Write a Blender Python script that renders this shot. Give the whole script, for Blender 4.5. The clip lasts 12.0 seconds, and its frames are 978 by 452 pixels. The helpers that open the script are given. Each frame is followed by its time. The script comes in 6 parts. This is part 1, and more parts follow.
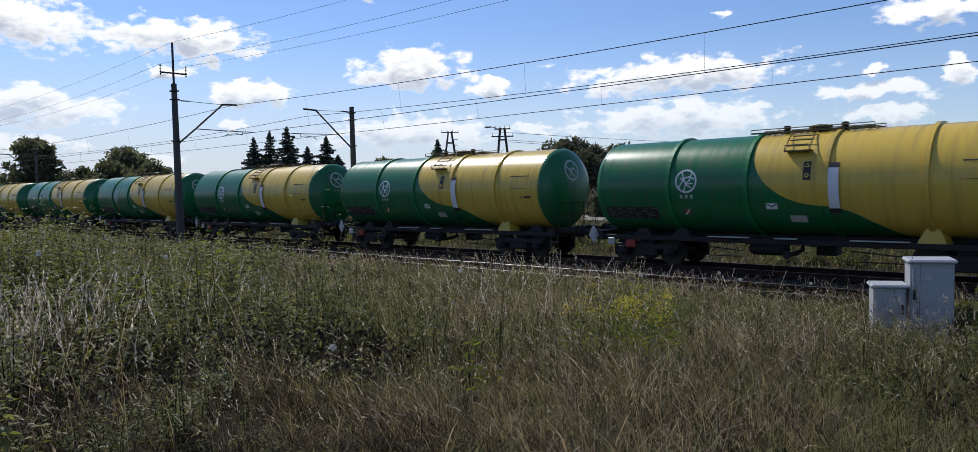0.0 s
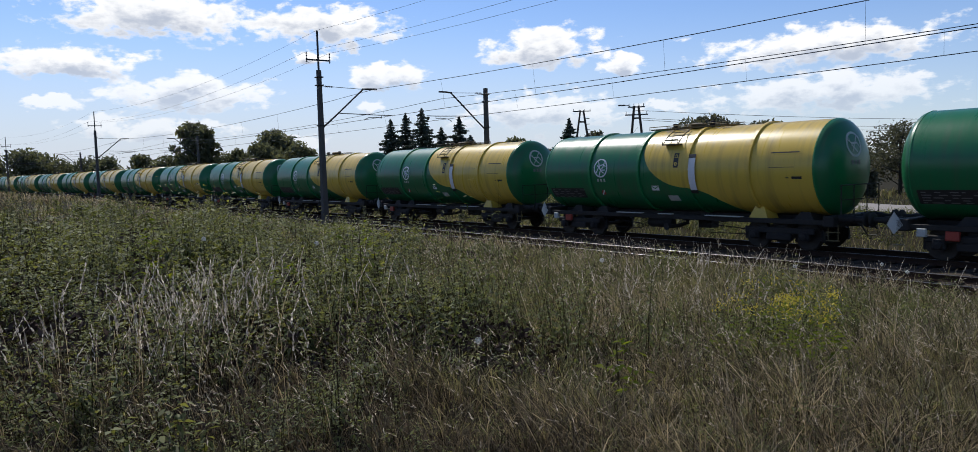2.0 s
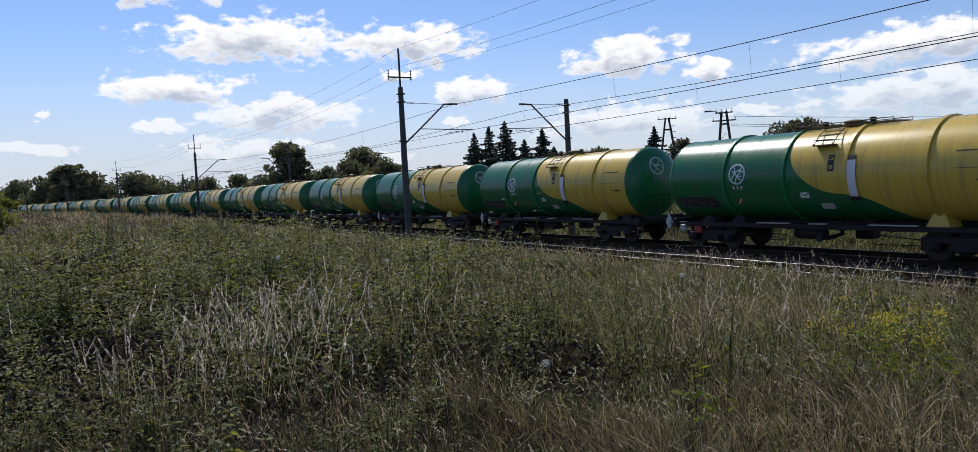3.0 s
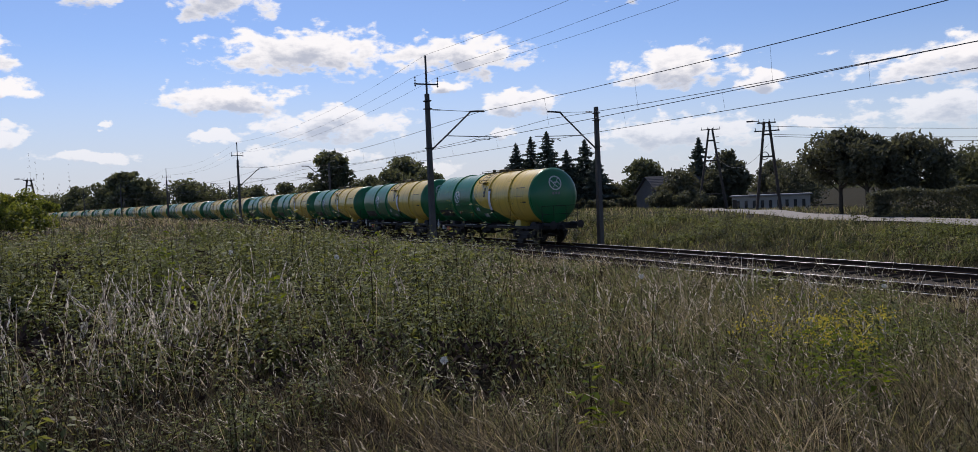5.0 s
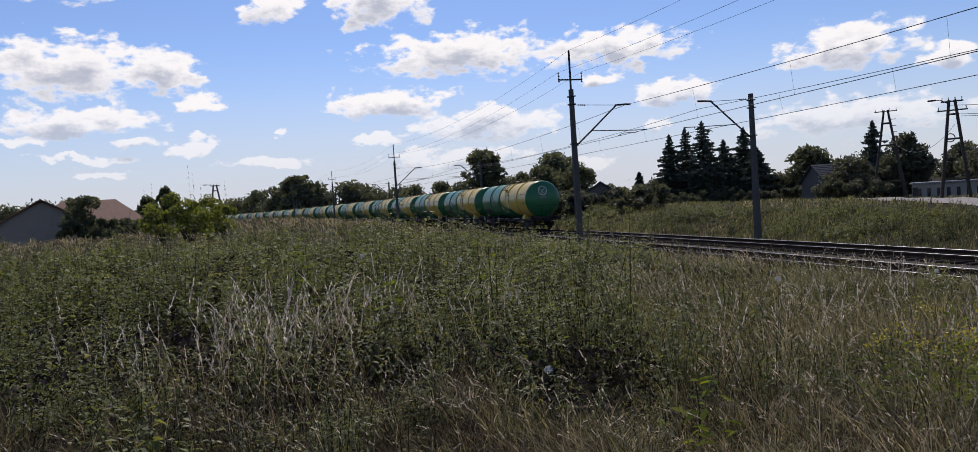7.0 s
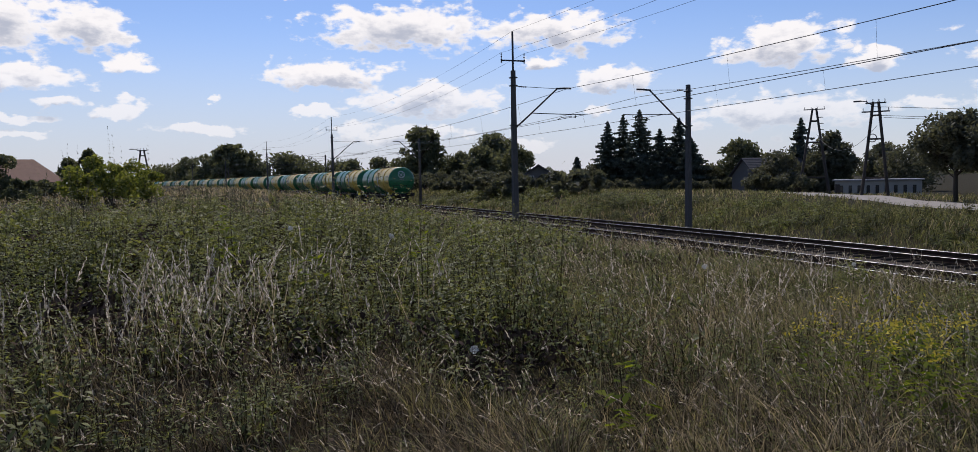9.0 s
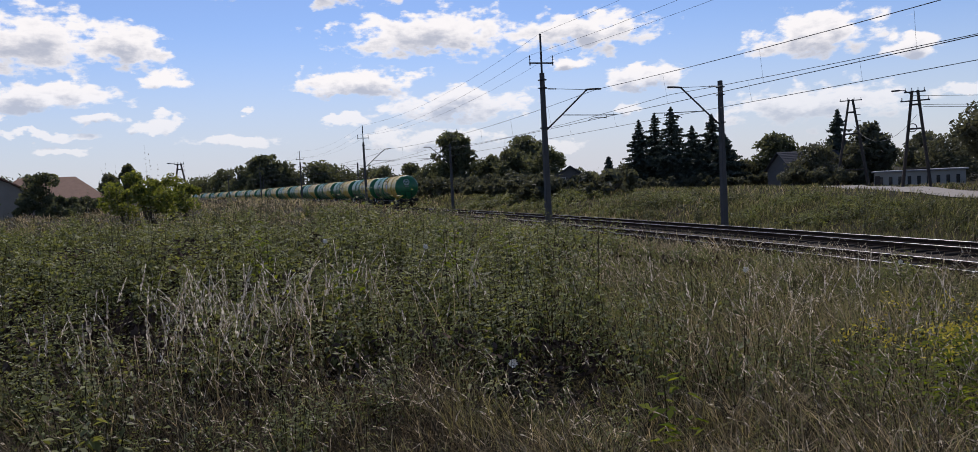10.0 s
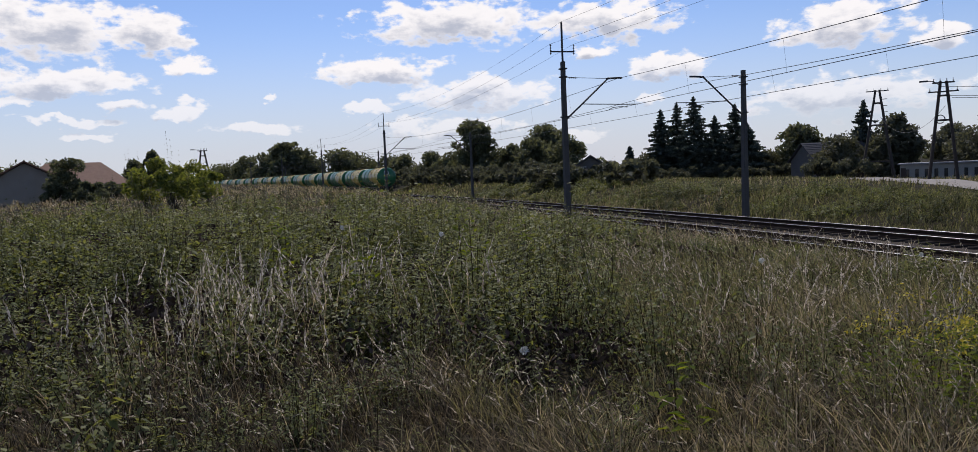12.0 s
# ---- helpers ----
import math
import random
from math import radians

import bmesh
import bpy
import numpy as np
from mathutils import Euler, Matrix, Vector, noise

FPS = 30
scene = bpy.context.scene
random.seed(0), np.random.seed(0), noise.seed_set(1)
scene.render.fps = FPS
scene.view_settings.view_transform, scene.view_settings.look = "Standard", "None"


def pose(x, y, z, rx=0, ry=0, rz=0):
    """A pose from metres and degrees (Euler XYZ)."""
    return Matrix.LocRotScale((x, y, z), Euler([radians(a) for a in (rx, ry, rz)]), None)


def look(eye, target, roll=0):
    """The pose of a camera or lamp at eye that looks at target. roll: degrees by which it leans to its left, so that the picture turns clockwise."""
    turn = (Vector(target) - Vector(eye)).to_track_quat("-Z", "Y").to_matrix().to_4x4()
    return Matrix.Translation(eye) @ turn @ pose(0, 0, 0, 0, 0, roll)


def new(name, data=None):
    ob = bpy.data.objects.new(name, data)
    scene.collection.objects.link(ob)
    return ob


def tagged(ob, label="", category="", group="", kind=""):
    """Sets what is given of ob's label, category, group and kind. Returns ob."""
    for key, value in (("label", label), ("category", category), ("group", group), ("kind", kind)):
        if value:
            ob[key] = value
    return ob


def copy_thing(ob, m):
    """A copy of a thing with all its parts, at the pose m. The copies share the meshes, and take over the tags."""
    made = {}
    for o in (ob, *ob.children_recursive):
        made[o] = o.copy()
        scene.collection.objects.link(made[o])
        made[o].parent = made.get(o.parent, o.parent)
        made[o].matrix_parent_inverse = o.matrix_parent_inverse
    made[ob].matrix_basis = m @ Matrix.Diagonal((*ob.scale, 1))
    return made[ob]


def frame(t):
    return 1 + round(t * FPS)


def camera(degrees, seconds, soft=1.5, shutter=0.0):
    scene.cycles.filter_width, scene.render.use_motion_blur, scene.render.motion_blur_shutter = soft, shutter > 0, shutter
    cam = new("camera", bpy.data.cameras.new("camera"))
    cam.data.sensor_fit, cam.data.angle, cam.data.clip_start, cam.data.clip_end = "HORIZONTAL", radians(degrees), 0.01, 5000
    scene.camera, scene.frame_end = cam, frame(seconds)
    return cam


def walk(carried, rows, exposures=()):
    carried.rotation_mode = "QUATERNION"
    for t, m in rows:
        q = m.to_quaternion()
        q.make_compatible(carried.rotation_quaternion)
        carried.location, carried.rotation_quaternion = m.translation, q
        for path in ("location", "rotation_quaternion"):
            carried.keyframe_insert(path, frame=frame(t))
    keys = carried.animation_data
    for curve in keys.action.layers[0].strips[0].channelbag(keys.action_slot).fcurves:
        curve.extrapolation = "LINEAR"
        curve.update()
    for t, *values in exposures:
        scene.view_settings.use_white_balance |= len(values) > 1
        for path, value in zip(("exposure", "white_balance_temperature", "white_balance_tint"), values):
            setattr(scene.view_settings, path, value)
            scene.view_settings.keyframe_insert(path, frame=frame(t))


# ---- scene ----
# Fields beside a double railway line; a long train of tank wagons rolls away to the left.
cam = camera(66.06, 12.0, soft=0.7, shutter=0.08)

# seconds, x, y, z, yaw, pitch, lean
PATH = [
    (0.0, -1.78, -0.74, 2.76, -30.89, -2.93, -1.37), (0.5, -1.80, -0.74, 2.73, -29.62, -2.92, -0.54),
    (1.0, -1.86, -0.76, 2.73, -28.06, -3.08, -0.82), (1.5, -1.82, -0.58, 2.83, -23.77, -3.17, -1.02),
    (2.0, -1.82, -0.52, 2.87, -20.95, -4.27, -1.61), (2.5, -1.76, -0.39, 2.85, -20.51, -4.15, -3.08),
    (2.7, -1.69, -0.34, 2.91, -17.57, -3.76, -2.73), (4.3, -0.82, -0.28, 2.64, -10.85, -1.74, -3.37),
    (4.5, -0.65, -0.26, 2.68, -12.10, -3.49, -2.72), (5.0, -0.43, -0.25, 2.65, -10.97, -2.10, -2.39),
    (5.5, -0.22, -0.11, 2.70, -4.47, -2.55, -4.19), (6.0, -0.13, -0.13, 2.62, 2.70, -2.24, -2.85),
    (6.5, -0.02, -0.08, 2.64, 1.13, -1.12, -4.24), (6.7, -0.05, -0.14, 2.70, 1.08, -1.85, -4.10),
    (8.3, 0.03, -0.08, 2.68, -1.57, -1.69, -1.56), (8.5, 0.02, -0.05, 2.65, -2.11, -1.94, -1.84),
    (9.0, 0.00, -0.04, 2.68, -4.05, -3.61, -1.16), (9.5, 0.01, 0.03, 2.72, -3.16, -3.08, -2.46),
    (10.0, -0.01, 0.04, 2.74, -1.56, -3.31, -2.94), (10.5, -0.02, 0.01, 2.73, -0.05, -3.20, -2.81),
    (11.0, -0.02, 0.00, 2.77, 0.50, -3.14, -2.74), (11.5, 0.01, -0.02, 2.73, 0.71, -3.62, -2.61),
    (12.0, 0.04, 0.01, 2.73, 0.00, -4.08, -2.47),
]


def camera_pose(x, y, z, yaw, pitch, lean):
    a, b = radians(yaw), radians(pitch)
    way = Vector((-math.sin(a) * math.cos(b), math.cos(a) * math.cos(b), math.sin(b)))
    return look((x, y, z), Vector((x, y, z)) + way * 10, lean)


EXPOSURES = [(0.0, -0.08, 6200, 10), (2.7, -0.12, 6250, 11), (5.5, -0.22, 6400, 15), (12.0, -0.23, 6400, 15)]
walk(cam, [(t, camera_pose(*r)) for t, *r in PATH], EXPOSURES)

# ---- light ----
SUN_AZ, SUN_EL = 5.0, 48.0     # degrees to the left of +y, degrees up
SUN_DIR = Vector((-math.sin(radians(SUN_AZ)) * math.cos(radians(SUN_EL)),
                  math.cos(radians(SUN_AZ)) * math.cos(radians(SUN_EL)), math.sin(radians(SUN_EL))))
sun = new("sun", bpy.data.lights.new("sun", "SUN"))
sun.data.energy, sun.data.angle, sun.data.color = 4.3, radians(0.55), (1.0, 0.95, 0.87)
sun.matrix_world = look((0, 0, 60), Vector((0, 0, 60)) - SUN_DIR)

# cloud centres and half sizes: degrees to the left of +y, up, wide, high
CLOUDS_FAR = [(29.5, 10.5, 5.0, 2.3), (23.4, 10.5, 2.9, 1.6), (21.7, 8.3, 2.2, 0.6), (28.9, 7.1, 5.1, 1.0), (31.8, 5.7, 1.5, 0.3),
              (25.6, 5.7, 1.5, 0.5), (22.1, 5.2, 2.1, 0.5), (28.7, 4.7, 2.9, 0.3), (16.8, 4.0, 3.1, 0.4), (7.8, 7.9, 4.8, 1.0),
              (8.7, 5.2, 1.8, 0.4), (2.1, 11.1, 7.1, 1.7), (-9.0, 10.7, 5.7, 1.5), (-8.5, 8.4, 2.2, 0.7), (0.5, 6.0, 5.8, 1.3),
              (-13.6, 7.2, 2.9, 0.9), (-25.5, 9.0, 4.8, 1.4), (-31.1, 7.3, 2.0, 0.8), (-24.9, 4.3, 6.4, 1.3), (-12.3, 5.2, 1.6, 0.5)]
CLOUDS_NEAR = [(2.7, 3.5, 5.2, 0.9), (-7.2, 2.5, 2.8, 0.5), (15.4, 5.8, 0.6, 0.3), (27.3, 3.6, 1.9, 0.3), (-45.3, 7.8, 8.3, 1.3),
               (-45.2, 4.7, 7.6, 1.4), (-58.5, 7.3, 1.0, 0.5), (-57.6, 5.7, 3.4, 0.7), (-59.1, 4.3, 2.8, 0.7), (-61.9, 10.7, 3.6, 1.0),
               (-62.9, 6.8, 1.3, 1.0), (-48.3, 11.9, 0.9, 0.3), (-34.2, 4.4, 1.8, 0.5), (7.8, 15.3, 4.0, 1.9), (15.6, 14.9, 2.2, 1.2),
               (-22.0, 15.5, 5.0, 1.4), (-6.0, 17.0, 6.0, 1.6), (30.0, 17.0, 6.0, 1.8)]


def make_world():
    world = bpy.data.worlds.new("summer_sky")
    scene.world = world
    world.use_nodes = True
    tree = world.node_tree
    tree.nodes.clear()
    # the field of the nearest cloud's middle, as a group used at two heights
    group = bpy.data.node_groups.new("cloud_field", "ShaderNodeTree")
    group.interface.new_socket("place", in_out="INPUT", socket_type="NodeSocketVector")
    group.interface.new_socket("depth", in_out="OUTPUT", socket_type="NodeSocketFloat")
    gi, go = group.nodes.new("NodeGroupInput"), group.nodes.new("NodeGroupOutput")
    rng = random.Random(5)
    others = []
    while len(others) < 26:
        a, e = rng.uniform(-180, 180), rng.uniform(5, 55)
        if -75 < a < 42 and e < 22:
            continue
        w = rng.uniform(3, 9)
        others.append((a, e, w / math.cos(radians(e)), w * rng.uniform(0.22, 0.5)))
    last = None
    for a, e, w, h in CLOUDS_FAR + CLOUDS_NEAR + others:
        m = group.nodes.new("ShaderNodeVectorMath")
        m.operation = "MULTIPLY_ADD"
        m.inputs[1].default_value = (1 / w, 1 / h, 0)
        m.inputs[2].default_value = (-a / w, -e / h, 0)
        group.links.new(gi.outputs[0], m.inputs[0])
        le = group.nodes.new("ShaderNodeVectorMath")
        le.operation = "LENGTH"
        group.links.new(m.outputs[0], le.inputs[0])
        if last is None:
            last = le.outputs["Value"]
        else:
            mn = group.nodes.new("ShaderNodeMath")
            mn.operation = "SMOOTH_MIN"
            mn.inputs[2].default_value = 0.25
            group.links.new(last, mn.inputs[0])
            group.links.new(le.outputs["Value"], mn.inputs[1])
            last = mn.outputs[0]
    inv = group.nodes.new("ShaderNodeMath")
    inv.operation = "SUBTRACT"
    inv.inputs[0].default_value = 1.0
    group.links.new(last, inv.inputs[1])
    group.links.new(inv.outputs[0], go.inputs[0])

    def node(kind, **sets):
        n = tree.nodes.new(kind)
        for key, value in sets.items():
            n.inputs[int(key[1:])].default_value = value
        return n

    def calc(op, a, b=None, c=None):
        n = tree.nodes.new("ShaderNodeMath")
        n.operation = op
        for i, v in enumerate((a, b, c)):
            if v is None:
                continue
            if isinstance(v, (int, float)):
                n.inputs[i].default_value = v
            else:
                tree.links.new(v, n.inputs[i])
        return n.outputs[0]

    out = tree.nodes.new("ShaderNodeOutputWorld")
    sky = tree.nodes.new("ShaderNodeTexSky")
    sky.sky_type, sky.sun_disc = "NISHITA", False
    sky.sun_elevation, sky.sun_rotation = radians(SUN_EL), radians(-SUN_AZ)
    sky.air_density, sky.dust_density, sky.ozone_density = 1.0, 0.15, 3.0
    coord = tree.nodes.new("ShaderNodeTexCoord")
    sep = tree.nodes.new("ShaderNodeSeparateXYZ")
    tree.links.new(coord.outputs["Generated"], sep.inputs[0])
    deg = 180 / math.pi
    az = calc("MULTIPLY", calc("ARCTAN2", calc("MULTIPLY", sep.outputs[0], -1.0), sep.outputs[1]), deg)
    el = calc("MULTIPLY", calc("ARCSINE", sep.outputs[2]), deg)
    place = tree.nodes.new("ShaderNodeCombineXYZ")
    tree.links.new(az, place.inputs[0])
    tree.links.new(el, place.inputs[1])

    def fbm(scale, detail, rough, stretch):
        st = tree.nodes.new("ShaderNodeVectorMath")
        st.operation = "MULTIPLY"
        st.inputs[1].default_value = (1, stretch, 1)
        tree.links.new(place.outputs[0], st.inputs[0])
        n = tree.nodes.new("ShaderNodeTexNoise")
        n.inputs["Scale"].default_value, n.inputs["Detail"].default_value = scale, detail
        n.inputs["Roughness"].default_value = rough
        tree.links.new(st.outputs[0], n.inputs["Vector"])
        return n

    warp = fbm(0.42, 5, 0.55, 1.5)
    wv = tree.nodes.new("ShaderNodeVectorMath")
    wv.operation = "MULTIPLY_ADD"
    wv.inputs[1].default_value, wv.inputs[2].default_value = (4.4, 2.4, 0), (-2.2, -1.2, 0)
    tree.links.new(warp.outputs["Color"], wv.inputs[0])
    wp = tree.nodes.new("ShaderNodeVectorMath")
    tree.links.new(place.outputs[0], wp.inputs[0])
    tree.links.new(wv.outputs[0], wp.inputs[1])
    up = tree.nodes.new("ShaderNodeVectorMath")
    up.inputs[1].default_value = (-0.1, 0.7, 0)
    tree.links.new(wp.outputs[0], up.inputs[0])
    here, above = tree.nodes.new("ShaderNodeGroup"), tree.nodes.new("ShaderNodeGroup")
    here.node_tree = above.node_tree = group
    tree.links.new(wp.outputs[0], here.inputs[0])
    tree.links.new(up.outputs[0], above.inputs[0])
    fine = fbm(0.55, 9, 0.56, 1.9)
    rag = calc("MULTIPLY_ADD", fine.outputs["Fac"], 2.5, -1.27)
    dens = calc("ADD", here.outputs[0], rag)
    mask = tree.nodes.new("ShaderNodeMapRange")
    mask.interpolation_type = "SMOOTHSTEP"
    mask.inputs["From Min"].default_value, mask.inputs["From Max"].default_value = -0.12, 0.34
    tree.links.new(dens, mask.inputs["Value"])
    # low veil of distant cloud near the horizon
    thick = calc("ADD", above.outputs[0], calc("MULTIPLY", rag, 0.9))
    shade = tree.nodes.new("ShaderNodeMapRange")
    shade.interpolation_type = "SMOOTHSTEP"
    shade.inputs["From Min"].default_value, shade.inputs["From Max"].default_value = 0.1, 1.1
    tree.links.new(thick, shade.inputs["Value"])
    tint = tree.nodes.new("ShaderNodeMix")
    tint.data_type = "RGBA"
    tint.inputs["A"].default_value, tint.inputs["B"].default_value = (1.0, 0.985, 0.96, 1), (0.50, 0.54, 0.62, 1)
    tree.links.new(shade.outputs[0], tint.inputs["Factor"])
    # haze: the sky pales towards the horizon
    haze = tree.nodes.new("ShaderNodeMapRange")
    haze.inputs["From Min"].default_value, haze.inputs["From Max"].default_value = 12.5, -1.0
    haze.inputs["To Min"].default_value, haze.inputs["To Max"].default_value = 0.0, 0.85
    haze.interpolation_type = "SMOOTHSTEP"
    tree.links.new(el, haze.inputs["Value"])
    bg_sky, bg_cloud, bg_haze = (tree.nodes.new("ShaderNodeBackground") for _ in range(3))
    blue = tree.nodes.new("ShaderNodeMix")
    blue.data_type, blue.blend_type = "RGBA", "MULTIPLY"
    blue.inputs["Factor"].default_value, blue.inputs["B"].default_value = 1.0, (0.91, 0.96, 1.13, 1)
    tree.links.new(sky.outputs[0], blue.inputs["A"])
    tree.links.new(blue.outputs["Result"], bg_sky.inputs[0])
    bg_sky.inputs[1].default_value = SKY
    tree.links.new(tint.outputs["Result"], bg_cloud.inputs[0])
    bg_cloud.inputs[1].default_value = CLOUD
    bg_haze.inputs[0].default_value, bg_haze.inputs[1].default_value = (0.85, 0.89, 0.98, 1), HAZE
    m1, m2 = tree.nodes.new("ShaderNodeMixShader"), tree.nodes.new("ShaderNodeMixShader")
    facing = calc("ADD", calc("MULTIPLY", sep.outputs[0], -math.sin(radians(SUN_AZ))), calc("MULTIPLY", sep.outputs[1], math.cos(radians(SUN_AZ))))
    glow = tree.nodes.new("ShaderNodeMapRange")
    glow.inputs["From Min"].default_value, glow.inputs["From Max"].default_value = 0.35, 1.0
    glow.inputs["To Min"].default_value, glow.inputs["To Max"].default_value = 0.35, 1.08
    tree.links.new(facing, glow.inputs["Value"])
    tree.links.new(calc("MULTIPLY", haze.outputs[0], glow.outputs[0]), m1.inputs[0])
    tree.links.new(bg_sky.outputs[0], m1.inputs[1])
    tree.links.new(bg_haze.outputs[0], m1.inputs[2])
    thin = tree.nodes.new("ShaderNodeMapRange")
    thin.inputs["From Min"].default_value, thin.inputs["From Max"].default_value, thin.inputs["To Min"].default_value = 2.0, 8.0, 0.45
    tree.links.new(el, thin.inputs["Value"])
    tree.links.new(calc("MULTIPLY", mask.outputs[0], thin.outputs[0]), m2.inputs[0])
    tree.links.new(m1.outputs[0], m2.inputs[1])
    tree.links.new(bg_cloud.outputs[0], m2.inputs[2])
    tree.links.new(m2.outputs[0], out.inputs[0])


SKY, CLOUD, HAZE = 0.108, 1.12, 0.80
make_world()


# ---- materials ----
def material(name, c1, c2, scale=3.0, rough=0.7, metal=0.0, bump=0.0, fine=8.0, spread=0.35, spec=0.4, translucent=None, island=0.0, each=0.0):
    """Two colours mixed by a broad and a fine noise, with relief; island or each vary it piece by piece."""
    m = bpy.data.materials.new(name)
    m.use_nodes = True
    nt = m.node_tree
    b = nt.nodes["Principled BSDF"]
    b.inputs["Roughness"].default_value, b.inputs["Metallic"].default_value = rough, metal
    b.inputs["Specular IOR Level"].default_value = spec
    co = nt.nodes.new("ShaderNodeTexCoord")
    n1, n2 = nt.nodes.new("ShaderNodeTexNoise"), nt.nodes.new("ShaderNodeTexNoise")
    n1.inputs["Scale"].default_value, n1.inputs["Detail"].default_value = scale, 5
    n2.inputs["Scale"].default_value, n2.inputs["Detail"].default_value = scale * fine, 4
    nt.links.new(co.outputs["Object"], n1.inputs["Vector"])
    nt.links.new(co.outputs["Object"], n2.inputs["Vector"])
    add = nt.nodes.new("ShaderNodeMath")
    add.operation = "MULTIPLY_ADD"
    add.inputs[1].default_value = 0.5
    nt.links.new(n2.outputs["Fac"], add.inputs[0])
    half = nt.nodes.new("ShaderNodeMath")
    half.operation = "MULTIPLY"
    half.inputs[1].default_value = 0.5
    nt.links.new(n1.outputs["Fac"], half.inputs[0])
    nt.links.new(half.outputs[0], add.inputs[2])
    fac = add.outputs[0]
    if island or each:
        if island:
            src = nt.nodes.new("ShaderNodeNewGeometry").outputs["Random Per Island"]
        else:
            src = nt.nodes.new("ShaderNodeObjectInfo").outputs["Random"]
        var = nt.nodes.new("ShaderNodeMath")
        var.operation = "MULTIPLY_ADD"
        k = island or each
        var.inputs[1].default_value = k
        sh = nt.nodes.new("ShaderNodeMath")
        sh.operation = "SUBTRACT"
        sh.inputs[1].default_value = k / 2
        nt.links.new(fac, sh.inputs[0])
        nt.links.new(src, var.inputs[0])
        nt.links.new(sh.outputs[0], var.inputs[2])
        fac = var.outputs[0]
    rg = nt.nodes.new("ShaderNodeMapRange")
    rg.inputs["From Min"].default_value, rg.inputs["From Max"].default_value = 0.5 - spread, 0.5 + spread
    nt.links.new(fac, rg.inputs["Value"])
    mix = nt.nodes.new("ShaderNodeMix")
    mix.data_type = "RGBA"
    mix.inputs["A"].default_value, mix.inputs["B"].default_value = (*c1, 1), (*c2, 1)
    nt.links.new(rg.outputs[0], mix.inputs["Factor"])
    nt.links.new(mix.outputs["Result"], b.inputs["Base Color"])
    if bump:
        bp = nt.nodes.new("ShaderNodeBump")
        bp.inputs["Strength"].default_value, bp.inputs["Distance"].default_value = bump, 0.02
        nt.links.new(n2.outputs["Fac"], bp.inputs["Height"])
        nt.links.new(bp.outputs[0], b.inputs["Normal"])
    if translucent:
        tr = nt.nodes.new("ShaderNodeBsdfTranslucent")
        mul = nt.nodes.new("ShaderNodeMix")
        mul.data_type, mul.blend_type = "RGBA", "MULTIPLY"
        mul.inputs["Factor"].default_value = 1.0
        mul.inputs["B"].default_value = (*translucent[1], 1)
        nt.links.new(mix.outputs["Result"], mul.inputs["A"])
        nt.links.new(mul.outputs["Result"], tr.inputs["Color"])
        ms = nt.nodes.new("ShaderNodeMixShader")
        ms.inputs[0].default_value = translucent[0]
        nt.links.new(b.outputs[0], ms.inputs[1])
        nt.links.new(tr.outputs[0], ms.inputs[2])
        nt.links.new(ms.outputs[0], nt.nodes["Material Output"].inputs["Surface"])
    return m


LIVERY_GREEN, LIVERY_YELLOW = (0.008, 0.125, 0.042), (0.58, 0.40, 0.06)


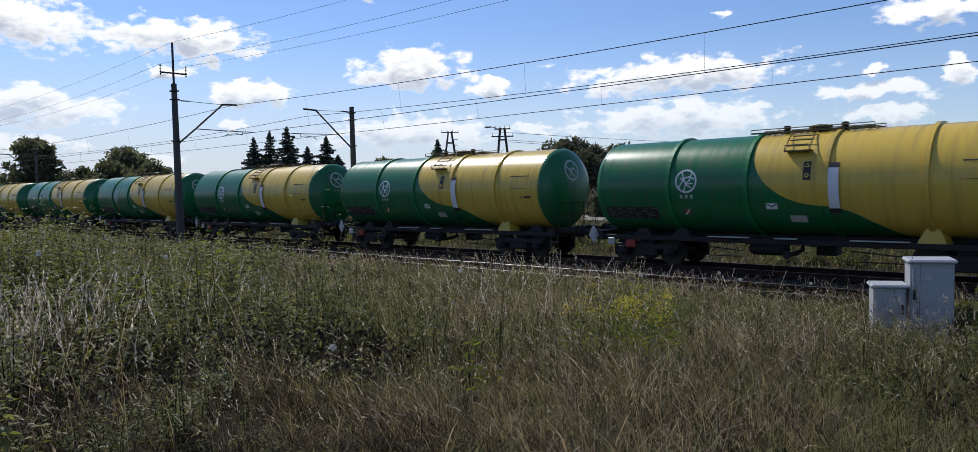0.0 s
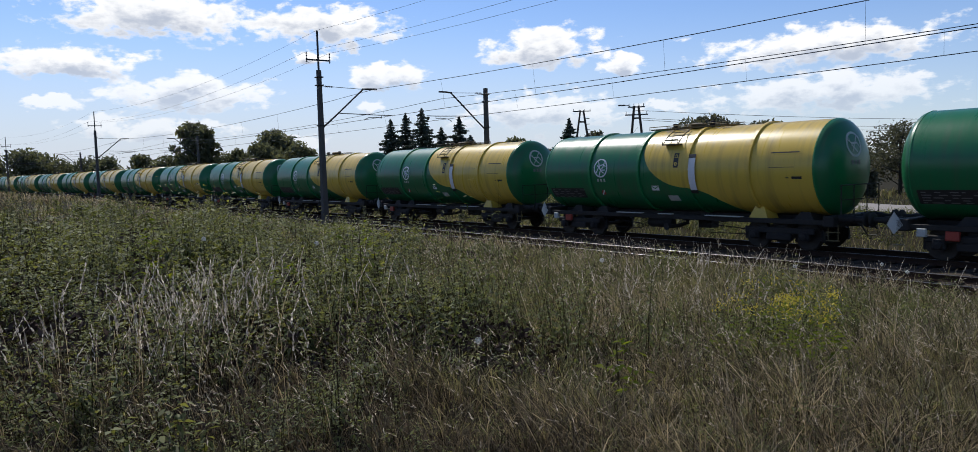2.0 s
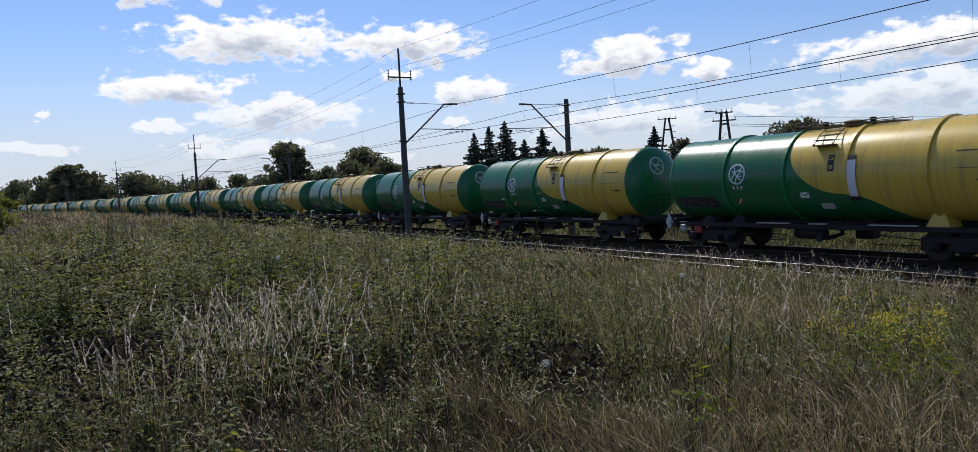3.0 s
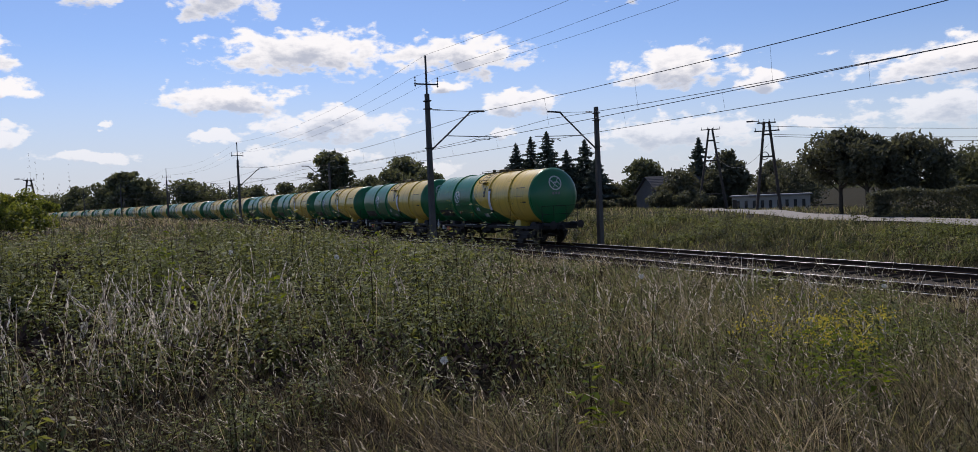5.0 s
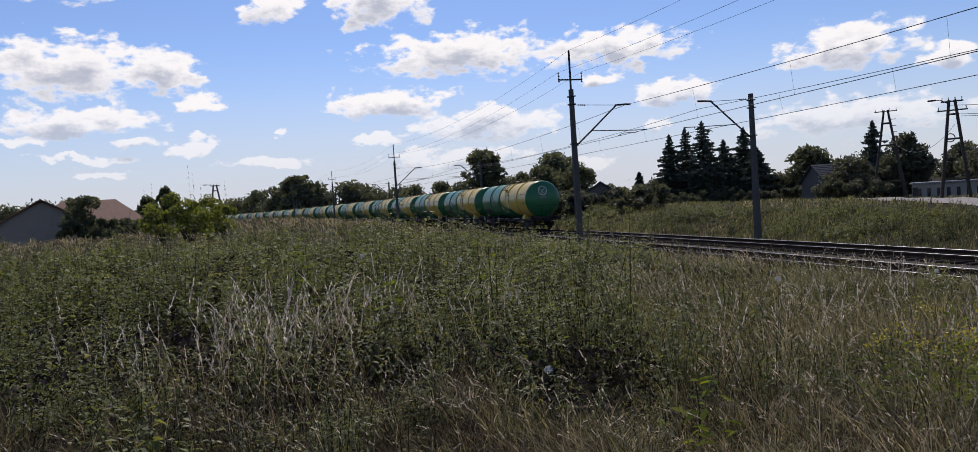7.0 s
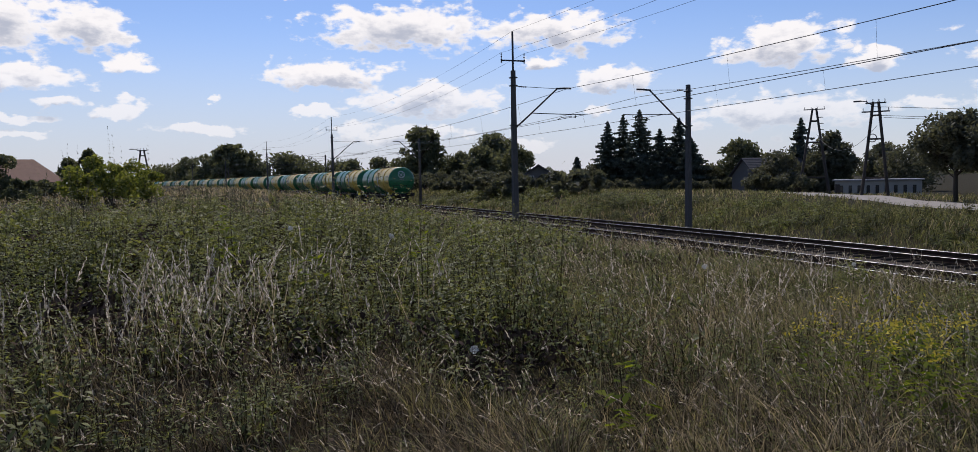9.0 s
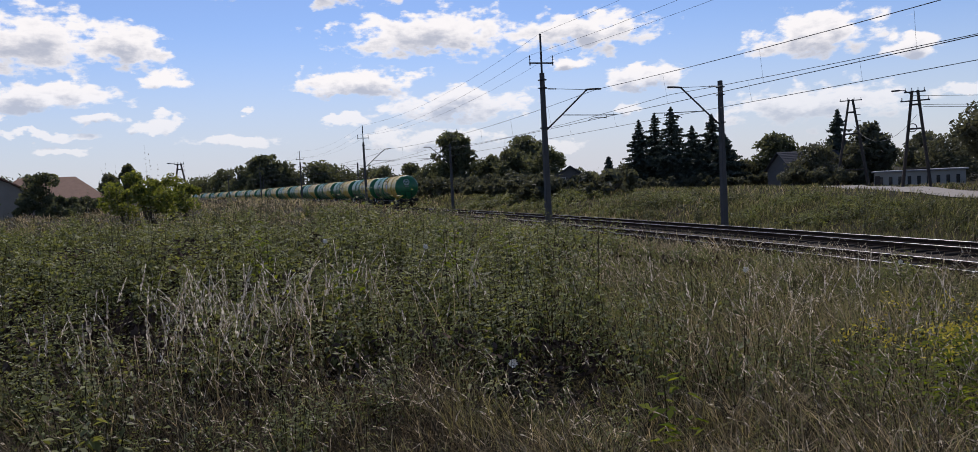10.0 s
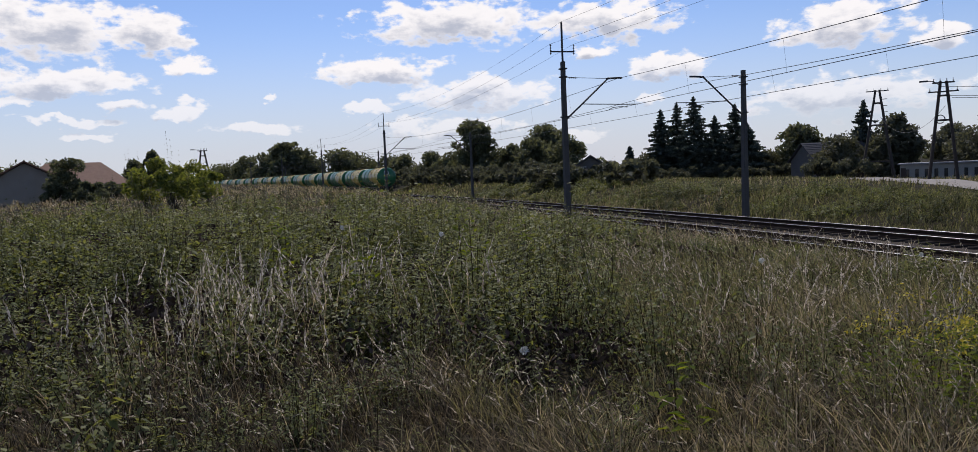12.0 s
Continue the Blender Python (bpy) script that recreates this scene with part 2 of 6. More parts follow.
def tank_paint():
    """Green and yellow tank paint: a swept line parts the colours, the rear end is green; road dirt and streaks."""
    m = material("tank_paint", (0.4, 0.4, 0.4), (0.5, 0.5, 0.5), 1.2, rough=0.38, spec=0.45)
    nt = m.node_tree
    b = nt.nodes["Principled BSDF"]
    co = nt.nodes.new("ShaderNodeTexCoord")
    sep = nt.nodes.new("ShaderNodeSeparateXYZ")
    nt.links.new(co.outputs["Object"], sep.inputs[0])
    ramp = nt.nodes.new("ShaderNodeFloatCurve")
    pos = nt.nodes.new("ShaderNodeMapRange")
    pos.inputs["From Min"].default_value, pos.inputs["From Max"].default_value = -4.2, 1.2
    nt.links.new(sep.outputs[0], pos.inputs["Value"])
    nt.links.new(pos.outputs[0], ramp.inputs["Value"])
    # height of the parting line along the tank, in fractions of 4.6 m
    curve = ramp.mapping.curves[0]
    line = [(-4.2, 0.9), (-3.3, 1.15), (-2.7, 1.48), (-2.1, 1.82), (-1.6, 1.98), (-0.9, 2.06), (-0.4, 2.2), (0.1, 2.5), (0.45, 2.85), (0.72, 3.4), (0.9, 4.3), (1.2, 4.6)]
    curve.points[0].location, curve.points[1].location = (0, line[0][1] / 4.6), (1, 1.0)
    for x, z in line[1:-1]:
        curve.points.new((x + 4.2) / 5.4, z / 4.6)
    ramp.mapping.update()
    hgt = nt.nodes.new("ShaderNodeMath")
    hgt.operation = "MULTIPLY"
    hgt.inputs[1].default_value = 4.6
    nt.links.new(ramp.outputs[0], hgt.inputs[0])
    over = nt.nodes.new("ShaderNodeMath")
    over.operation = "GREATER_THAN"
    nt.links.new(sep.outputs[2], over.inputs[0])
    nt.links.new(hgt.outputs[0], over.inputs[1])
    rear = nt.nodes.new("ShaderNodeMath")
    rear.operation = "GREATER_THAN"
    rear.inputs[1].default_value = -6.2
    nt.links.new(sep.outputs[0], rear.inputs[0])
    front = nt.nodes.new("ShaderNodeMath")
    front.operation = "LESS_THAN"
    front.inputs[1].default_value = 1.15
    nt.links.new(sep.outputs[0], front.inputs[0])
    both = nt.nodes.new("ShaderNodeMath")
    both.operation = "MULTIPLY"
    nt.links.new(over.outputs[0], both.inputs[0])
    nt.links.new(rear.outputs[0], both.inputs[1])
    all3 = nt.nodes.new("ShaderNodeMath")
    all3.operation = "MULTIPLY"
    nt.links.new(both.outputs[0], all3.inputs[0])
    nt.links.new(front.outputs[0], all3.inputs[1])
    mix = nt.nodes.new("ShaderNodeMix")
    mix.data_type = "RGBA"
    mix.inputs["A"].default_value, mix.inputs["B"].default_value = (*LIVERY_GREEN, 1), (*LIVERY_YELLOW, 1)
    nt.links.new(all3.outputs[0], mix.inputs["Factor"])
    # streaks of dirt running down the shell
    st = nt.nodes.new("ShaderNodeVectorMath")
    st.operation = "MULTIPLY"
    st.inputs[1].default_value = (5.0, 0.6, 0.35)
    nt.links.new(co.outputs["Object"], st.inputs[0])
    info = nt.nodes.new("ShaderNodeObjectInfo")
    ad = nt.nodes.new("ShaderNodeVectorMath")
    nt.links.new(st.outputs[0], ad.inputs[0])
    sc = nt.nodes.new("ShaderNodeMath")
    sc.operation = "MULTIPLY"
    sc.inputs[1].default_value = 40
    nt.links.new(info.outputs["Random"], sc.inputs[0])
    nt.links.new(sc.outputs[0], ad.inputs[1])
    n = nt.nodes.new("ShaderNodeTexNoise")
    n.inputs["Scale"].default_value, n.inputs["Detail"].default_value = 1.0, 7
    nt.links.new(ad.outputs[0], n.inputs["Vector"])
    rg = nt.nodes.new("ShaderNodeMapRange")
    rg.inputs["From Min"].default_value, rg.inputs["From Max"].default_value, rg.inputs["To Max"].default_value = 0.48, 0.85, 0.55
    nt.links.new(n.outputs["Fac"], rg.inputs["Value"])
    dirt = nt.nodes.new("ShaderNodeMix")
    dirt.data_type = "RGBA"
    dirt.inputs["B"].default_value = (0.07, 0.06, 0.045, 1)
    nt.links.new(rg.outputs[0], dirt.inputs["Factor"])
    nt.links.new(mix.outputs["Result"], dirt.inputs["A"])
    nt.links.new(dirt.outputs["Result"], b.inputs["Base Color"])
    ro = nt.nodes.new("ShaderNodeMapRange")
    ro.inputs["To Min"].default_value, ro.inputs["To Max"].default_value = 0.2, 0.42
    nt.links.new(n.outputs["Fac"], ro.inputs["Value"])
    nt.links.new(ro.outputs[0], b.inputs["Roughness"])
    return m


PAINT = tank_paint()
GREEN = material("green_paint", (0.010, 0.14, 0.045), (0.015, 0.19, 0.06), 2, 0.4)
YELLOW = material("yellow_paint", (0.5, 0.35, 0.05), (0.64, 0.45, 0.07), 2, 0.4)
UNDER = material("sooty_steel", (0.010, 0.010, 0.011), (0.035, 0.030, 0.026), 4, 0.75, 0.2, 0.3)
WHEEL = material("wheel_steel", (0.02, 0.018, 0.016), (0.06, 0.05, 0.042), 5, 0.5, 0.6, 0.2)
GRIMY = material("grimy_yellow_steel", (0.045, 0.036, 0.022), (0.19, 0.145, 0.055), 6, 0.6, 0.1)
WHITE = material("white_enamel", (0.58, 0.585, 0.61), (0.72, 0.72, 0.74), 4, 0.45)
BLACKP = material("black_panel", (0.012, 0.012, 0.013), (0.03, 0.028, 0.028), 5, 0.5)
DULL = material("dull_grey_marking", (0.10, 0.10, 0.10), (0.19, 0.19, 0.185), 6, 0.6)
REDP = material("red_box_paint", (0.22, 0.03, 0.02), (0.34, 0.05, 0.03), 5, 0.55)
PALE = material("pale_plate", (0.35, 0.36, 0.34), (0.5, 0.5, 0.47), 6, 0.5)
RAIL = material("rail_flank_rust", (0.025, 0.016, 0.012), (0.06, 0.038, 0.027), 6, 0.9, 0.0, 0.2, spec=0.05)
RAILTOP = material("rail_polished_head", (0.06, 0.06, 0.062), (0.12, 0.117, 0.115), 3, 0.36, 1.0)
SLEEPER = material("sleeper_concrete", (0.03, 0.026, 0.023), (0.07, 0.062, 0.055), 5, 0.9, 0, 0.4, each=0.4, spec=0.0)
BALLAST = material("ballast_stone", (0.034, 0.029, 0.025), (0.125, 0.108, 0.092), 9, 1.0, 0, 0.8, spec=0.0)
CONCRETE = material("pole_concrete", (0.045, 0.042, 0.04), (0.10, 0.095, 0.09), 3, 0.9, 0, 0.35)
STEEL = material("dull_steel", (0.025, 0.026, 0.028), (0.06, 0.06, 0.063), 6, 0.6, 0.4)
PORCELAIN = material("brown_porcelain", (0.035, 0.02, 0.015), (0.06, 0.035, 0.025), 8, 0.25)
WIRE = material("weathered_wire", (0.02, 0.022, 0.022), (0.04, 0.042, 0.042), 10, 0.6, 0.4)
SOIL = material("meadow_soil", (0.014, 0.012, 0.007), (0.045, 0.038, 0.020), 0.9, 0.95, 0, 0.7, fine=14, spec=0.05)
ROADM = material("pale_road_gravel", (0.22, 0.20, 0.175), (0.34, 0.31, 0.28), 1.2, 0.95, 0, 0.4, spec=0.1)
CABINET = material("grey_cabinet_plastic", (0.30, 0.31, 0.325), (0.39, 0.40, 0.41), 2.5, 0.5, 0, 0.1)
BARK = material("bark", (0.03, 0.024, 0.018), (0.075, 0.06, 0.045), 5, 0.95, 0, 0.7)
LEAF = material("tree_leaf", (0.058, 0.068, 0.044), (0.150, 0.158, 0.092), 0.3, 0.65, spec=0.25, translucent=(0.45, (1.3, 1.22, 0.8)), island=0.5)
LEAF_DARK = material("dark_leaf", (0.058, 0.062, 0.046), (0.135, 0.138, 0.092), 0.3, 0.65, spec=0.25, translucent=(0.42, (1.25, 1.18, 0.8)), island=0.5)
NEEDLE = material("spruce_needle", (0.040, 0.054, 0.045), (0.095, 0.112, 0.082), 1.0, 0.6, spec=0.4, translucent=(0.2, (1.2, 1.15, 0.8)), island=0.7)
BUSH = material("bush_leaf", (0.070, 0.094, 0.024), (0.240, 0.250, 0.075), 1.5, 0.6, spec=0.2, translucent=(0.52, (1.35, 1.3, 0.55)), island=0.7)
GRASS = material("meadow_grass_blade", (0.034, 0.034, 0.015), (0.262, 0.244, 0.130), 0.35, 0.6, spec=0.16, spread=0.27, translucent=(0.46, (1.32, 1.2, 0.8)), island=0.95)
DRY = material("dry_grass_blade", (0.060, 0.047, 0.031), (0.435, 0.360, 0.240), 0.35, 0.6, spec=0.16, spread=0.27, translucent=(0.44, (1.22, 1.14, 0.92)), island=0.95)
SEED = material("bleached_plume", (0.26, 0.225, 0.185), (0.70, 0.64, 0.56), 0.8, 0.6, spec=0.2, spread=0.28, translucent=(0.5, (1.15, 1.1, 1.02)), island=0.95)
HEAD = material("grass_seed_head", (0.16, 0.13, 0.10), (0.66, 0.58, 0.46), 0.8, 0.6, spec=0.15, spread=0.28, translucent=(0.5, (1.15, 1.1, 1.0)), island=0.95)
WEED = material("nettle_leaf", (0.040, 0.050, 0.019), (0.190, 0.208, 0.084), 0.5, 0.6, spec=0.18, spread=0.28, translucent=(0.46, (1.38, 1.32, 0.66)), island=0.5)
BRAMBLE = material("bramble_leaf", (0.060, 0.070, 0.024), (0.225, 0.235, 0.090), 0.7, 0.6, spec=0.18, spread=0.28, translucent=(0.42, (1.36, 1.28, 0.6)), island=0.5)
MUGWORT = material("mugwort_leaf", (0.030, 0.036, 0.018), (0.110, 0.118, 0.064), 0.5, 0.65, spec=0.12, spread=0.28, translucent=(0.4, (1.3, 1.25, 0.65)), island=0.6)
PANICLE = material("mugwort_flower", (0.060, 0.055, 0.040), (0.17, 0.16, 0.125), 0.8, 0.8, spec=0.1, spread=0.30, translucent=(0.35, (1.15, 1.1, 0.85)), island=0.8)
BANKG = material("bank_grass_blade", (0.050, 0.056, 0.028), (0.230, 0.220, 0.115), 0.12, 0.8, spec=0.05, translucent=(0.45, (1.25, 1.2, 0.8)), island=0.8)
THATCH = material("dead_thatch_blade", (0.020, 0.016, 0.011), (0.142, 0.114, 0.080), 0.35, 0.7, spec=0.1, spread=0.27, translucent=(0.4, (1.22, 1.14, 0.9)), island=0.95)
# Dark brown that stands for shade low between the weeds.
SHADE_LITTER = material("gap_shade_litter", (0.034, 0.022, 0.017), (0.105, 0.074, 0.055), 0.6, 0.9, spec=0.04, island=0.9)
STALK = material("weed_stalk", (0.025, 0.022, 0.010), (0.075, 0.058, 0.028), 1.0, 0.9, spec=0.05, island=0.6)
BROADLEAF = material("broad_yellow_green_leaf", (0.07, 0.10, 0.014), (0.17, 0.19, 0.03), 1.0, 0.8, spec=0.06, translucent=(0.5, (1.4, 1.4, 0.4)), island=0.8)
BLOOM = material("yellow_bloom", (0.45, 0.34, 0.03), (0.62, 0.5, 0.06), 2.0, 0.7, translucent=(0.3, (1, 1, 1)), island=0.7)
BURR = material("pale_flower_clock", (0.6, 0.58, 0.52), (0.75, 0.73, 0.68), 3, 0.8)
PLASTER = material("grey_plaster", (0.085, 0.078, 0.072), (0.14, 0.13, 0.12), 1.5, 0.9, 0, 0.3)
PLASTER_W = material("cream_plaster", (0.27, 0.255, 0.22), (0.36, 0.34, 0.30), 1.5, 0.9, 0, 0.3)
TILE = material("roof_tile", (0.12, 0.055, 0.035), (0.24, 0.12, 0.075), 2.5, 0.8, 0, 0.5)
PLASTER_WARM = material("warm_grey_plaster", (0.24, 0.205, 0.17), (0.33, 0.29, 0.25), 1.5, 0.9, 0, 0.3)
# Darker ballast tone that carries the shade beside the rails.
SHADED_BED = material("shade_toned_ballast", (0.008, 0.007, 0.006), (0.030, 0.025, 0.021), 7, 1.0, 0, 0.8, spec=0.0)
SLATE = material("grey_roof_sheet", (0.045, 0.045, 0.05), (0.085, 0.085, 0.09), 2.0, 0.75, 0, 0.3, spec=0.2)
ROOFPALE = material("pale_roof_sheet", (0.20, 0.20, 0.205), (0.28, 0.28, 0.285), 1.5, 0.6, 0, 0.2, spec=0.2)
DARKWOOD = material("dark_timber", (0.03, 0.024, 0.02), (0.07, 0.055, 0.045), 4, 0.85, 0, 0.4)
PANE = material("window_glass", (0.02, 0.024, 0.03), (0.03, 0.035, 0.04), 2, 0.08, 0, 0, spec=0.6)


# ---- mesh helpers ----
class Mesh:
    """Gathers corners and faces of one mesh."""

    def __init__(self):
        self.v, self.f = [], []

    def add(self, vs, fs):
        k = len(self.v)
        self.v.extend(tuple(p) for p in vs)
        self.f.extend(tuple(k + i for i in f) for f in fs)
        return self

    def box(self, c, size, bevel=0.0, turn=None):
        x, y, z = (s / 2 for s in size)
        b = min(bevel, 0.45 * min(size))
        if b <= 0:
            vs = [(i * x, j * y, k * z) for k in (-1, 1) for j in (-1, 1) for i in (-1, 1)]
            fs = [(0, 2, 3, 1), (4, 5, 7, 6), (0, 1, 5, 4), (2, 6, 7, 3), (0, 4, 6, 2), (1, 3, 7, 5)]
        else:
            vs, at = [], {}
            for i in (-1, 1):
                for j in (-1, 1):
                    for k in (-1, 1):
                        for ax in range(3):
                            p = [i * (x - b), j * (y - b), k * (z - b)]
                            p[ax] = (i * x, j * y, k * z)[ax]
                            at[i, j, k, ax] = len(vs)
                            vs.append(p)
            fs = []
            q = [(-1, -1), (1, -1), (1, 1), (-1, 1)]
            for s in (-1, 1):
                o = q if s > 0 else q[::-1]
                fs.append([at[s, a, c_, 0] for a, c_ in o])
                fs.append([at[c_, s, a, 1] for a, c_ in o])
                fs.append([at[a, c_, s, 2] for a, c_ in o])
            for i in (-1, 1):
                for j in (-1, 1):
                    e = [at[i, j, -1, 0], at[i, j, 1, 0], at[i, j, 1, 1], at[i, j, -1, 1]]
                    fs.append(e if i * j < 0 else e[::-1])
                    e = [at[-1, i, j, 1], at[1, i, j, 1], at[1, i, j, 2], at[-1, i, j, 2]]
                    fs.append(e if i * j < 0 else e[::-1])
                    e = [at[i, -1, j, 2], at[i, 1, j, 2], at[i, 1, j, 0], at[i, -1, j, 0]]
                    fs.append(e if i * j < 0 else e[::-1])
                    for k in (-1, 1):
                        e = [at[i, j, k, 0], at[i, j, k, 1], at[i, j, k, 2]]
                        fs.append(e if i * j * k > 0 else e[::-1])
        m = turn.to_3x3() if turn else None
        vs = [Vector(p) for p in vs]
        return self.add([(m @ p if m else p) + Vector(c) for p in vs], fs)

    def tube(self, path, r, n=8, r2=None, caps=True):
        path = [Vector(p) for p in path]
        k = len(path)
        vs, fs = [], []
        for i, p in enumerate(path):
            d = (path[min(i + 1, k - 1)] - path[max(i - 1, 0)]).normalized()
            a = d.cross(Vector((0, 0, 1)) if abs(d.z) < 0.9 else Vector((1, 0, 0))).normalized()
            b = d.cross(a)
            rr = r if r2 is None else r + (r2 - r) * i / (k - 1)
            vs += [p + (a * math.cos(t) + b * math.sin(t)) * rr for t in (2 * math.pi * j / n for j in range(n))]
        for i in range(k - 1):
            fs += [(i * n + j, i * n + (j + 1) % n, (i + 1) * n + (j + 1) % n, (i + 1) * n + j) for j in range(n)]
        if caps:
            fs += [tuple(range(n))[::-1], tuple((k - 1) * n + j for j in range(n))]
        return self.add(vs, fs)

    def lathe(self, profile, m=None, n=32, close=False):
        """Profile of (along, radius) turned about the local x axis."""
        m = m or Matrix()
        vs, fs = [], []
        for x, r in profile:
            vs += [m @ Vector((x, r * math.cos(t), r * math.sin(t))) for t in (2 * math.pi * j / n for j in range(n))]
        k = len(profile)
        for i in range(k - 1):
            fs += [(i * n + j, (i + 1) * n + j, (i + 1) * n + (j + 1) % n, i * n + (j + 1) % n) for j in range(n)]
        if close:
            fs += [tuple(range(n)), tuple((k - 1) * n + j for j in range(n))[::-1]]
        return self.add(vs, fs)

    def mesh(self, name, mat, smooth=False):
        me = bpy.data.meshes.new(name)
        me.from_pydata(self.v, [], self.f)
        me.materials.append(mat)
        if smooth:
            me.shade_smooth()
            me.set_sharp_from_angle(angle=radians(40))
        me.update()
        return me


def part(name, m, mat, parent, label="", smooth=False):
    ob = new(name, m.mesh(name, mat, smooth))
    ob.parent = parent
    if label:
        ob["label"] = label
    return ob


def thing(name, label, category, m=None, group="", kind=""):
    ob = new(name)
    ob.empty_display_size = 0.2
    if m is not None:
        ob.matrix_world = m
    return tagged(ob, label, category, group, kind)


def solid(name, m, mat, label, category, group="", kind="", smooth=False):
    return tagged(new(name, m.mesh(name, mat, smooth)), label, category, group, kind)


# ---- the line: s metres along it, u metres across it from the far track's middle (away from the camera is positive) ----
TH, C0, BEND = 0.2525, 21.28, 0.000882
NX, NY, DX, DY = math.cos(TH), math.sin(TH), -math.sin(TH), math.cos(TH)
GAP = 4.25      # between the two tracks' middles


def shift(s):
    if s <= 0:
        return 0.0
    if s < 520:
        return BEND * s * s / 2
    return BEND * 520 * 520 / 2 + BEND * 520 * (s - 520)


def on_line(s, u, z=0.0):
    x = C0 + u - shift(s)
    return Vector((NX * x + DX * s, NY * x + DY * s, z))


def heading(s):
    """Turn of a thing whose x axis points along the line, in degrees."""
    slope = BEND * min(max(s, 0), 520)
    return math.degrees(math.atan2(DY - slope * NY, DX - slope * NX))


def along(s, u=0.0, z=0.0):
    p = on_line(s, u, z)
    return pose(p.x, p.y, p.z, 0, 0, heading(s))


def line_place(x, y):
    """The s and u of a place in the plan."""
    s = DX * x + DY * y
    return s, NX * x + NY * y - C0 + shift(s)


def polar(az, dist, z=0.0):
    """A place by its bearing (degrees to the left of +y) and distance from the origin."""
    return Vector((-math.sin(radians(az)) * dist, math.cos(radians(az)) * dist, z))


PROFILE_U = [-900, -60, -27, -21, -16, -12, -8.6, -7.0, -6.3, -5.9, 3.0, 3.9, 5.2, 8, 11, 14, 20, 35, 60, 120, 900]
PROFILE_Z = [1.2, 1.15, 1.15, 1.1, 0.82, 0.45, 0.1, -0.04, -0.14, -0.55, -0.55, -0.5, -0.35, 0.05, 0.2, 0.2, 0.25, 0.0, -0.5, -0.6, -0.5]


def ground_z(s, u):
    s, u = np.asarray(s, float), np.asarray(u, float)
    z = np.interp(u, PROFILE_U, PROFILE_Z)
    lift = np.interp(s, [10, 30, 60, 110, 200, 300, 400], [0.0, 0.15, 0.8, 1.15, 1.45, 1.3, 0.6])
    z = z + lift * np.interp(u, [-60, -30, -20, -11, -7.5], [0.2, 0.6, 1.0, 0.8, 0.0])
    bank = np.interp(s, [20, 45, 70, 160], [0.0, 0.35, 0.7, 0.6])
    z = z + bank * np.interp(u, [5, 9, 30, 60], [0.0, 1.0, 0.8, 0.0])
    wave = 0.10 * np.sin(s * 0.31 + u * 0.17) * np.sin(u * 0.43 - s * 0.11 + 1.0)
    return z + wave * np.interp(np.abs(u + 1.5), [5, 8], [0, 1])


def grounded(p, sink=0.05):
    s, u = line_place(p[0], p[1])
    return Vector((p[0], p[1], float(ground_z(s, u)) - sink))


def make_ground():
    ss = np.unique(np.concatenate([np.linspace(-900, -60, 15), np.linspace(-60, 160, 111), np.linspace(160, 560, 51), np.linspace(560, 2600, 22)]))
    us = np.unique(np.concatenate([np.linspace(-900, -60, 15), np.linspace(-60, -30, 13), np.linspace(-30, 24, 91), np.linspace(24, 130, 36), np.linspace(130, 1600, 22)]))
    m = Mesh()
    zz = ground_z(ss[:, None] + 0 * us[None], us[None] + 0 * ss[:, None])
    for i, s in enumerate(ss):
        for j, u in enumerate(us):
            m.v.append(tuple(on_line(float(s), float(u), float(zz[i, j]))))
    w = len(us)
    for i in range(len(ss) - 1):
        for j in range(w - 1):
            m.f.append((i * w + j, i * w + j + 1, (i + 1) * w + j + 1, (i + 1) * w + j)[::-1])
    solid("ground", m, SOIL, "rough summer meadow soil falling towards the railway", "ground", kind="structure", smooth=True)


make_ground()


def strip(path_s, cross, name, mat, label, category, z0=0.0, smooth=False):
    """A long body of one cross-section (u, z) along the line."""
    m = Mesh()
    n = len(cross)
    for s in path_s:
        for u, z in cross:
            m.v.append(tuple(on_line(s, u, z + z0)))
    for i in range(len(path_s) - 1):
        for j in range(n - 1):
            m.f.append((i * n + j, i * n + j + 1, (i + 1) * n + j + 1, (i + 1) * n + j)[::-1])
    return solid(name, m, mat, label, category, kind="structure", smooth=smooth)


S_LINE = [-120 + 4 * i for i in range(60)] + [120 + 10 * i for i in range(56)]
strip(S_LINE, [(-7.6, -0.62), (-6.15, -0.24), (1.9, -0.24), (3.3, -0.62)], "ballast_bed", BALLAST, "grey-brown crushed stone ballast under two tracks", "ballast")

# Dark strip between the rails: their shade is put into its colour.
strip(S_LINE, [(-0.70, -0.233), (-0.35, -0.215), (0.35, -0.215), (0.70, -0.233)], "stained_ballast", SHADED_BED, "dark stones between the rails of the used track, rail shade put into their colour", "ballast")


def make_sleepers():
    bed = thing("sleepers", "weathered concrete sleepers half sunk in the ballast", "sleepers", kind="structure")
    me = Mesh().box((0, 0, -0.225), (0.26, 2.5, 0.12), 0.02).mesh("sleeper", SLEEPER)
    for u in (0.0, -GAP):
        for i in range(130):
            ob = new("sleeper", me)
            ob.parent = bed
            ob.matrix_basis = along(-14 + 0.6 * i, u)


make_sleepers()


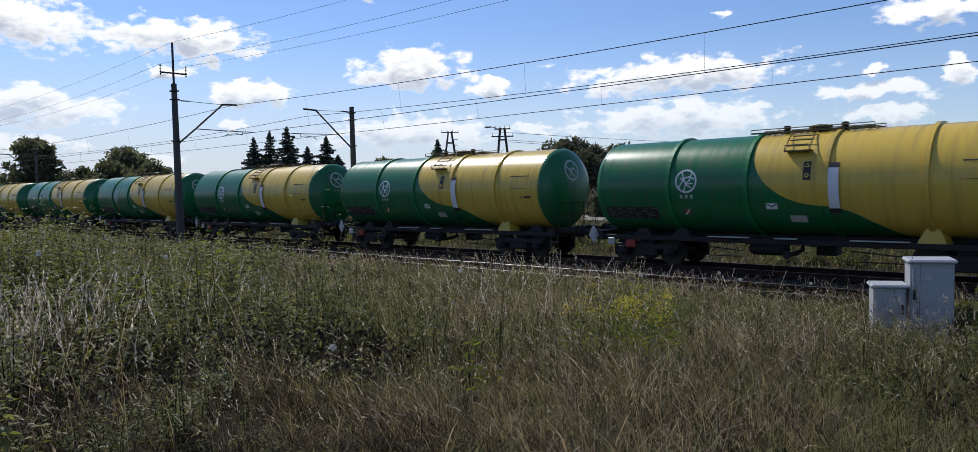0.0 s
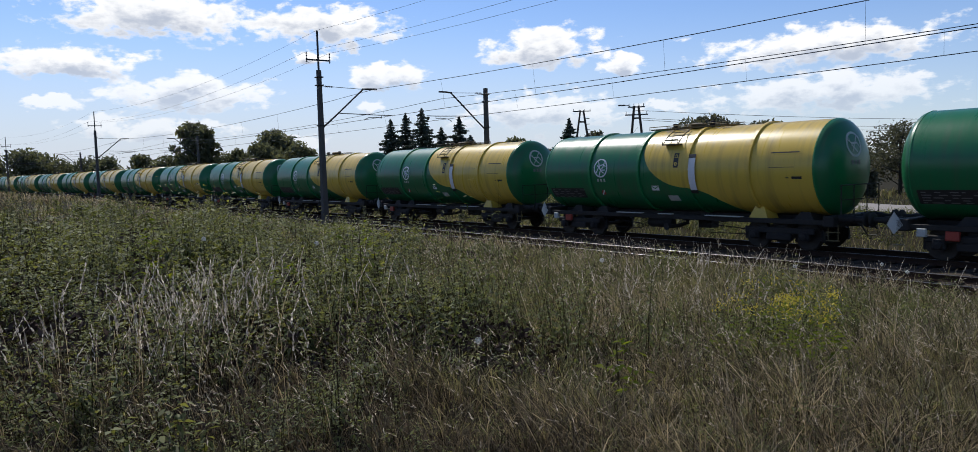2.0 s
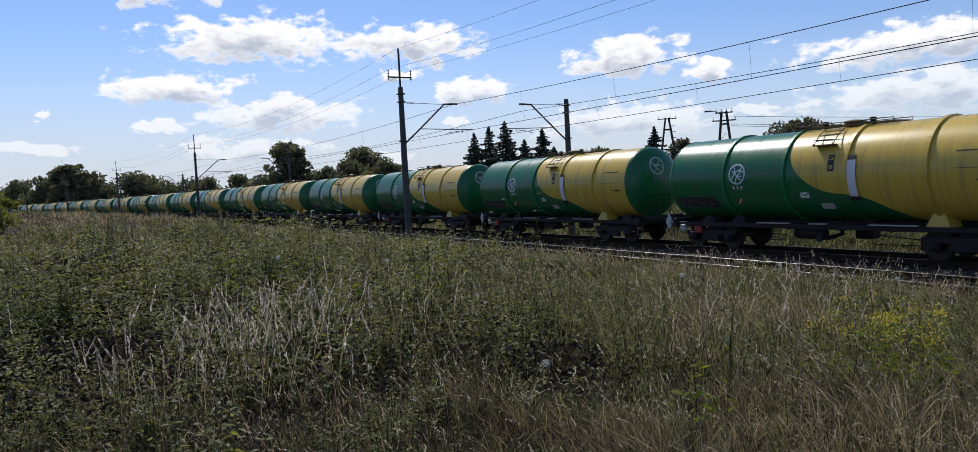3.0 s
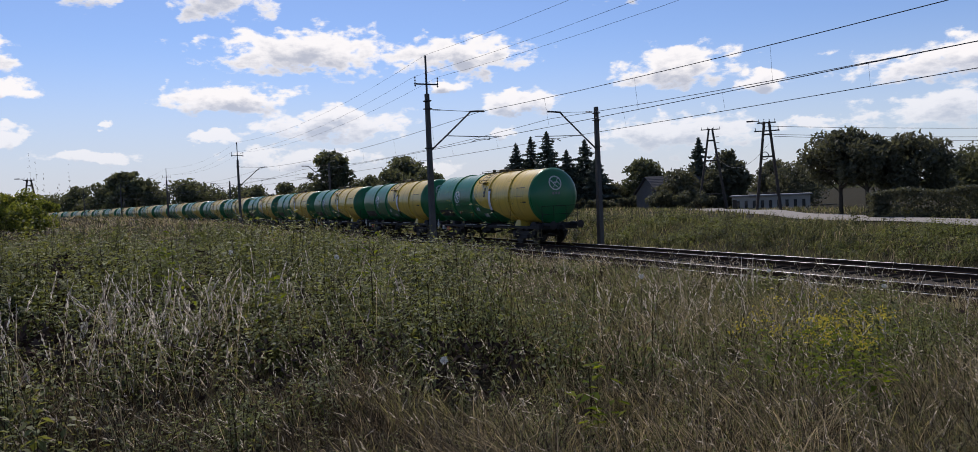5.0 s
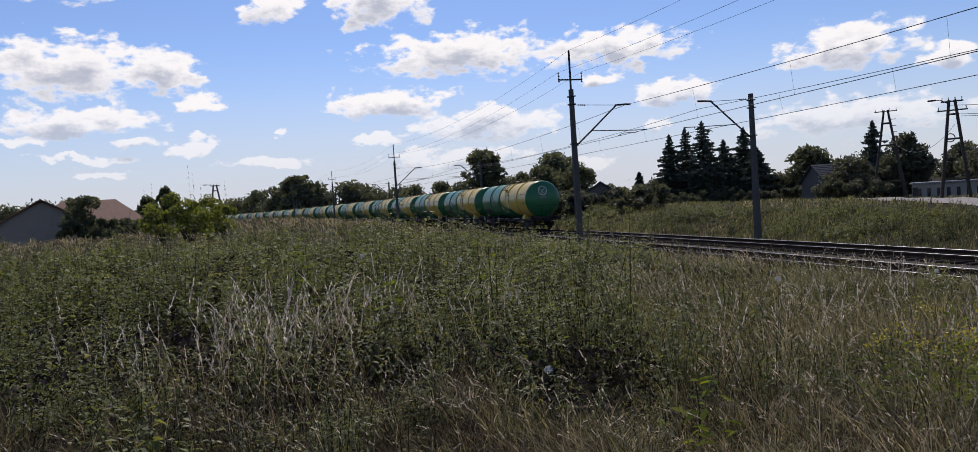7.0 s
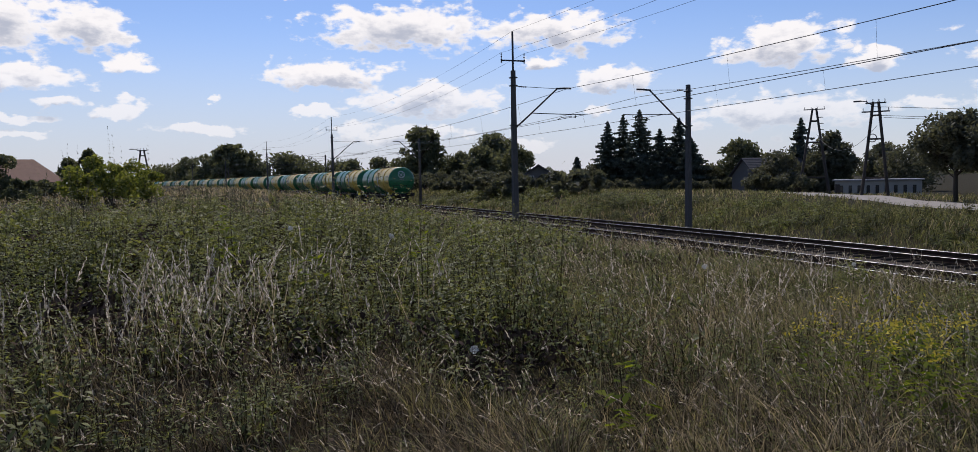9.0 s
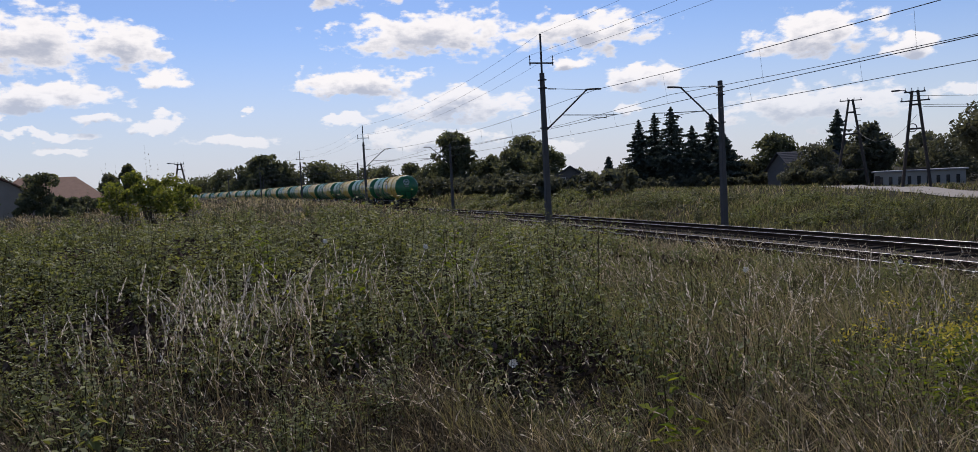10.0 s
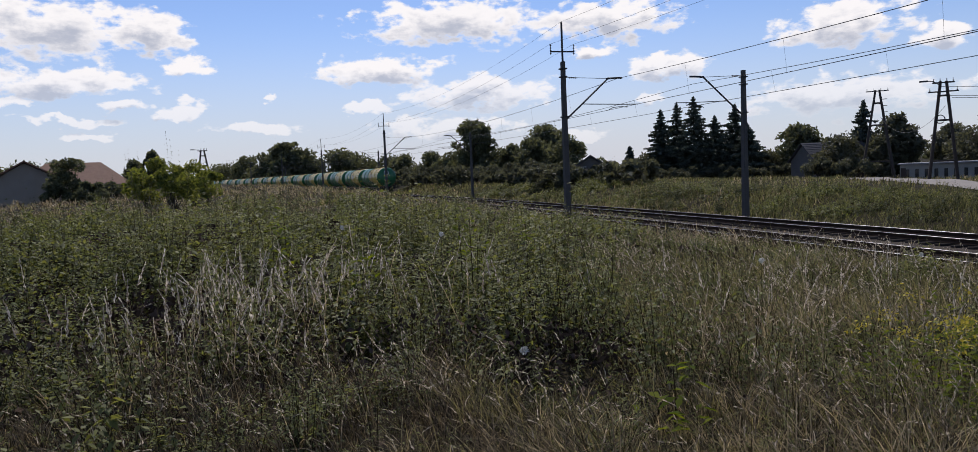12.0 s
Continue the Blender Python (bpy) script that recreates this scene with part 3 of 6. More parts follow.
def make_rails():
    for tr, word in ((0.0, "used"), (-GAP, "second")):
        for side in (-0.7525, 0.7525):
            u = tr + side
            m = Mesh()
            foot = [(-0.07, -0.165), (-0.07, -0.15), (-0.012, -0.12), (-0.012, -0.05), (-0.034, -0.04), (-0.034, -0.006), (-0.02, -0.001),
                    (0.02, -0.001), (0.034, -0.006), (0.034, -0.04), (0.012, -0.05), (0.012, -0.12), (0.07, -0.15), (0.07, -0.165)]
            n = len(foot)
            for s in S_LINE:
                for a, z in foot:
                    m.v.append(tuple(on_line(s, u + a, z)))
            for i in range(len(S_LINE) - 1):
                for j in range(n):
                    m.f.append((i * n + j, i * n + (j + 1) % n, (i + 1) * n + (j + 1) % n, (i + 1) * n + j)[::-1])
            rail = thing("rail", "rusty steel rail with a polished head", "rail", group="rails", kind="structure")
            part("rail_body", m, RAIL, rail)
            h = Mesh()
            top = [(-0.034, -0.012), (-0.027, -0.002), (-0.012, 0.003), (0.012, 0.003), (0.027, -0.002), (0.034, -0.012)]
            k = len(top)
            for s in S_LINE:
                for a, z in top:
                    h.v.append(tuple(on_line(s, u + a * 1.03, z + 0.001)))
            for i in range(len(S_LINE) - 1):
                for j in range(k - 1):
                    h.f.append((i * k + j, i * k + j + 1, (i + 1) * k + j + 1, (i + 1) * k + j)[::-1])
            part("rail_head", h, RAILTOP, rail, "bright polished running surface", smooth=True)


make_rails()


# ---- the train ----
PITCH, TANK_R, TANK_Z = 15.33, 1.55, 2.65


def on_shell(x, ang, lift=0.008):
    """A point of the tank's near flank: x along, ang degrees up from the level side that faces the camera."""
    a = radians(ang)
    r = TANK_R + lift
    return Vector((x, r * math.cos(a), TANK_Z + r * math.sin(a)))


def decal(x0, x1, a0, a1, lift=0.008, nx=4, na=6):
    m = Mesh()
    vs = [on_shell(x0 + (x1 - x0) * i / nx, a0 + (a1 - a0) * j / na, lift) for i in range(nx + 1) for j in range(na + 1)]
    k = na + 1
    return m.add(vs, [(i * k + j, i * k + j + 1, (i + 1) * k + j + 1, (i + 1) * k + j) for i in range(nx) for j in range(na)])


def ring_decal(cx, ang, r0, r1, lift, n=28, half=(0, 360)):
    m = Mesh()
    vs = []
    for i in range(n + 1):
        t = radians(half[0] + (half[1] - half[0]) * i / n)
        for r in (r0, r1):
            vs.append(on_shell(cx - r * math.cos(t), ang + math.degrees(r * math.sin(t) / TANK_R), lift))
    return m.add(vs, [(2 * i, 2 * i + 1, 2 * i + 3, 2 * i + 2) for i in range(n)])


def stroke(points, wide, lift):
    """A thin painted line through (x, angle) points on the flank."""
    m = Mesh()
    vs = []
    for i, (x, a) in enumerate(points):
        x2, a2 = points[min(i + 1, len(points) - 1)]
        x1, a1 = points[max(i - 1, 0)]
        d = Vector((x2 - x1, radians(a2 - a1) * TANK_R)).normalized() * wide / 2
        for s in (-1, 1):
            vs.append(on_shell(x - s * d.y, a + math.degrees(s * d.x / TANK_R), lift))
    return m.add(vs, [(2 * i, 2 * i + 1, 2 * i + 3, 2 * i + 2) for i in range(len(points) - 1)])


def make_bogie(wagon, x0, sets):
    bogie = thing("bogie", "", "")
    bogie.parent = wagon
    bogie.location = (x0, 0, 0)
    for side in (-1, 1):
        m = Mesh()
        y = side * 1.02
        m.box((0, y, 0.62), (2.5, 0.14, 0.20), 0.03)
        m.box((0, y, 0.42), (0.9, 0.16, 0.26), 0.04)
        for sx in (-0.9, 0.9):
            m.box((sx, y, 0.48), (0.36, 0.2, 0.34), 0.05)
            m.lathe([(-0.02, 0.05), (0.0, 0.13), (0.05, 0.12), (0.07, 0.0)], Matrix.Translation((sx, y + side * 0.1, 0.46)) @ pose(0, 0, 0, 0, 0, 90 * side), 12)
        part("side_frame", m, UNDER, bogie)
        for sx in (-0.22, 0.22):
            sp = Mesh()
            sp.tube([(sx + 0.07 * math.cos(t), y + 0.07 * math.sin(t), 0.3 + 0.02 * t) for t in [i * 0.7 for i in range(18)]], 0.018, 4)
            part("spring", sp, UNDER, bogie)
        for sx in (-1.38, 1.38):
            bk = Mesh().box((sx, side * 0.75, 0.46), (0.10, 0.12, 0.38), 0.02)
            part("brake_block", bk, UNDER, bogie)
    part("bolster", Mesh().box((0, 0, 0.72), (0.5, 1.9, 0.24), 0.04), UNDER, bogie)
    for sx in (-0.9, 0.9):
        m = Mesh()
        m.tube([(0, -1.0, 0), (0, 1.0, 0)], 0.08, 12)
        for y in (-0.7525, 0.7525):
            o = 1 if y > 0 else -1
            m.lathe([(-0.065, 0.10), (-0.065, 0.36), (-0.07, 0.455), (0.045, 0.46), (0.05, 0.485), (0.07, 0.485), (0.07, 0.37), (0.03, 0.33), (0.03, 0.15), (0.07, 0.13), (0.07, 0.08)],
                    pose(0, y, 0, 0, 0, -90 * o), 20)
            for k in range(4):
                t = k * math.pi / 2
                m.box((0.24 * math.cos(t), y + o * 0.05, 0.24 * math.sin(t)), (0.09, 0.03, 0.09), 0.01)
        w = part("wheelset", m, WHEEL, bogie, "dull steel wheels on an axle", True)
        w.location = (sx, 0, 0.46)
        sets.append(w)
    return bogie


def make_wagon(m0):
    w = thing("tank_wagon", "green and yellow bogie tank wagon, grimy underframe, rolling in the train", "tank wagon", m0, "wagons of the train")
    # shell with dished ends
    prof = [(-6.85, 0.0), (-6.84, 0.25), (-6.80, 0.6), (-6.72, 0.95), (-6.60, 1.22), (-6.46, 1.43), (-6.36, 1.52), (-6.28, TANK_R)]
    prof += [(x, TANK_R) for x in (-6.2, -4.5, -3.0, -1.5, 0, 1.5, 3.0, 4.5, 6.2)]
    prof += [(-x, r) for x, r in prof[7::-1]]
    sh = Mesh().lathe(prof, Matrix.Translation((0, 0, TANK_Z)), 48)
    part("tank", sh, PAINT, w, "green tank with a swept yellow flank", True)
    for x, mat in ((3.55, GREEN), (0.9, GREEN), (-1.45, PAINT), (-3.95, PAINT)):
        m = Mesh().lathe([(x - 0.07, TANK_R - 0.01), (x - 0.06, TANK_R + 0.065), (x + 0.06, TANK_R + 0.065), (x + 0.07, TANK_R - 0.01)], Matrix.Translation((0, 0, TANK_Z)), 48)
        part("hoop", m, mat, w)
    for x in (-6.24, 6.24):
        part("end_seam", Mesh().lathe([(x - 0.03, TANK_R - 0.005), (x, TANK_R + 0.014), (x + 0.03, TANK_R - 0.005)], Matrix.Translation((0, 0, TANK_Z)), 48), GREEN, w, smooth=True)
    # saddles
    for x, mat in ((4.9, UNDER), (3.4, UNDER), (-3.95, YELLOW), (-5.6, UNDER)):
        for y in (-1, 1):
            m = Mesh()
            top = 1.40 if mat is YELLOW else 1.24
            a = [(x - 0.30, y * 0.35, 1.13), (x + 0.30, y * 0.35, 1.13), (x + 0.16, y * 0.9, top), (x - 0.16, y * 0.9, top)]
            b = [(x - 0.36, y * 0.35, 0.98), (x + 0.36, y * 0.35, 0.98), (x + 0.36, y * 1.0, 0.98), (x - 0.36, y * 1.0, 0.98)]
            m.add(a + b, [(0, 1, 2, 3), (7, 6, 5, 4), (0, 4, 5, 1), (1, 5, 6, 2), (2, 6, 7, 3), (3, 7, 4, 0)])
            part("saddle", m, mat, w, "grimy yellow saddle" if mat is YELLOW else "")
    # underframe
    m = Mesh().box((0, 0, 0.94), (13.9, 0.46, 0.30), 0.02)
    m.box((6.55, 0, 0.98), (0.36, 2.5, 0.34), 0.03).box((-6.55, 0, 0.98), (0.36, 2.5, 0.34), 0.03)
    part("centre_sill", m, UNDER, w)
    for y in (-1.12, 1.12):
        part("side_sill", Mesh().box((0, y, 0.93), (13.2, 0.09, 0.16), 0.015), UNDER, w)
    for x in (-2.6, -0.9, 1.1, 2.5):
        part("cross_bearer", Mesh().box((x, 0, 0.9), (0.14, 2.2, 0.18), 0.02), UNDER, w)
    sets = []
    for x in (-4.75, 4.75):
        make_bogie(w, x, sets)
    for sx in (-1, 1):
        for y in (-0.875, 0.875):
            m = Mesh().lathe([(6.7, 0.0), (6.7, 0.13), (7.2, 0.12), (7.2, 0.09), (7.5, 0.085), (7.52, 0.2), (7.56, 0.225), (7.60, 0.22), (7.635, 0.0)], Matrix.Translation((0, y, 1.06)) @ Matrix.Diagonal((sx, sx, 1, 1)), 20)
            part("buffer", m, UNDER, w, smooth=True)
        m = Mesh().box((sx * 6.95, 0, 1.0), (0.5, 0.12, 0.12), 0.02)
        m.tube([(sx * 7.15, 0, 1.0), (sx * 7.35, 0, 0.85), (sx * 7.45, 0, 0.72)], 0.03, 6)
        m.tube([(sx * 6.8, 0.3, 1.0), (sx * 7.15, 0.32, 0.8), (sx * 7.3, 0.3, 0.55)], 0.022, 6)
        part("coupling", m, UNDER, w)
        # shunter's steps and end rails
        for y in (-1.2, 1.2):
            m = Mesh()
            for dx in (-0.16, 0.16):
                m.tube([(sx * 6.7 + dx, y, 0.9), (sx * 6.7 + dx, y, 0.4)], 0.016, 5)
            m.box((sx * 6.7, y, 0.40), (0.36, 0.16, 0.025)).box((sx * 6.7, y, 0.66), (0.36, 0.14, 0.025))
            part("step", m, GRIMY, w)
    # rear end platform rail and hand brake post
    m = Mesh()
    for y in (-1.15, -0.4, 0.4, 1.15):
        m.tube([(-6.72, y, 1.15), (-6.92, y, 1.2), (-6.92, y, 2.1)], 0.018, 6)
    m.tube([(-6.92, -1.15, 2.1), (-6.92, 1.15, 2.1)], 0.018, 6).tube([(-6.92, -1.15, 1.65), (-6.92, 1.15, 1.65)], 0.014, 6)
    part("end_rail", m, UNDER, w)
    # gear slung below the frame
    part("air_tank", Mesh().lathe([(0.3, 0.0), (0.32, 0.15), (0.42, 0.2), (1.4, 0.2), (1.5, 0.15), (1.52, 0.0)], Matrix.Translation((-0.3, 0.55, 0.66)), 18), UNDER, w, smooth=True)
    part("valve_box", Mesh().box((-0.8, -0.5, 0.62), (0.6, 0.5, 0.36), 0.03), UNDER, w)
    m = Mesh().tube([(-0.2, 0.0, 1.1), (-0.2, 0.0, 0.62), (-0.2, 0.5, 0.55), (-0.2, 1.2, 0.55)], 0.075, 10)
    m.lathe([(-0.02, 0.0), (-0.02, 0.12), (0.04, 0.12), (0.04, 0.0)], Matrix.Translation((-0.2, 1.2, 0.55)) @ pose(0, 0, 0, 0, 0, 90), 14)
    part("outlet_pipe", m, UNDER, w, smooth=True)
    for x0, x1 in ((1.3, 2.7), (-3.4, -1.9)):
        part("brake_rigging", Mesh().tube([(x0, 0.9, 0.6), (x1, 0.95, 0.72)], 0.02, 6).tube([(x0, 0.9, 0.42), (x1, 0.95, 0.42)], 0.016, 6), UNDER, w)
    for x0, x1 in ((0.95, 2.3), (-0.5, 0.15), (-3.5, -2.0)):
        part("foot_plank", Mesh().box(((x0 + x1) / 2, 1.24, 1.04), (x1 - x0, 0.14, 0.03)), PALE, w, "pale worn plank")
    part("red_box", Mesh().box((5.25, 1.16, 0.72), (0.36, 0.12, 0.26), 0.02), REDP, w, "faded red box")
    part("grey_box", Mesh().box((6.05, 1.16, 0.78), (0.26, 0.12, 0.24), 0.02), PALE, w, "small grey box")
    # green wedge sign at the headstock
    m = Mesh().add([(6.78, 1.25, 0.7), (6.52, 1.25, 0.98), (6.78, 1.25, 1.35), (6.98, 1.25, 0.98)], [(0, 1, 2, 3)])
    m.add([(6.78, 1.23, 0.7), (6.52, 1.23, 0.98), (6.78, 1.23, 1.35), (6.98, 1.23, 0.98)], [(3, 2, 1, 0)])
    part("diamond_plate", m, PALE, w, "pale diamond plate")
    # walkway on top with rails and hatch
    m = Mesh()
    for y in (-0.42, 0.42):
        m.box((-0.6, y, 4.235), (3.6, 0.04, 0.05))
    for i in range(19):
        m.box((-2.35 + i * 0.195, 0, 4.25), (0.05, 0.9, 0.02))
    part("walkway", m, GRIMY, w, "weathered grating walkway")
    m = Mesh()
    for y in (-0.5, 0.5):
        m.tube([(-2.4, y, 4.2), (-2.4, y, 4.34), (1.2, y, 4.34), (1.2, y, 4.2)], 0.016, 6)
        for x in (-1.5, -0.6, 0.3):
            m.tube([(x, y, 4.2), (x, y, 4.34)], 0.013, 5)
    part("guard_rail", m, GRIMY, w)
    part("hatch", Mesh().lathe([(0, 0.28), (0.12, 0.28), (0.12, 0.33), (0.17, 0.33), (0.2, 0.2), (0.22, 0)], Matrix.Translation((-0.75, 0, 4.2)) @ pose(0, 0, 0, 0, -90, 0), 20), GRIMY, w, smooth=True)
    for x in (-1.5, 0.2):
        part("vent_valve", Mesh().lathe([(0, 0.09), (0.16, 0.09), (0.16, 0.12), (0.24, 0.1), (0.26, 0)], Matrix.Translation((x, 0.15, 4.18)) @ pose(0, 0, 0, 0, -90, 0), 12), UNDER, w, smooth=True)
    m = Mesh()
    for x in (-0.95, -0.25):     # open cage below the walkway
        m.tube([(x + 0.12, 0.55, 4.18), (x + 0.05, 1.05, 3.95), (x, 1.46, 3.60), (x + 0.02, 1.20, 3.60)], 0.02, 5)
    for y, z in ((1.46, 3.6), (1.28, 3.76), (1.05, 3.93), (0.8, 4.06)):
        m.tube([(-0.95, y, z), (-0.23, y, z)], 0.018, 5)
    m.box((-0.6, 1.32, 3.62), (0.72, 0.28, 0.02))
    m.tube([(-0.95, 1.46, 3.6), (-0.95, 1.46, 3.78), (-0.25, 1.46, 3.78), (-0.25, 1.46, 3.6)], 0.015, 5)
    part("ladder_cage", m, GRIMY, w, "yellowed steel ladder cage")
    # emblem: a white ring with three swept strokes, and bars below it
    em = ring_decal(2.9, 6, 0.0, 0.37, 0.006)
    part("emblem_ground", em, GREEN, w)
    part("emblem_ring", ring_decal(2.9, 6, 0.325, 0.38, 0.012), WHITE, w, "white painted ring")
    for pts in ([(3.16, -2), (3.02, 6), (2.92, 10), (2.76, 11), (2.62, 8)], [(3.05, 17), (2.98, 8), (2.88, 2), (2.72, -2)], [(3.1, 10), (2.9, 4), (2.78, 6), (2.70, 16)], [(2.98, -6), (2.9, 3), (2.66, 3)]):
        part("emblem_stroke", stroke(pts, 0.045, 0.014), WHITE, w)
    for k in range(3):
        x = 3.08 - k * 0.18
        part("letter_bar", decal(x - 0.045, x + 0.045, -14.5, -10.0, 0.010, 1, 2), PALE, w)
    # other plates on the flank
    part("gauge_board", decal(-1.80, -1.42, -27, 17, 0.05, 2, 10), WHITE, w, "tall white rounded board")
    part("gauge_cap", decal(-1.82, -1.40, 16, 21, 0.055, 2, 2), BLACKP, w)
    part("gauge_foot", decal(-1.82, -1.40, -31, -26, 0.055, 2, 2), BLACKP, w)
    part("hazard_board", decal(-1.02, -0.80, 4, 24, 0.01, 1, 4), BLACKP, w, "dark board with two pale signs")
    part("hazard_sign", stroke([(-0.99, 18), (-0.91, 22), (-0.83, 18), (-0.99, 18)], 0.03, 0.016), YELLOW, w)
    part("hazard_sign", ring_decal(-0.91, 9, 0.03, 0.07, 0.016, 12), YELLOW, w)
    part("envelope_mark", decal(-0.02, 0.32, -28, -20.5, 0.012, 1, 2), WHITE, w, "white mark with a folded corner")
    part("envelope_fold", stroke([(0.3, -21.5), (0.15, -25), (0.0, -21.5)], 0.04, 0.017), GREEN, w)
    part("name_plate", decal(-0.80, -0.32, -46, -36, 0.012, 1, 3), PALE, w, "pale grey plate")
    part("data_board", decal(4.05, 6.1, -43, -25, 0.012, 4, 4), BLACKP, w, "black data board with illegible rows")
    rng = random.Random(3)
    for r in range(5):
        x = 6.0
        while x > 4.25:
            l = rng.uniform(0.08, 0.3)
            part("data_bar", decal(x - l, x, -28.5 - r * 3.3, -27.3 - r * 3.3, 0.017, 1, 1), DULL, w)
            x -= l + rng.uniform(0.06, 0.35)
    part("red_mark", ring_decal(2.95, -32, 0.0, 0.11, 0.012, 14), REDP, w, "red and white round mark")
    part("red_mark_bar", stroke([(3.04, -36), (2.86, -28)], 0.05, 0.017), WHITE, w)
    part("web_bar", decal(-5.75, -4.75, 18.5, 20, 0.008, 3, 1), BLACKP, w)
    part("thin_line", decal(-5.6, -4.7, 1.2, 1.8, 0.008, 3, 1), BLACKP, w)
    part("mark_bar", decal(-5.85, -5.5, -12.5, -9.5, 0.008, 1, 1), BLACKP, w)
    part("mark_bar", decal(-5.4, -5.28, -11.5, -10, 0.008, 1, 1), GRIMY, w)
    # emblem on the rear end
    def on_end(y, z, lift):
        r = math.hypot(y, z - TANK_Z)
        x = -np.interp(r, [0, 0.25, 0.6, 0.95, 1.22, 1.43], [6.85, 6.84, 6.80, 6.72, 6.60, 6.46])
        return Vector((x - lift, y, z))
    m = Mesh()
    n = 28
    vs = []
    for i in range(n + 1):
        t = 2 * math.pi * i / n
        for r in (0.33, 0.40):
            vs.append(on_end(0.15 + r * math.cos(t), 3.35 + r * math.sin(t), 0.012))
    m.add(vs, [(2 * i, 2 * i + 1, 2 * i + 3, 2 * i + 2) for i in range(n)])
    part("emblem_ring", m, PALE, w, "faded white painted ring")
    for pts in ([(-0.2, 3.2), (0.0, 3.4), (0.3, 3.38), (0.45, 3.5)], [(-0.05, 3.62), (0.1, 3.4), (0.3, 3.12)], [(0.4, 3.62), (0.3, 3.35), (0.0, 3.1)]):
        m = Mesh()
        vs = []
        for y, z in pts:
            vs += [on_end(y, z - 0.03, 0.014), on_end(y, z + 0.03, 0.014)]
        m.add(vs, [(2 * i, 2 * i + 1, 2 * i + 3, 2 * i + 2) for i in range(len(pts) - 1)])
        part("emblem_stroke", m, PALE, w)
    for k in range(3):
        y = 0.33 - k * 0.18
        m = Mesh().add([on_end(y - 0.06, 2.72, 0.012), on_end(y + 0.06, 2.72, 0.012), on_end(y + 0.06, 2.86, 0.012), on_end(y - 0.06, 2.86, 0.012)], [(0, 1, 2, 3)])
        part("letter_bar", m, DULL, w)
    return w, sets


# place of the last wagon's rear crest along the line, by time
TRAIN = [(0.0, -27.7), (1.0, -15.05), (2.5, 4.0), (4.5, 29.75), (5.5, 42.2), (8.5, 79.2), (10.0, 97.4), (12.0, 121.5)]
WAGONS = 27


def train_at(t):
    return float(np.interp(t, [a for a, _ in TRAIN], [b for _, b in TRAIN]))


def wagon_pose(k, t):
    s = train_at(t) + 6.3 + PITCH * k
    a, b = on_line(s - 4.75, 0), on_line(s + 4.75, 0)
    mid = (a + b) / 2
    return pose(mid.x, mid.y, 0.0, 0, 0, math.degrees(math.atan2((b - a).y, (b - a).x)))


first, first_sets = make_wagon(wagon_pose(0, 0))
train = [first] + [copy_thing(first, wagon_pose(k, 0)) for k in range(1, WAGONS)]

# ---- line poles ----
def insulator(m, p, q, r=0.05, n=4):
    """A string of sheds between two points."""
    p, q = Vector(p), Vector(q)
    m.tube([p, q], 0.018, 6)
    for i in range(n):
        c = p.lerp(q, (i + 0.5) / n)
        d = (q - p).normalized() * 0.022
        m.tube([c - d, c, c + d], r, 8, r * 0.55)
    return m


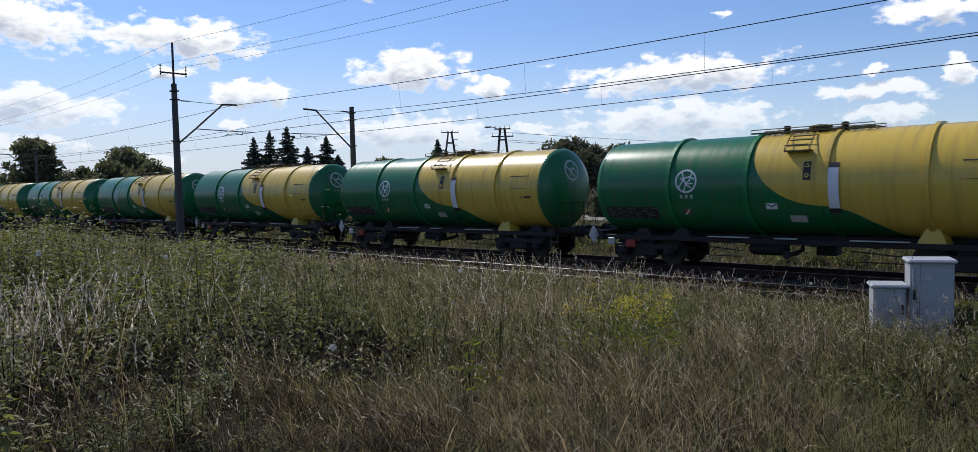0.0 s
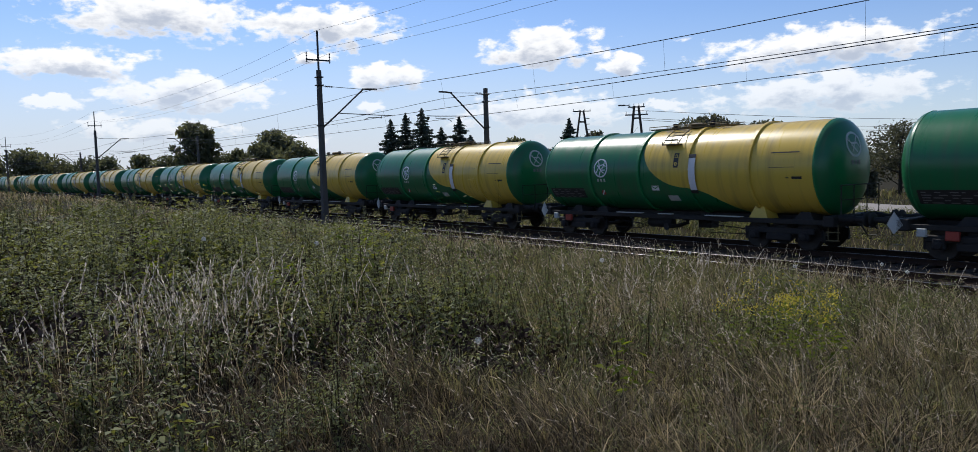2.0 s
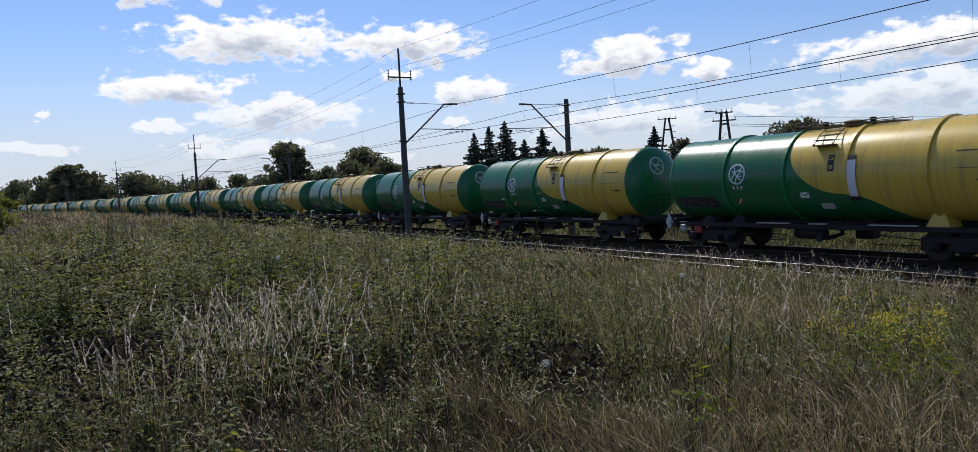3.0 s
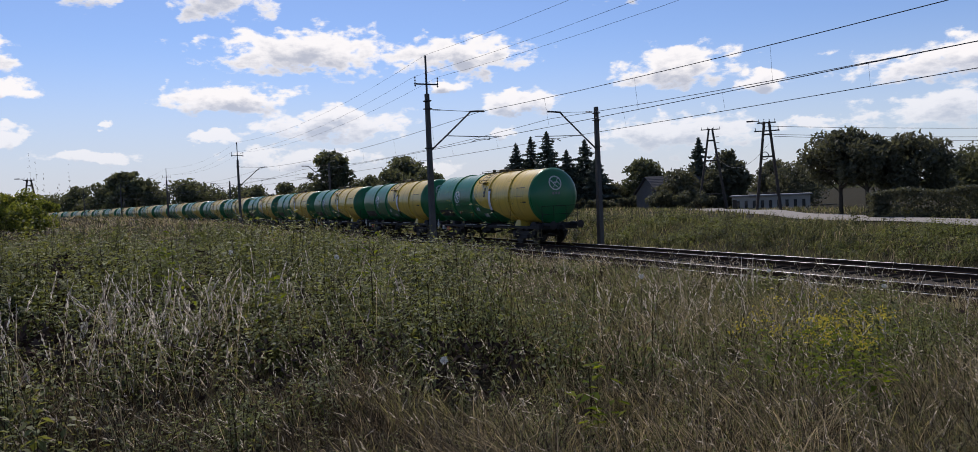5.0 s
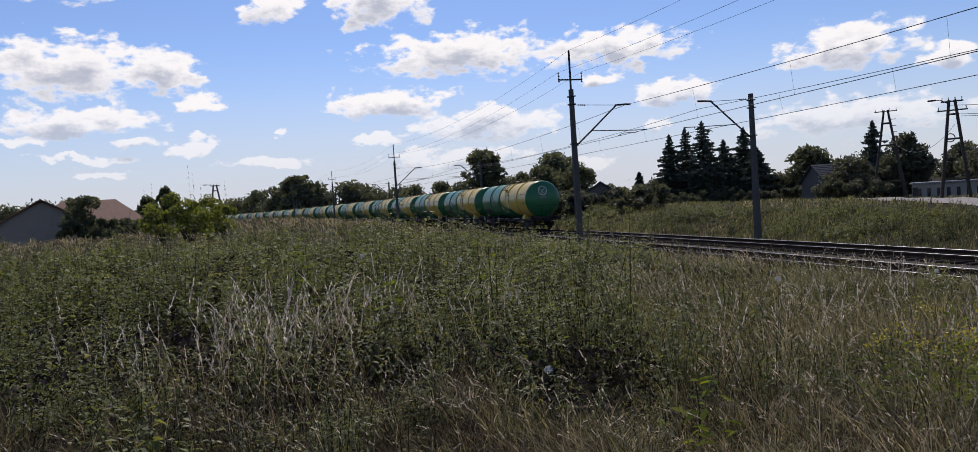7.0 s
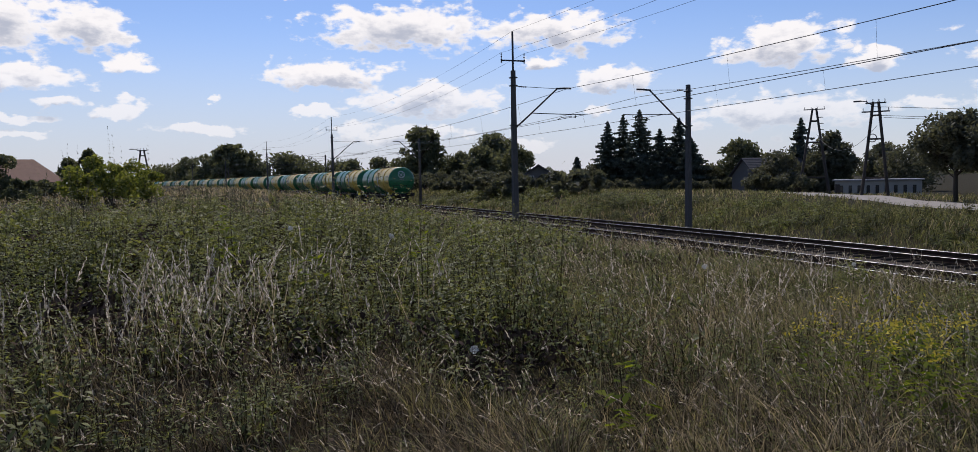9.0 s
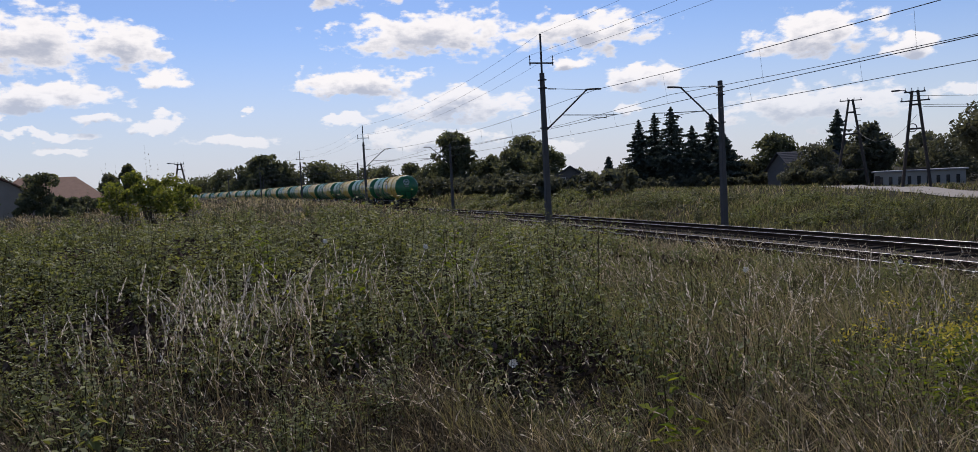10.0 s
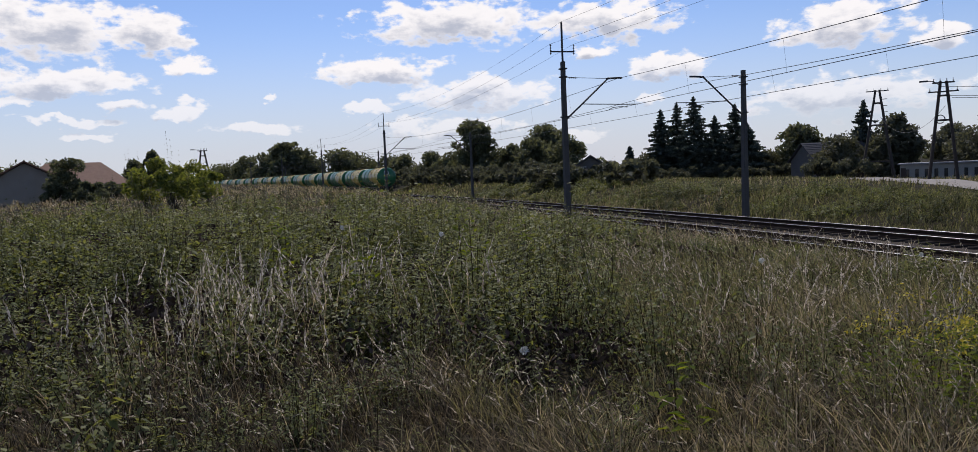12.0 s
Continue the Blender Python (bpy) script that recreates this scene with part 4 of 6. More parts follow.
def catenary_pole(s, near, mast):
    u = -7.2 if near else 3.05
    k = 1 if near else -1      # towards the track
    top = 8.1 if near else 7.6
    m0 = along(s, u, 0.0) @ pose(0, 0, 0, 0, 0, 0 if near else 180)
    # local -y points to the track on both sides
    tall = "with a tall mast and cross-arm" if mast else "with a bracket over the track"
    p = thing("catenary_pole", "grey tapered concrete railway pole " + tall, "railway pole", m0, "line poles")
    m = Mesh()
    vs, fs = [], []
    for z, w, d in ((-1.0, 0.19, 0.15), (top, 0.115, 0.10)):
        c = 0.03
        vs += [(w - c, -d, z), (w, -d + c, z), (w, d - c, z), (w - c, d, z), (-w + c, d, z), (-w, d - c, z), (-w, -d + c, z), (-w + c, -d, z)]
    fs = [(j, (j + 1) % 8, 8 + (j + 1) % 8, 8 + j) for j in range(8)] + [tuple(range(8, 16))]
    m.add(vs, fs)
    part("shaft", m, CONCRETE, p)
    m = Mesh()
    for z in (top - 0.75, top - 0.35, 5.35):
        m.box((0, 0, z), (0.36, 0.34, 0.06), 0.01)
    part("clamp", m, STEEL, p)
    part("strut", Mesh().tube([(0, -0.12, 5.25), (0, -0.95, 5.95), (0, -2.45, 7.25)], 0.045, 8), STEEL, p)
    part("top_bracket", Mesh().tube([(0, -2.40, 7.25), (0, -2.9, 7.28), (0, -3.25, 7.28)], 0.05, 8), STEEL, p)
    part("tie_rod", Mesh().tube([(0, -0.1, 7.32), (0, -2.45, 7.25)], 0.014, 5), STEEL, p)
    part("tie_insulator", insulator(Mesh(), (0, -0.3, 7.31), (0, -0.75, 7.30)), PORCELAIN, p)
    part("strut_insulator", insulator(Mesh(), (0, -0.2, 5.32), (0, -0.62, 5.67), 0.055), PORCELAIN, p)
    part("steady_arm", Mesh().tube([(0, -0.95, 5.98), (0, -3.3, 5.93), (0, -4.1, 5.93)], 0.024, 6), STEEL, p)
    part("registration_arm", Mesh().tube([(0, -3.5, 5.92), (0, -3.5, 5.78), (0, -3.2, 5.82), (0, -2.7, 5.78), (0, -2.45, 5.66)], 0.02, 6), STEEL, p)
    if mast:
        part("mast", Mesh().box((0, 0, 8.75), (0.07, 0.09, 2.6), 0.01), STEEL, p)
        part("cross_arm", Mesh().box((0, 0, 8.6), (0.08, 1.30, 0.07), 0.01), STEEL, p)
        for y in (-0.62, 0.62):
            part("pin_insulator", insulator(Mesh(), (0, y, 8.45), (0, y, 8.98), 0.055), PORCELAIN, p)
        part("pin_insulator", insulator(Mesh(), (0, 0, 9.9), (0, 0, 10.08), 0.05, 2), PORCELAIN, p)
    return p


SPANS = [-16, 36, 88, 140, 192, 244]
for s in SPANS[1:]:
    catenary_pole(s, True, True)
    catenary_pole(s, False, False)


def wire(name, label, spans, u, z0, sag, r=0.016, n=10, swing=0.0):
    m = Mesh()
    pts = []
    for i in range(len(spans) - 1):
        a, b = spans[i], spans[i + 1]
        for j in range(n):
            t = j / n
            pts.append(on_line(a + (b - a) * t, u + swing * (1 if i % 2 else -1) * (1 - 2 * t), z0 - 4 * sag * t * (1 - t)))
    pts.append(on_line(spans[-1], u, z0))
    m.tube(pts, r, 5)
    return solid(name, m, WIRE, label, "overhead wire", "overhead wires")


for u, carrier in ((0.0, 6.90), (-GAP, 7.24)):
    line = thing("catenary", "dark carrying cable and contact wire with droppers over a track", "overhead wire", None, "overhead wires")
    for ob in (wire("contact_wire", "", SPANS, u, 5.78, 0.04, 0.013, 6, 0.25), wire("carrier_wire", "", SPANS, u, carrier, 0.42, 0.013, 12)):
        ob.parent = line
        del ob["category"], ob["group"]
    for i in range(len(SPANS) - 1):
        for j in range(1, 8):
            t = j / 8
            s = SPANS[i] + (SPANS[i + 1] - SPANS[i]) * t
            m = Mesh().tube([on_line(s, u, carrier - 1.68 * t * (1 - t)), on_line(s, u + 0.25 * (1 if i % 2 else -1) * (1 - 2 * t), 5.76)], 0.004, 4)
            part("dropper", m, WIRE, line)
for u, z in ((-7.2, 10.08), (-7.82, 8.98), (-6.58, 8.98)):
    wire("feeder_wire", "thin dark feeder wire strung along the pole tops", SPANS, u, z, 0.75, 0.006, 12)


# ---- trees and bushes ----
def quad_cloud(centres, size, rng, flat=0.0):
    """Leaves: one small bent pair of triangles at each centre."""
    n = len(centres)
    a = rng.normal(size=(n, 3))
    a[:, 2] *= 1 - flat
    a /= np.linalg.norm(a, axis=1)[:, None]
    b = rng.normal(size=(n, 3))
    b -= (a * b).sum(1)[:, None] * a
    b /= np.linalg.norm(b, axis=1)[:, None]
    s = size * rng.uniform(0.6, 1.4, (n, 1))
    c = np.asarray(centres)
    v = np.stack([c - a * s, c + b * s * 0.45, c + a * s, c - b * s * 0.45], 1).reshape(-1, 3)
    return v


def arrays_mesh(name, v, mat, per=4, faces=None):
    me = bpy.data.meshes.new(name)
    n = len(v)
    if faces is None:
        faces = np.arange(n, dtype=np.int32)
        k = n // per
        starts, totals = np.arange(k, dtype=np.int32) * per, np.full(k, per, np.int32)
    else:
        faces, starts, totals = faces
    me.vertices.add(n)
    me.vertices.foreach_set("co", np.asarray(v, np.float32).ravel())
    me.loops.add(len(faces))
    me.loops.foreach_set("vertex_index", np.asarray(faces, np.int32))
    me.polygons.add(len(starts))
    me.polygons.foreach_set("loop_start", np.asarray(starts, np.int32))
    me.polygons.foreach_set("loop_total", np.asarray(totals, np.int32))
    me.materials.append(mat)
    me.update(calc_edges=True)
    return me


def leafy_tree(place, tall, wide, seed, label, name="tree", low=0.25, mat=None, leaves=5200, size=0.20, group="trees beyond the line", category="tree"):
    mat = mat or LEAF
    rng = np.random.default_rng(seed)
    p = grounded(place)
    t = thing(name, label, category, pose(p.x, p.y, p.z, 0, 0, float(rng.uniform(0, 360))), group)
    m = Mesh()
    bend = rng.normal(0, 0.02 * tall, 2)
    trunk = [(0, 0, -0.2), (bend[0] * 0.3, bend[1] * 0.3, tall * 0.3), (bend[0], bend[1], tall * 0.62), (bend[0] * 1.2, bend[1] * 1.2, tall * 0.9)]
    m.tube(trunk, 0.03 * tall, 8, 0.006 * tall)
    lumps = []
    for i in range(46):
        f = (i + rng.uniform(0, 1)) / 46
        h = tall * (low + (0.93 - low) * f)
        ang = rng.uniform(0, 2 * math.pi)
        reach = wide / 2 * math.sin(math.pi * (0.16 + 0.74 * f ** 0.9)) ** 0.7 * rng.uniform(0.35, 0.86)
        tip = np.array([bend[0] * f + math.cos(ang) * reach, bend[1] * f + math.sin(ang) * reach, h])
        base = np.array([bend[0] * 0.5, bend[1] * 0.5, max(h - 0.2 * tall, tall * 0.08)])
        if i % 2:
            m.tube([base, base * 0.45 + tip * 0.55 + np.array([0, 0, -0.02 * tall]), tip], 0.010 * tall, 5, 0.003 * tall)
        lumps.append((tip, wide * rng.uniform(0.12, 0.20)))
    lumps.append((np.array([bend[0], bend[1], tall * 0.92]), wide * 0.13))
    part("trunk", m, BARK, t, smooth=True)
    cs = []
    tot = sum(r ** 2 for _, r in lumps)
    for c, r in lumps:
        k = int(leaves * r * r / tot)
        d = rng.normal(size=(k, 3))
        d /= np.linalg.norm(d, axis=1)[:, None]
        rad = r * rng.uniform(0.25, 1.0, (k, 1)) ** 0.5 * (1 + 0.28 * np.sin(d[:, :1] * 5 + c[0]) * np.cos(d[:, 1:2] * 6 + c[1]))
        q = c + d * rad * np.array([1, 1, 0.82])
        cs.append(q)
    cs = np.concatenate(cs)
    cs = cs[cs[:, 2] > 0.04 * tall]
    ob = new("crown", arrays_mesh("crown", quad_cloud(cs, size * max(0.7, tall / 9), rng), mat))
    ob.parent = t
    return t


def spruce(place, tall, wide, seed):
    rng = np.random.default_rng(seed)
    p = grounded(place)
    t = thing("spruce_tree", "tall dark green spruce with drooping branches", "conifer", pose(p.x, p.y, p.z, 0, 0, float(rng.uniform(0, 360))), "row of spruces")
    m = Mesh().tube([(0, 0, -0.2), (0, 0, tall * 0.5), (0, 0, tall)], 0.02 * tall, 7, 0.004)
    part("trunk", m, BARK, t)
    cs, ax = [], []
    rows = 26
    for i in range(rows):
        f = i / (rows - 1)
        z = tall * (0.06 + 0.93 * f)
        r = wide / 2 * (1 - f) ** 0.7 * rng.uniform(0.65, 1.5) + 0.15
        for j in range(int(7 + 9 * (1 - f))):
            a = rng.uniform(0, 2 * math.pi)
            rr = r * rng.uniform(0.65, 1.1)
            k = max(4, int(rr * 11))
            x = np.linspace(0.12, 1, k)
            droop = -0.30 * rr * x ** 2 + 0.12 * rr * x ** 4 * 1.6
            px = np.stack([np.cos(a) * rr * x, np.sin(a) * rr * x, z + droop], 1)
            px = np.repeat(px, 2, 0) + rng.normal(0, 0.08, (k * 2, 3)) * np.array([1, 1, 0.6]) * (1 + 0.8 * np.repeat(1 - x, 2)[:, None])
            cs.append(px)
    cs = np.concatenate(cs)
    cs = np.concatenate([cs, np.stack([rng.normal(0, 0.05, 60), rng.normal(0, 0.05, 60), tall * (1 + rng.uniform(-0.08, 0.03, 60))], 1)])
    ob = new("needle_crown", arrays_mesh("needle_crown", quad_cloud(cs, 0.30, rng, 0.35), NEEDLE))
    ob.parent = t
    return t


def bush(place, tall, wide, seed, label, mat=None, leaves=2600, size=0.11, name="bush", group="bushes"):
    mat = mat or LEAF_DARK
    rng = np.random.default_rng(seed)
    p = grounded(place)
    t = thing(name, label, "bush", pose(p.x, p.y, p.z, 0, 0, float(rng.uniform(0, 360))), group)
    m = Mesh()
    lumps = []
    for i in range(18):
        a, r = rng.uniform(0, 2 * math.pi), wide / 2 * rng.uniform(0.1, 0.85)
        z = tall * rng.uniform(0.25, 0.9) * (1 - 0.35 * (2 * r / wide) ** 2)
        tip = (math.cos(a) * r, math.sin(a) * r, z)
        m.tube([(0.1 * math.cos(a), 0.1 * math.sin(a), -0.1), (tip[0] * 0.5, tip[1] * 0.5, z * 0.6), tip], 0.03, 5, 0.008)
        lumps.append((np.array(tip), rng.uniform(0.10, 0.21) * min(wide, 1.4 * tall)))
    part("stem", m, BARK, t)
    cs = []
    for c, r in lumps:
        k = leaves // len(lumps)
        d = rng.normal(size=(k, 3))
        d /= np.linalg.norm(d, axis=1)[:, None]
        cs.append(c + d * r * rng.uniform(0.3, 1.0, (k, 1)) ** 0.6 * np.array([1, 1, 0.8]))
    cs = np.concatenate(cs)
    cs = cs[cs[:, 2] > 0.02]
    ob = new("foliage", arrays_mesh("foliage", quad_cloud(cs, size, rng), mat))
    ob.parent = t
    return t


# ---- buildings ----
def gabled_house(name, label, place, turn, size, wall_h, ridge, wall_mat, roof_mat, windows=(), chimney=True, over=0.4, sink=0.1, hip=0.0):
    """A house: local x along the ridge, local y across it. windows: (wall, along, sill, wide, high)."""
    l, w = size
    p = grounded(place, sink)
    h = thing(name, label, "house", pose(p.x, p.y, p.z, 0, 0, turn), "houses")
    m = Mesh()
    x, y = l / 2, w / 2
    vs = [(-x, -y, -0.3), (x, -y, -0.3), (x, y, -0.3), (-x, y, -0.3), (-x, -y, wall_h), (x, -y, wall_h), (x, y, wall_h), (-x, y, wall_h), (-x, 0, ridge - 0.05), (x, 0, ridge - 0.05)]
    m.add(vs, [(0, 1, 5, 4), (2, 3, 7, 6), (1, 2, 6, 9, 5), (3, 0, 4, 8, 7)] if not hip else [(0, 1, 5, 4), (2, 3, 7, 6), (1, 2, 6, 5), (3, 0, 4, 7)])
    part("wall_shell", m, wall_mat, h)
    r = Mesh()
    k = (ridge - wall_h) / y
    if hip:
        e, ox, oy = wall_h - k * over, x + over, y + over
        vs = [(-ox, -oy, e), (ox, -oy, e), (ox, oy, e), (-ox, oy, e), (-x + hip, 0, ridge), (x - hip, 0, ridge)]
        fs = [(0, 1, 5, 4), (2, 3, 4, 5), (1, 2, 5), (3, 0, 4), (3, 2, 1, 0)]
        part("roof", Mesh().add(vs, fs), roof_mat, h)
    for sgn in () if hip else (-1, 1):
        a = [(-x - over, sgn * (y + over), wall_h - k * over + 0.02), (x + over, sgn * (y + over), wall_h - k * over + 0.02), (x + over, 0, ridge + 0.02), (-x - over, 0, ridge + 0.02)]
        b = [(q[0], q[1], q[2] + 0.14) for q in a]
        f = [(0, 1, 2, 3), (7, 6, 5, 4), (0, 4, 5, 1), (1, 5, 6, 2), (2, 6, 7, 3), (3, 7, 4, 0)]
        part("roof", Mesh().add(a + b, f), roof_mat, h)
        for i in range(1, 11):
            g = i / 11
            yy, zz = sgn * (y + over) * (1 - g), (wall_h - k * over) * (1 - g) + ridge * g + 0.165
            part("roof_course", Mesh().tube([(-x - over, yy, zz), (x + over, yy, zz)], 0.035, 5), roof_mat, h)
    if chimney:
        part("chimney", Mesh().box((x * 0.3, 0.3, ridge + 0.4), (0.5, 0.5, 1.4), 0.02).box((x * 0.3, 0.3, ridge + 1.1), (0.6, 0.6, 0.1), 0.01), PLASTER, h)
    for wall, at, sill, ww, hh in windows:
        win = thing("window", "", "")
        win.parent = h
        if wall in ("front", "back"):
            sg = -1 if wall == "front" else 1
            win.matrix_basis = pose(at, sg * y, sill + hh / 2, 0, 0, 0 if sg < 0 else 180)
        else:
            sg = -1 if wall == "left" else 1
            win.matrix_basis = pose(sg * x, at, sill + hh / 2, 0, 0, -90 if sg < 0 else 90)
        part("pane", Mesh().box((0, -0.015, 0), (ww - 0.1, 0.03, hh - 0.1)), PANE, win)
        fr = Mesh()
        for sx in (-1, 0, 1):
            fr.box((sx * (ww / 2 - 0.04), -0.03, 0), (0.08 if sx else 0.05, 0.08, hh), 0.008)
        for sz in (-1, 1):
            fr.box((0, -0.034, sz * (hh / 2 - 0.04)), (ww, 0.084, 0.08), 0.008)
        part("window_frame", fr, PALE, win)
    return h


def make_buildings():
    # red-roofed house beyond the field, with its lower wing
    a = polar(28.6, 92)
    gabled_house("farmhouse", "low farmhouse with weathered red-brown tile roof and grey walls", a, 28.0, (10.0, 7.6), 2.9, 5.1, PLASTER_WARM, TILE, (("front", 3.4, 1.2, 1.3, 1.2),), False, sink=1.0, hip=2.4)
    gabled_house("barn", "long barn with dull red-brown roof and bare grey gable", polar(31.4, 82), 121.4, (9.0, 6.6), 2.7, 4.6, PLASTER_WARM, TILE, (), False, sink=0.9)
    # gabled house behind the line, half hidden in trees
    gabled_house("cottage", "small grey cottage with a steep gable among bushes", polar(-7.9, 88), 82.0, (7, 5.4), 2.3, 4.1, PLASTER, SLATE, (("left", -0.8, 2.2, 0.6, 0.8), ("left", 0.8, 2.2, 0.6, 0.8)), False, sink=0.9)
    gabled_house("house", "grey-walled house with a dark sheet roof behind dark trees", polar(-24.6, 128), 4.0, (9, 8), 3.0, 5.6, PLASTER, SLATE, (("front", 0.5, 1.2, 1.2, 1.3),), True, sink=0.2)
    gabled_house("house", "grey house with a broad dark sheet roof beyond the tracks", polar(-58.4, 66), -18.0, (10, 6.8), 3.3, 6.3, PLASTER, SLATE, (("front", -2.4, 1.4, 1.1, 1.3), ("left", -0.6, 3.0, 1.0, 1.2)), False)
    # long low shed with flat pale roof
    p = grounded(polar(-31.4, 96))
    sh = thing("shed", "long low white shed with flat pale roof and narrow windows", "shed", pose(p.x, p.y, p.z, 0, 0, -31.4), "houses")
    part("wall_shell", Mesh().box((0, 0, 0.75), (8.6, 4.5, 2.1), 0.02), PLASTER_W, sh)
    part("roof", Mesh().box((0, 0, 1.88), (9.1, 5.0, 0.16), 0.02), ROOFPALE, sh)
    for i in range(9):
        part("window", Mesh().box((-3.6 + i * 0.9, -2.27, 0.85), (0.34, 0.06, 0.9), 0.01), PANE, sh)
    part("door", Mesh().box((-4.0, -2.27, 0.65), (0.5, 0.06, 1.6), 0.01), DARKWOOD, sh)


def a_frame_pole(place, tall, spread, turn, double, seed):
    """A wooden A-shaped power pole, with cross-arms, insulators and struts; double: two frames side by side."""
    p = grounded(place, 0.3)
    t = thing("power_pole", "dark wooden A-shaped power pole with cross-arms and insulators", "power pole", pose(p.x, p.y, p.z, 0, 0, turn), "power poles")
    for dy in ((-0.55, 0.55) if double else (0,)):
        for sx in (-1, 1):
            part("leg", Mesh().tube([(sx * spread / 2, dy * 1.6, -0.3), (sx * 0.22, dy, tall)], 0.2 if double else 0.15, 8, 0.12), DARKWOOD, t)
        for f in (0.22, 0.62, 0.86):
            w = spread / 2 * (1 - f) + 0.22 * f
            part("brace", Mesh().box((0, dy * (1 + 0.6 * (1 - f)), tall * f), (2 * w + 0.25, 0.14, 0.16), 0.02), DARKWOOD, t)
    for z, w in ((tall - 0.12, 1.7), (tall - 0.9, 2.3)) if tall > 8 and not double else ((tall - 0.1, 2.6 if double else 1.5),):
        part("cross_arm", Mesh().box((0, 0.0, z), (w, 0.12, 0.12), 0.015), STEEL, t)
        for i in range(4):
            x = -w / 2 + 0.12 + i * (w - 0.24) / 3
            part("pin_insulator", insulator(Mesh(), (x, 0, z + 0.05), (x, 0, z + 0.36), 0.06, 3), PORCELAIN, t)
    if double:
        for k in range(5):
            part("side_bracket", Mesh().box((0.75 + 0.02 * k, 0, tall * (0.9 - 0.07 * k)), (0.7, 0.08, 0.08), 0.01), STEEL, t)
            part("rung", Mesh().tube([(0.5, -0.9, tall * (0.14 + 0.12 * k)), (0.5, 0.9, tall * (0.14 + 0.12 * k))], 0.04, 6), STEEL, t)
    else:
        part("lamp_arm", Mesh().tube([(-0.3, 0, tall - 0.3), (-0.8, 0, tall + 0.05), (-1.2, 0, tall + 0.1)], 0.04, 6), STEEL, t)
        part("lamp_head", Mesh().box((-1.5, 0, tall + 0.1), (0.7, 0.24, 0.14), 0.04), STEEL, t)
        m = Mesh()
        for k in range(3):
            m.tube([(0.36 * math.cos(a) - 0.25, -0.2, tall * 0.63 + 0.36 * math.sin(a)) for a in [i * math.pi / 8 for i in range(17)]], 0.03 + 0.006 * k, 5)
        part("cable_coil", m, WIRE, t)
    return t


def power_lines():
    a, b, c = grounded(polar(-27.6, 109)), grounded(polar(-31.35, 77.5)), polar(-60, 60)
    m = Mesh()
    def hang(p, q, sag, r=0.02, n=12):
        pts = [p.lerp(q, i / n) - Vector((0, 0, 4 * sag * (i / n) * (1 - i / n))) for i in range(n + 1)]
        return Mesh().tube(pts, r, 4)
    for k, dz in enumerate((8.2, 7.4, 7.2)):
        solid("power_cable", hang(b + Vector((0.6 * (k - 1), 0, dz)), Vector((150, 55 + 4 * k, 9.0 - 0.8 * k)), 1.6), WIRE, "thin dark power cable strung between poles", "cable", "power cables")
    solid("power_cable", hang(a + Vector((0, 0, 8.0)), b + Vector((0, 0, 6.5)), 2.2), WIRE, "thin dark power cable sagging between poles", "cable", "power cables")


def clipped_hedge(place, long, deep, tall, turn, seed):
    """A hedge clipped square: leaves packed along its faces, thin stems inside."""
    rng = np.random.default_rng(seed)
    p = grounded(place)
    t = thing("hedge", "dense dark hedge clipped square beside the road", "hedge", pose(p.x, p.y, p.z, 0, 0, turn))
    m = Mesh()
    for k in range(int(long / 0.6)):
        x = -long / 2 + 0.3 + 0.6 * k
        m.tube([(x, 0, -0.1), (x + 0.05, 0.05, tall * 0.5), (x - 0.05, 0, tall * 0.9)], 0.03, 5, 0.01)
    part("stem", m, BARK, t)
    c = rng.uniform(-1, 1, (17000, 3))
    pick = rng.integers(0, 3, len(c))
    c[np.arange(len(c)), pick] = np.sign(c[np.arange(len(c)), pick]) * rng.uniform(0.8, 1.0, len(c))
    c = c * np.array([long / 2, deep / 2, tall / 2]) + np.array([0, 0, tall / 2 + 0.03]) + rng.normal(0, 0.05, c.shape)
    c[:, 2] += 0.10 * np.sin(c[:, 0] * 1.7) * (c[:, 2] / tall)
    c = c[c[:, 2] > 0.02]
    ob = new("foliage", arrays_mesh("foliage", quad_cloud(c, 0.10, rng), LEAF_DARK))
    ob.parent = t


def garden_fence(a, b, tall, seed):
    """A slatted garden fence between two places: posts, rails and single slats."""
    a, b = grounded(a), grounded(b)
    d = b - a
    n = max(2, int(d.length / 2.0))
    t = thing("garden_fence", "weathered dark slatted garden fence before a house", "fence", pose(a.x, a.y, a.z, 0, 0, math.degrees(math.atan2(d.y, d.x))))
    flat = math.hypot(d.x, d.y)
    lift = lambda x: d.z * x / flat
    for k in range(n + 1):
        x = flat * k / n
        part("post", Mesh().box((x, 0, lift(x) + tall / 2), (0.10, 0.10, tall + 0.3), 0.01), DARKWOOD, t)
    for z in (0.3, tall - 0.2):
        part("rail", Mesh().tube([(0, 0, z), (flat, 0, lift(flat) + z)], 0.035, 6), DARKWOOD, t)
    me = Mesh().box((0, -0.05, tall / 2), (0.09, 0.02, tall), 0.004).mesh("slat", DARKWOOD)
    for k in range(int(flat / 0.17)):
        x = 0.1 + 0.17 * k
        ob = new("slat", me)
        ob.parent = t
        ob.location = (x, 0, lift(x) + 0.08)


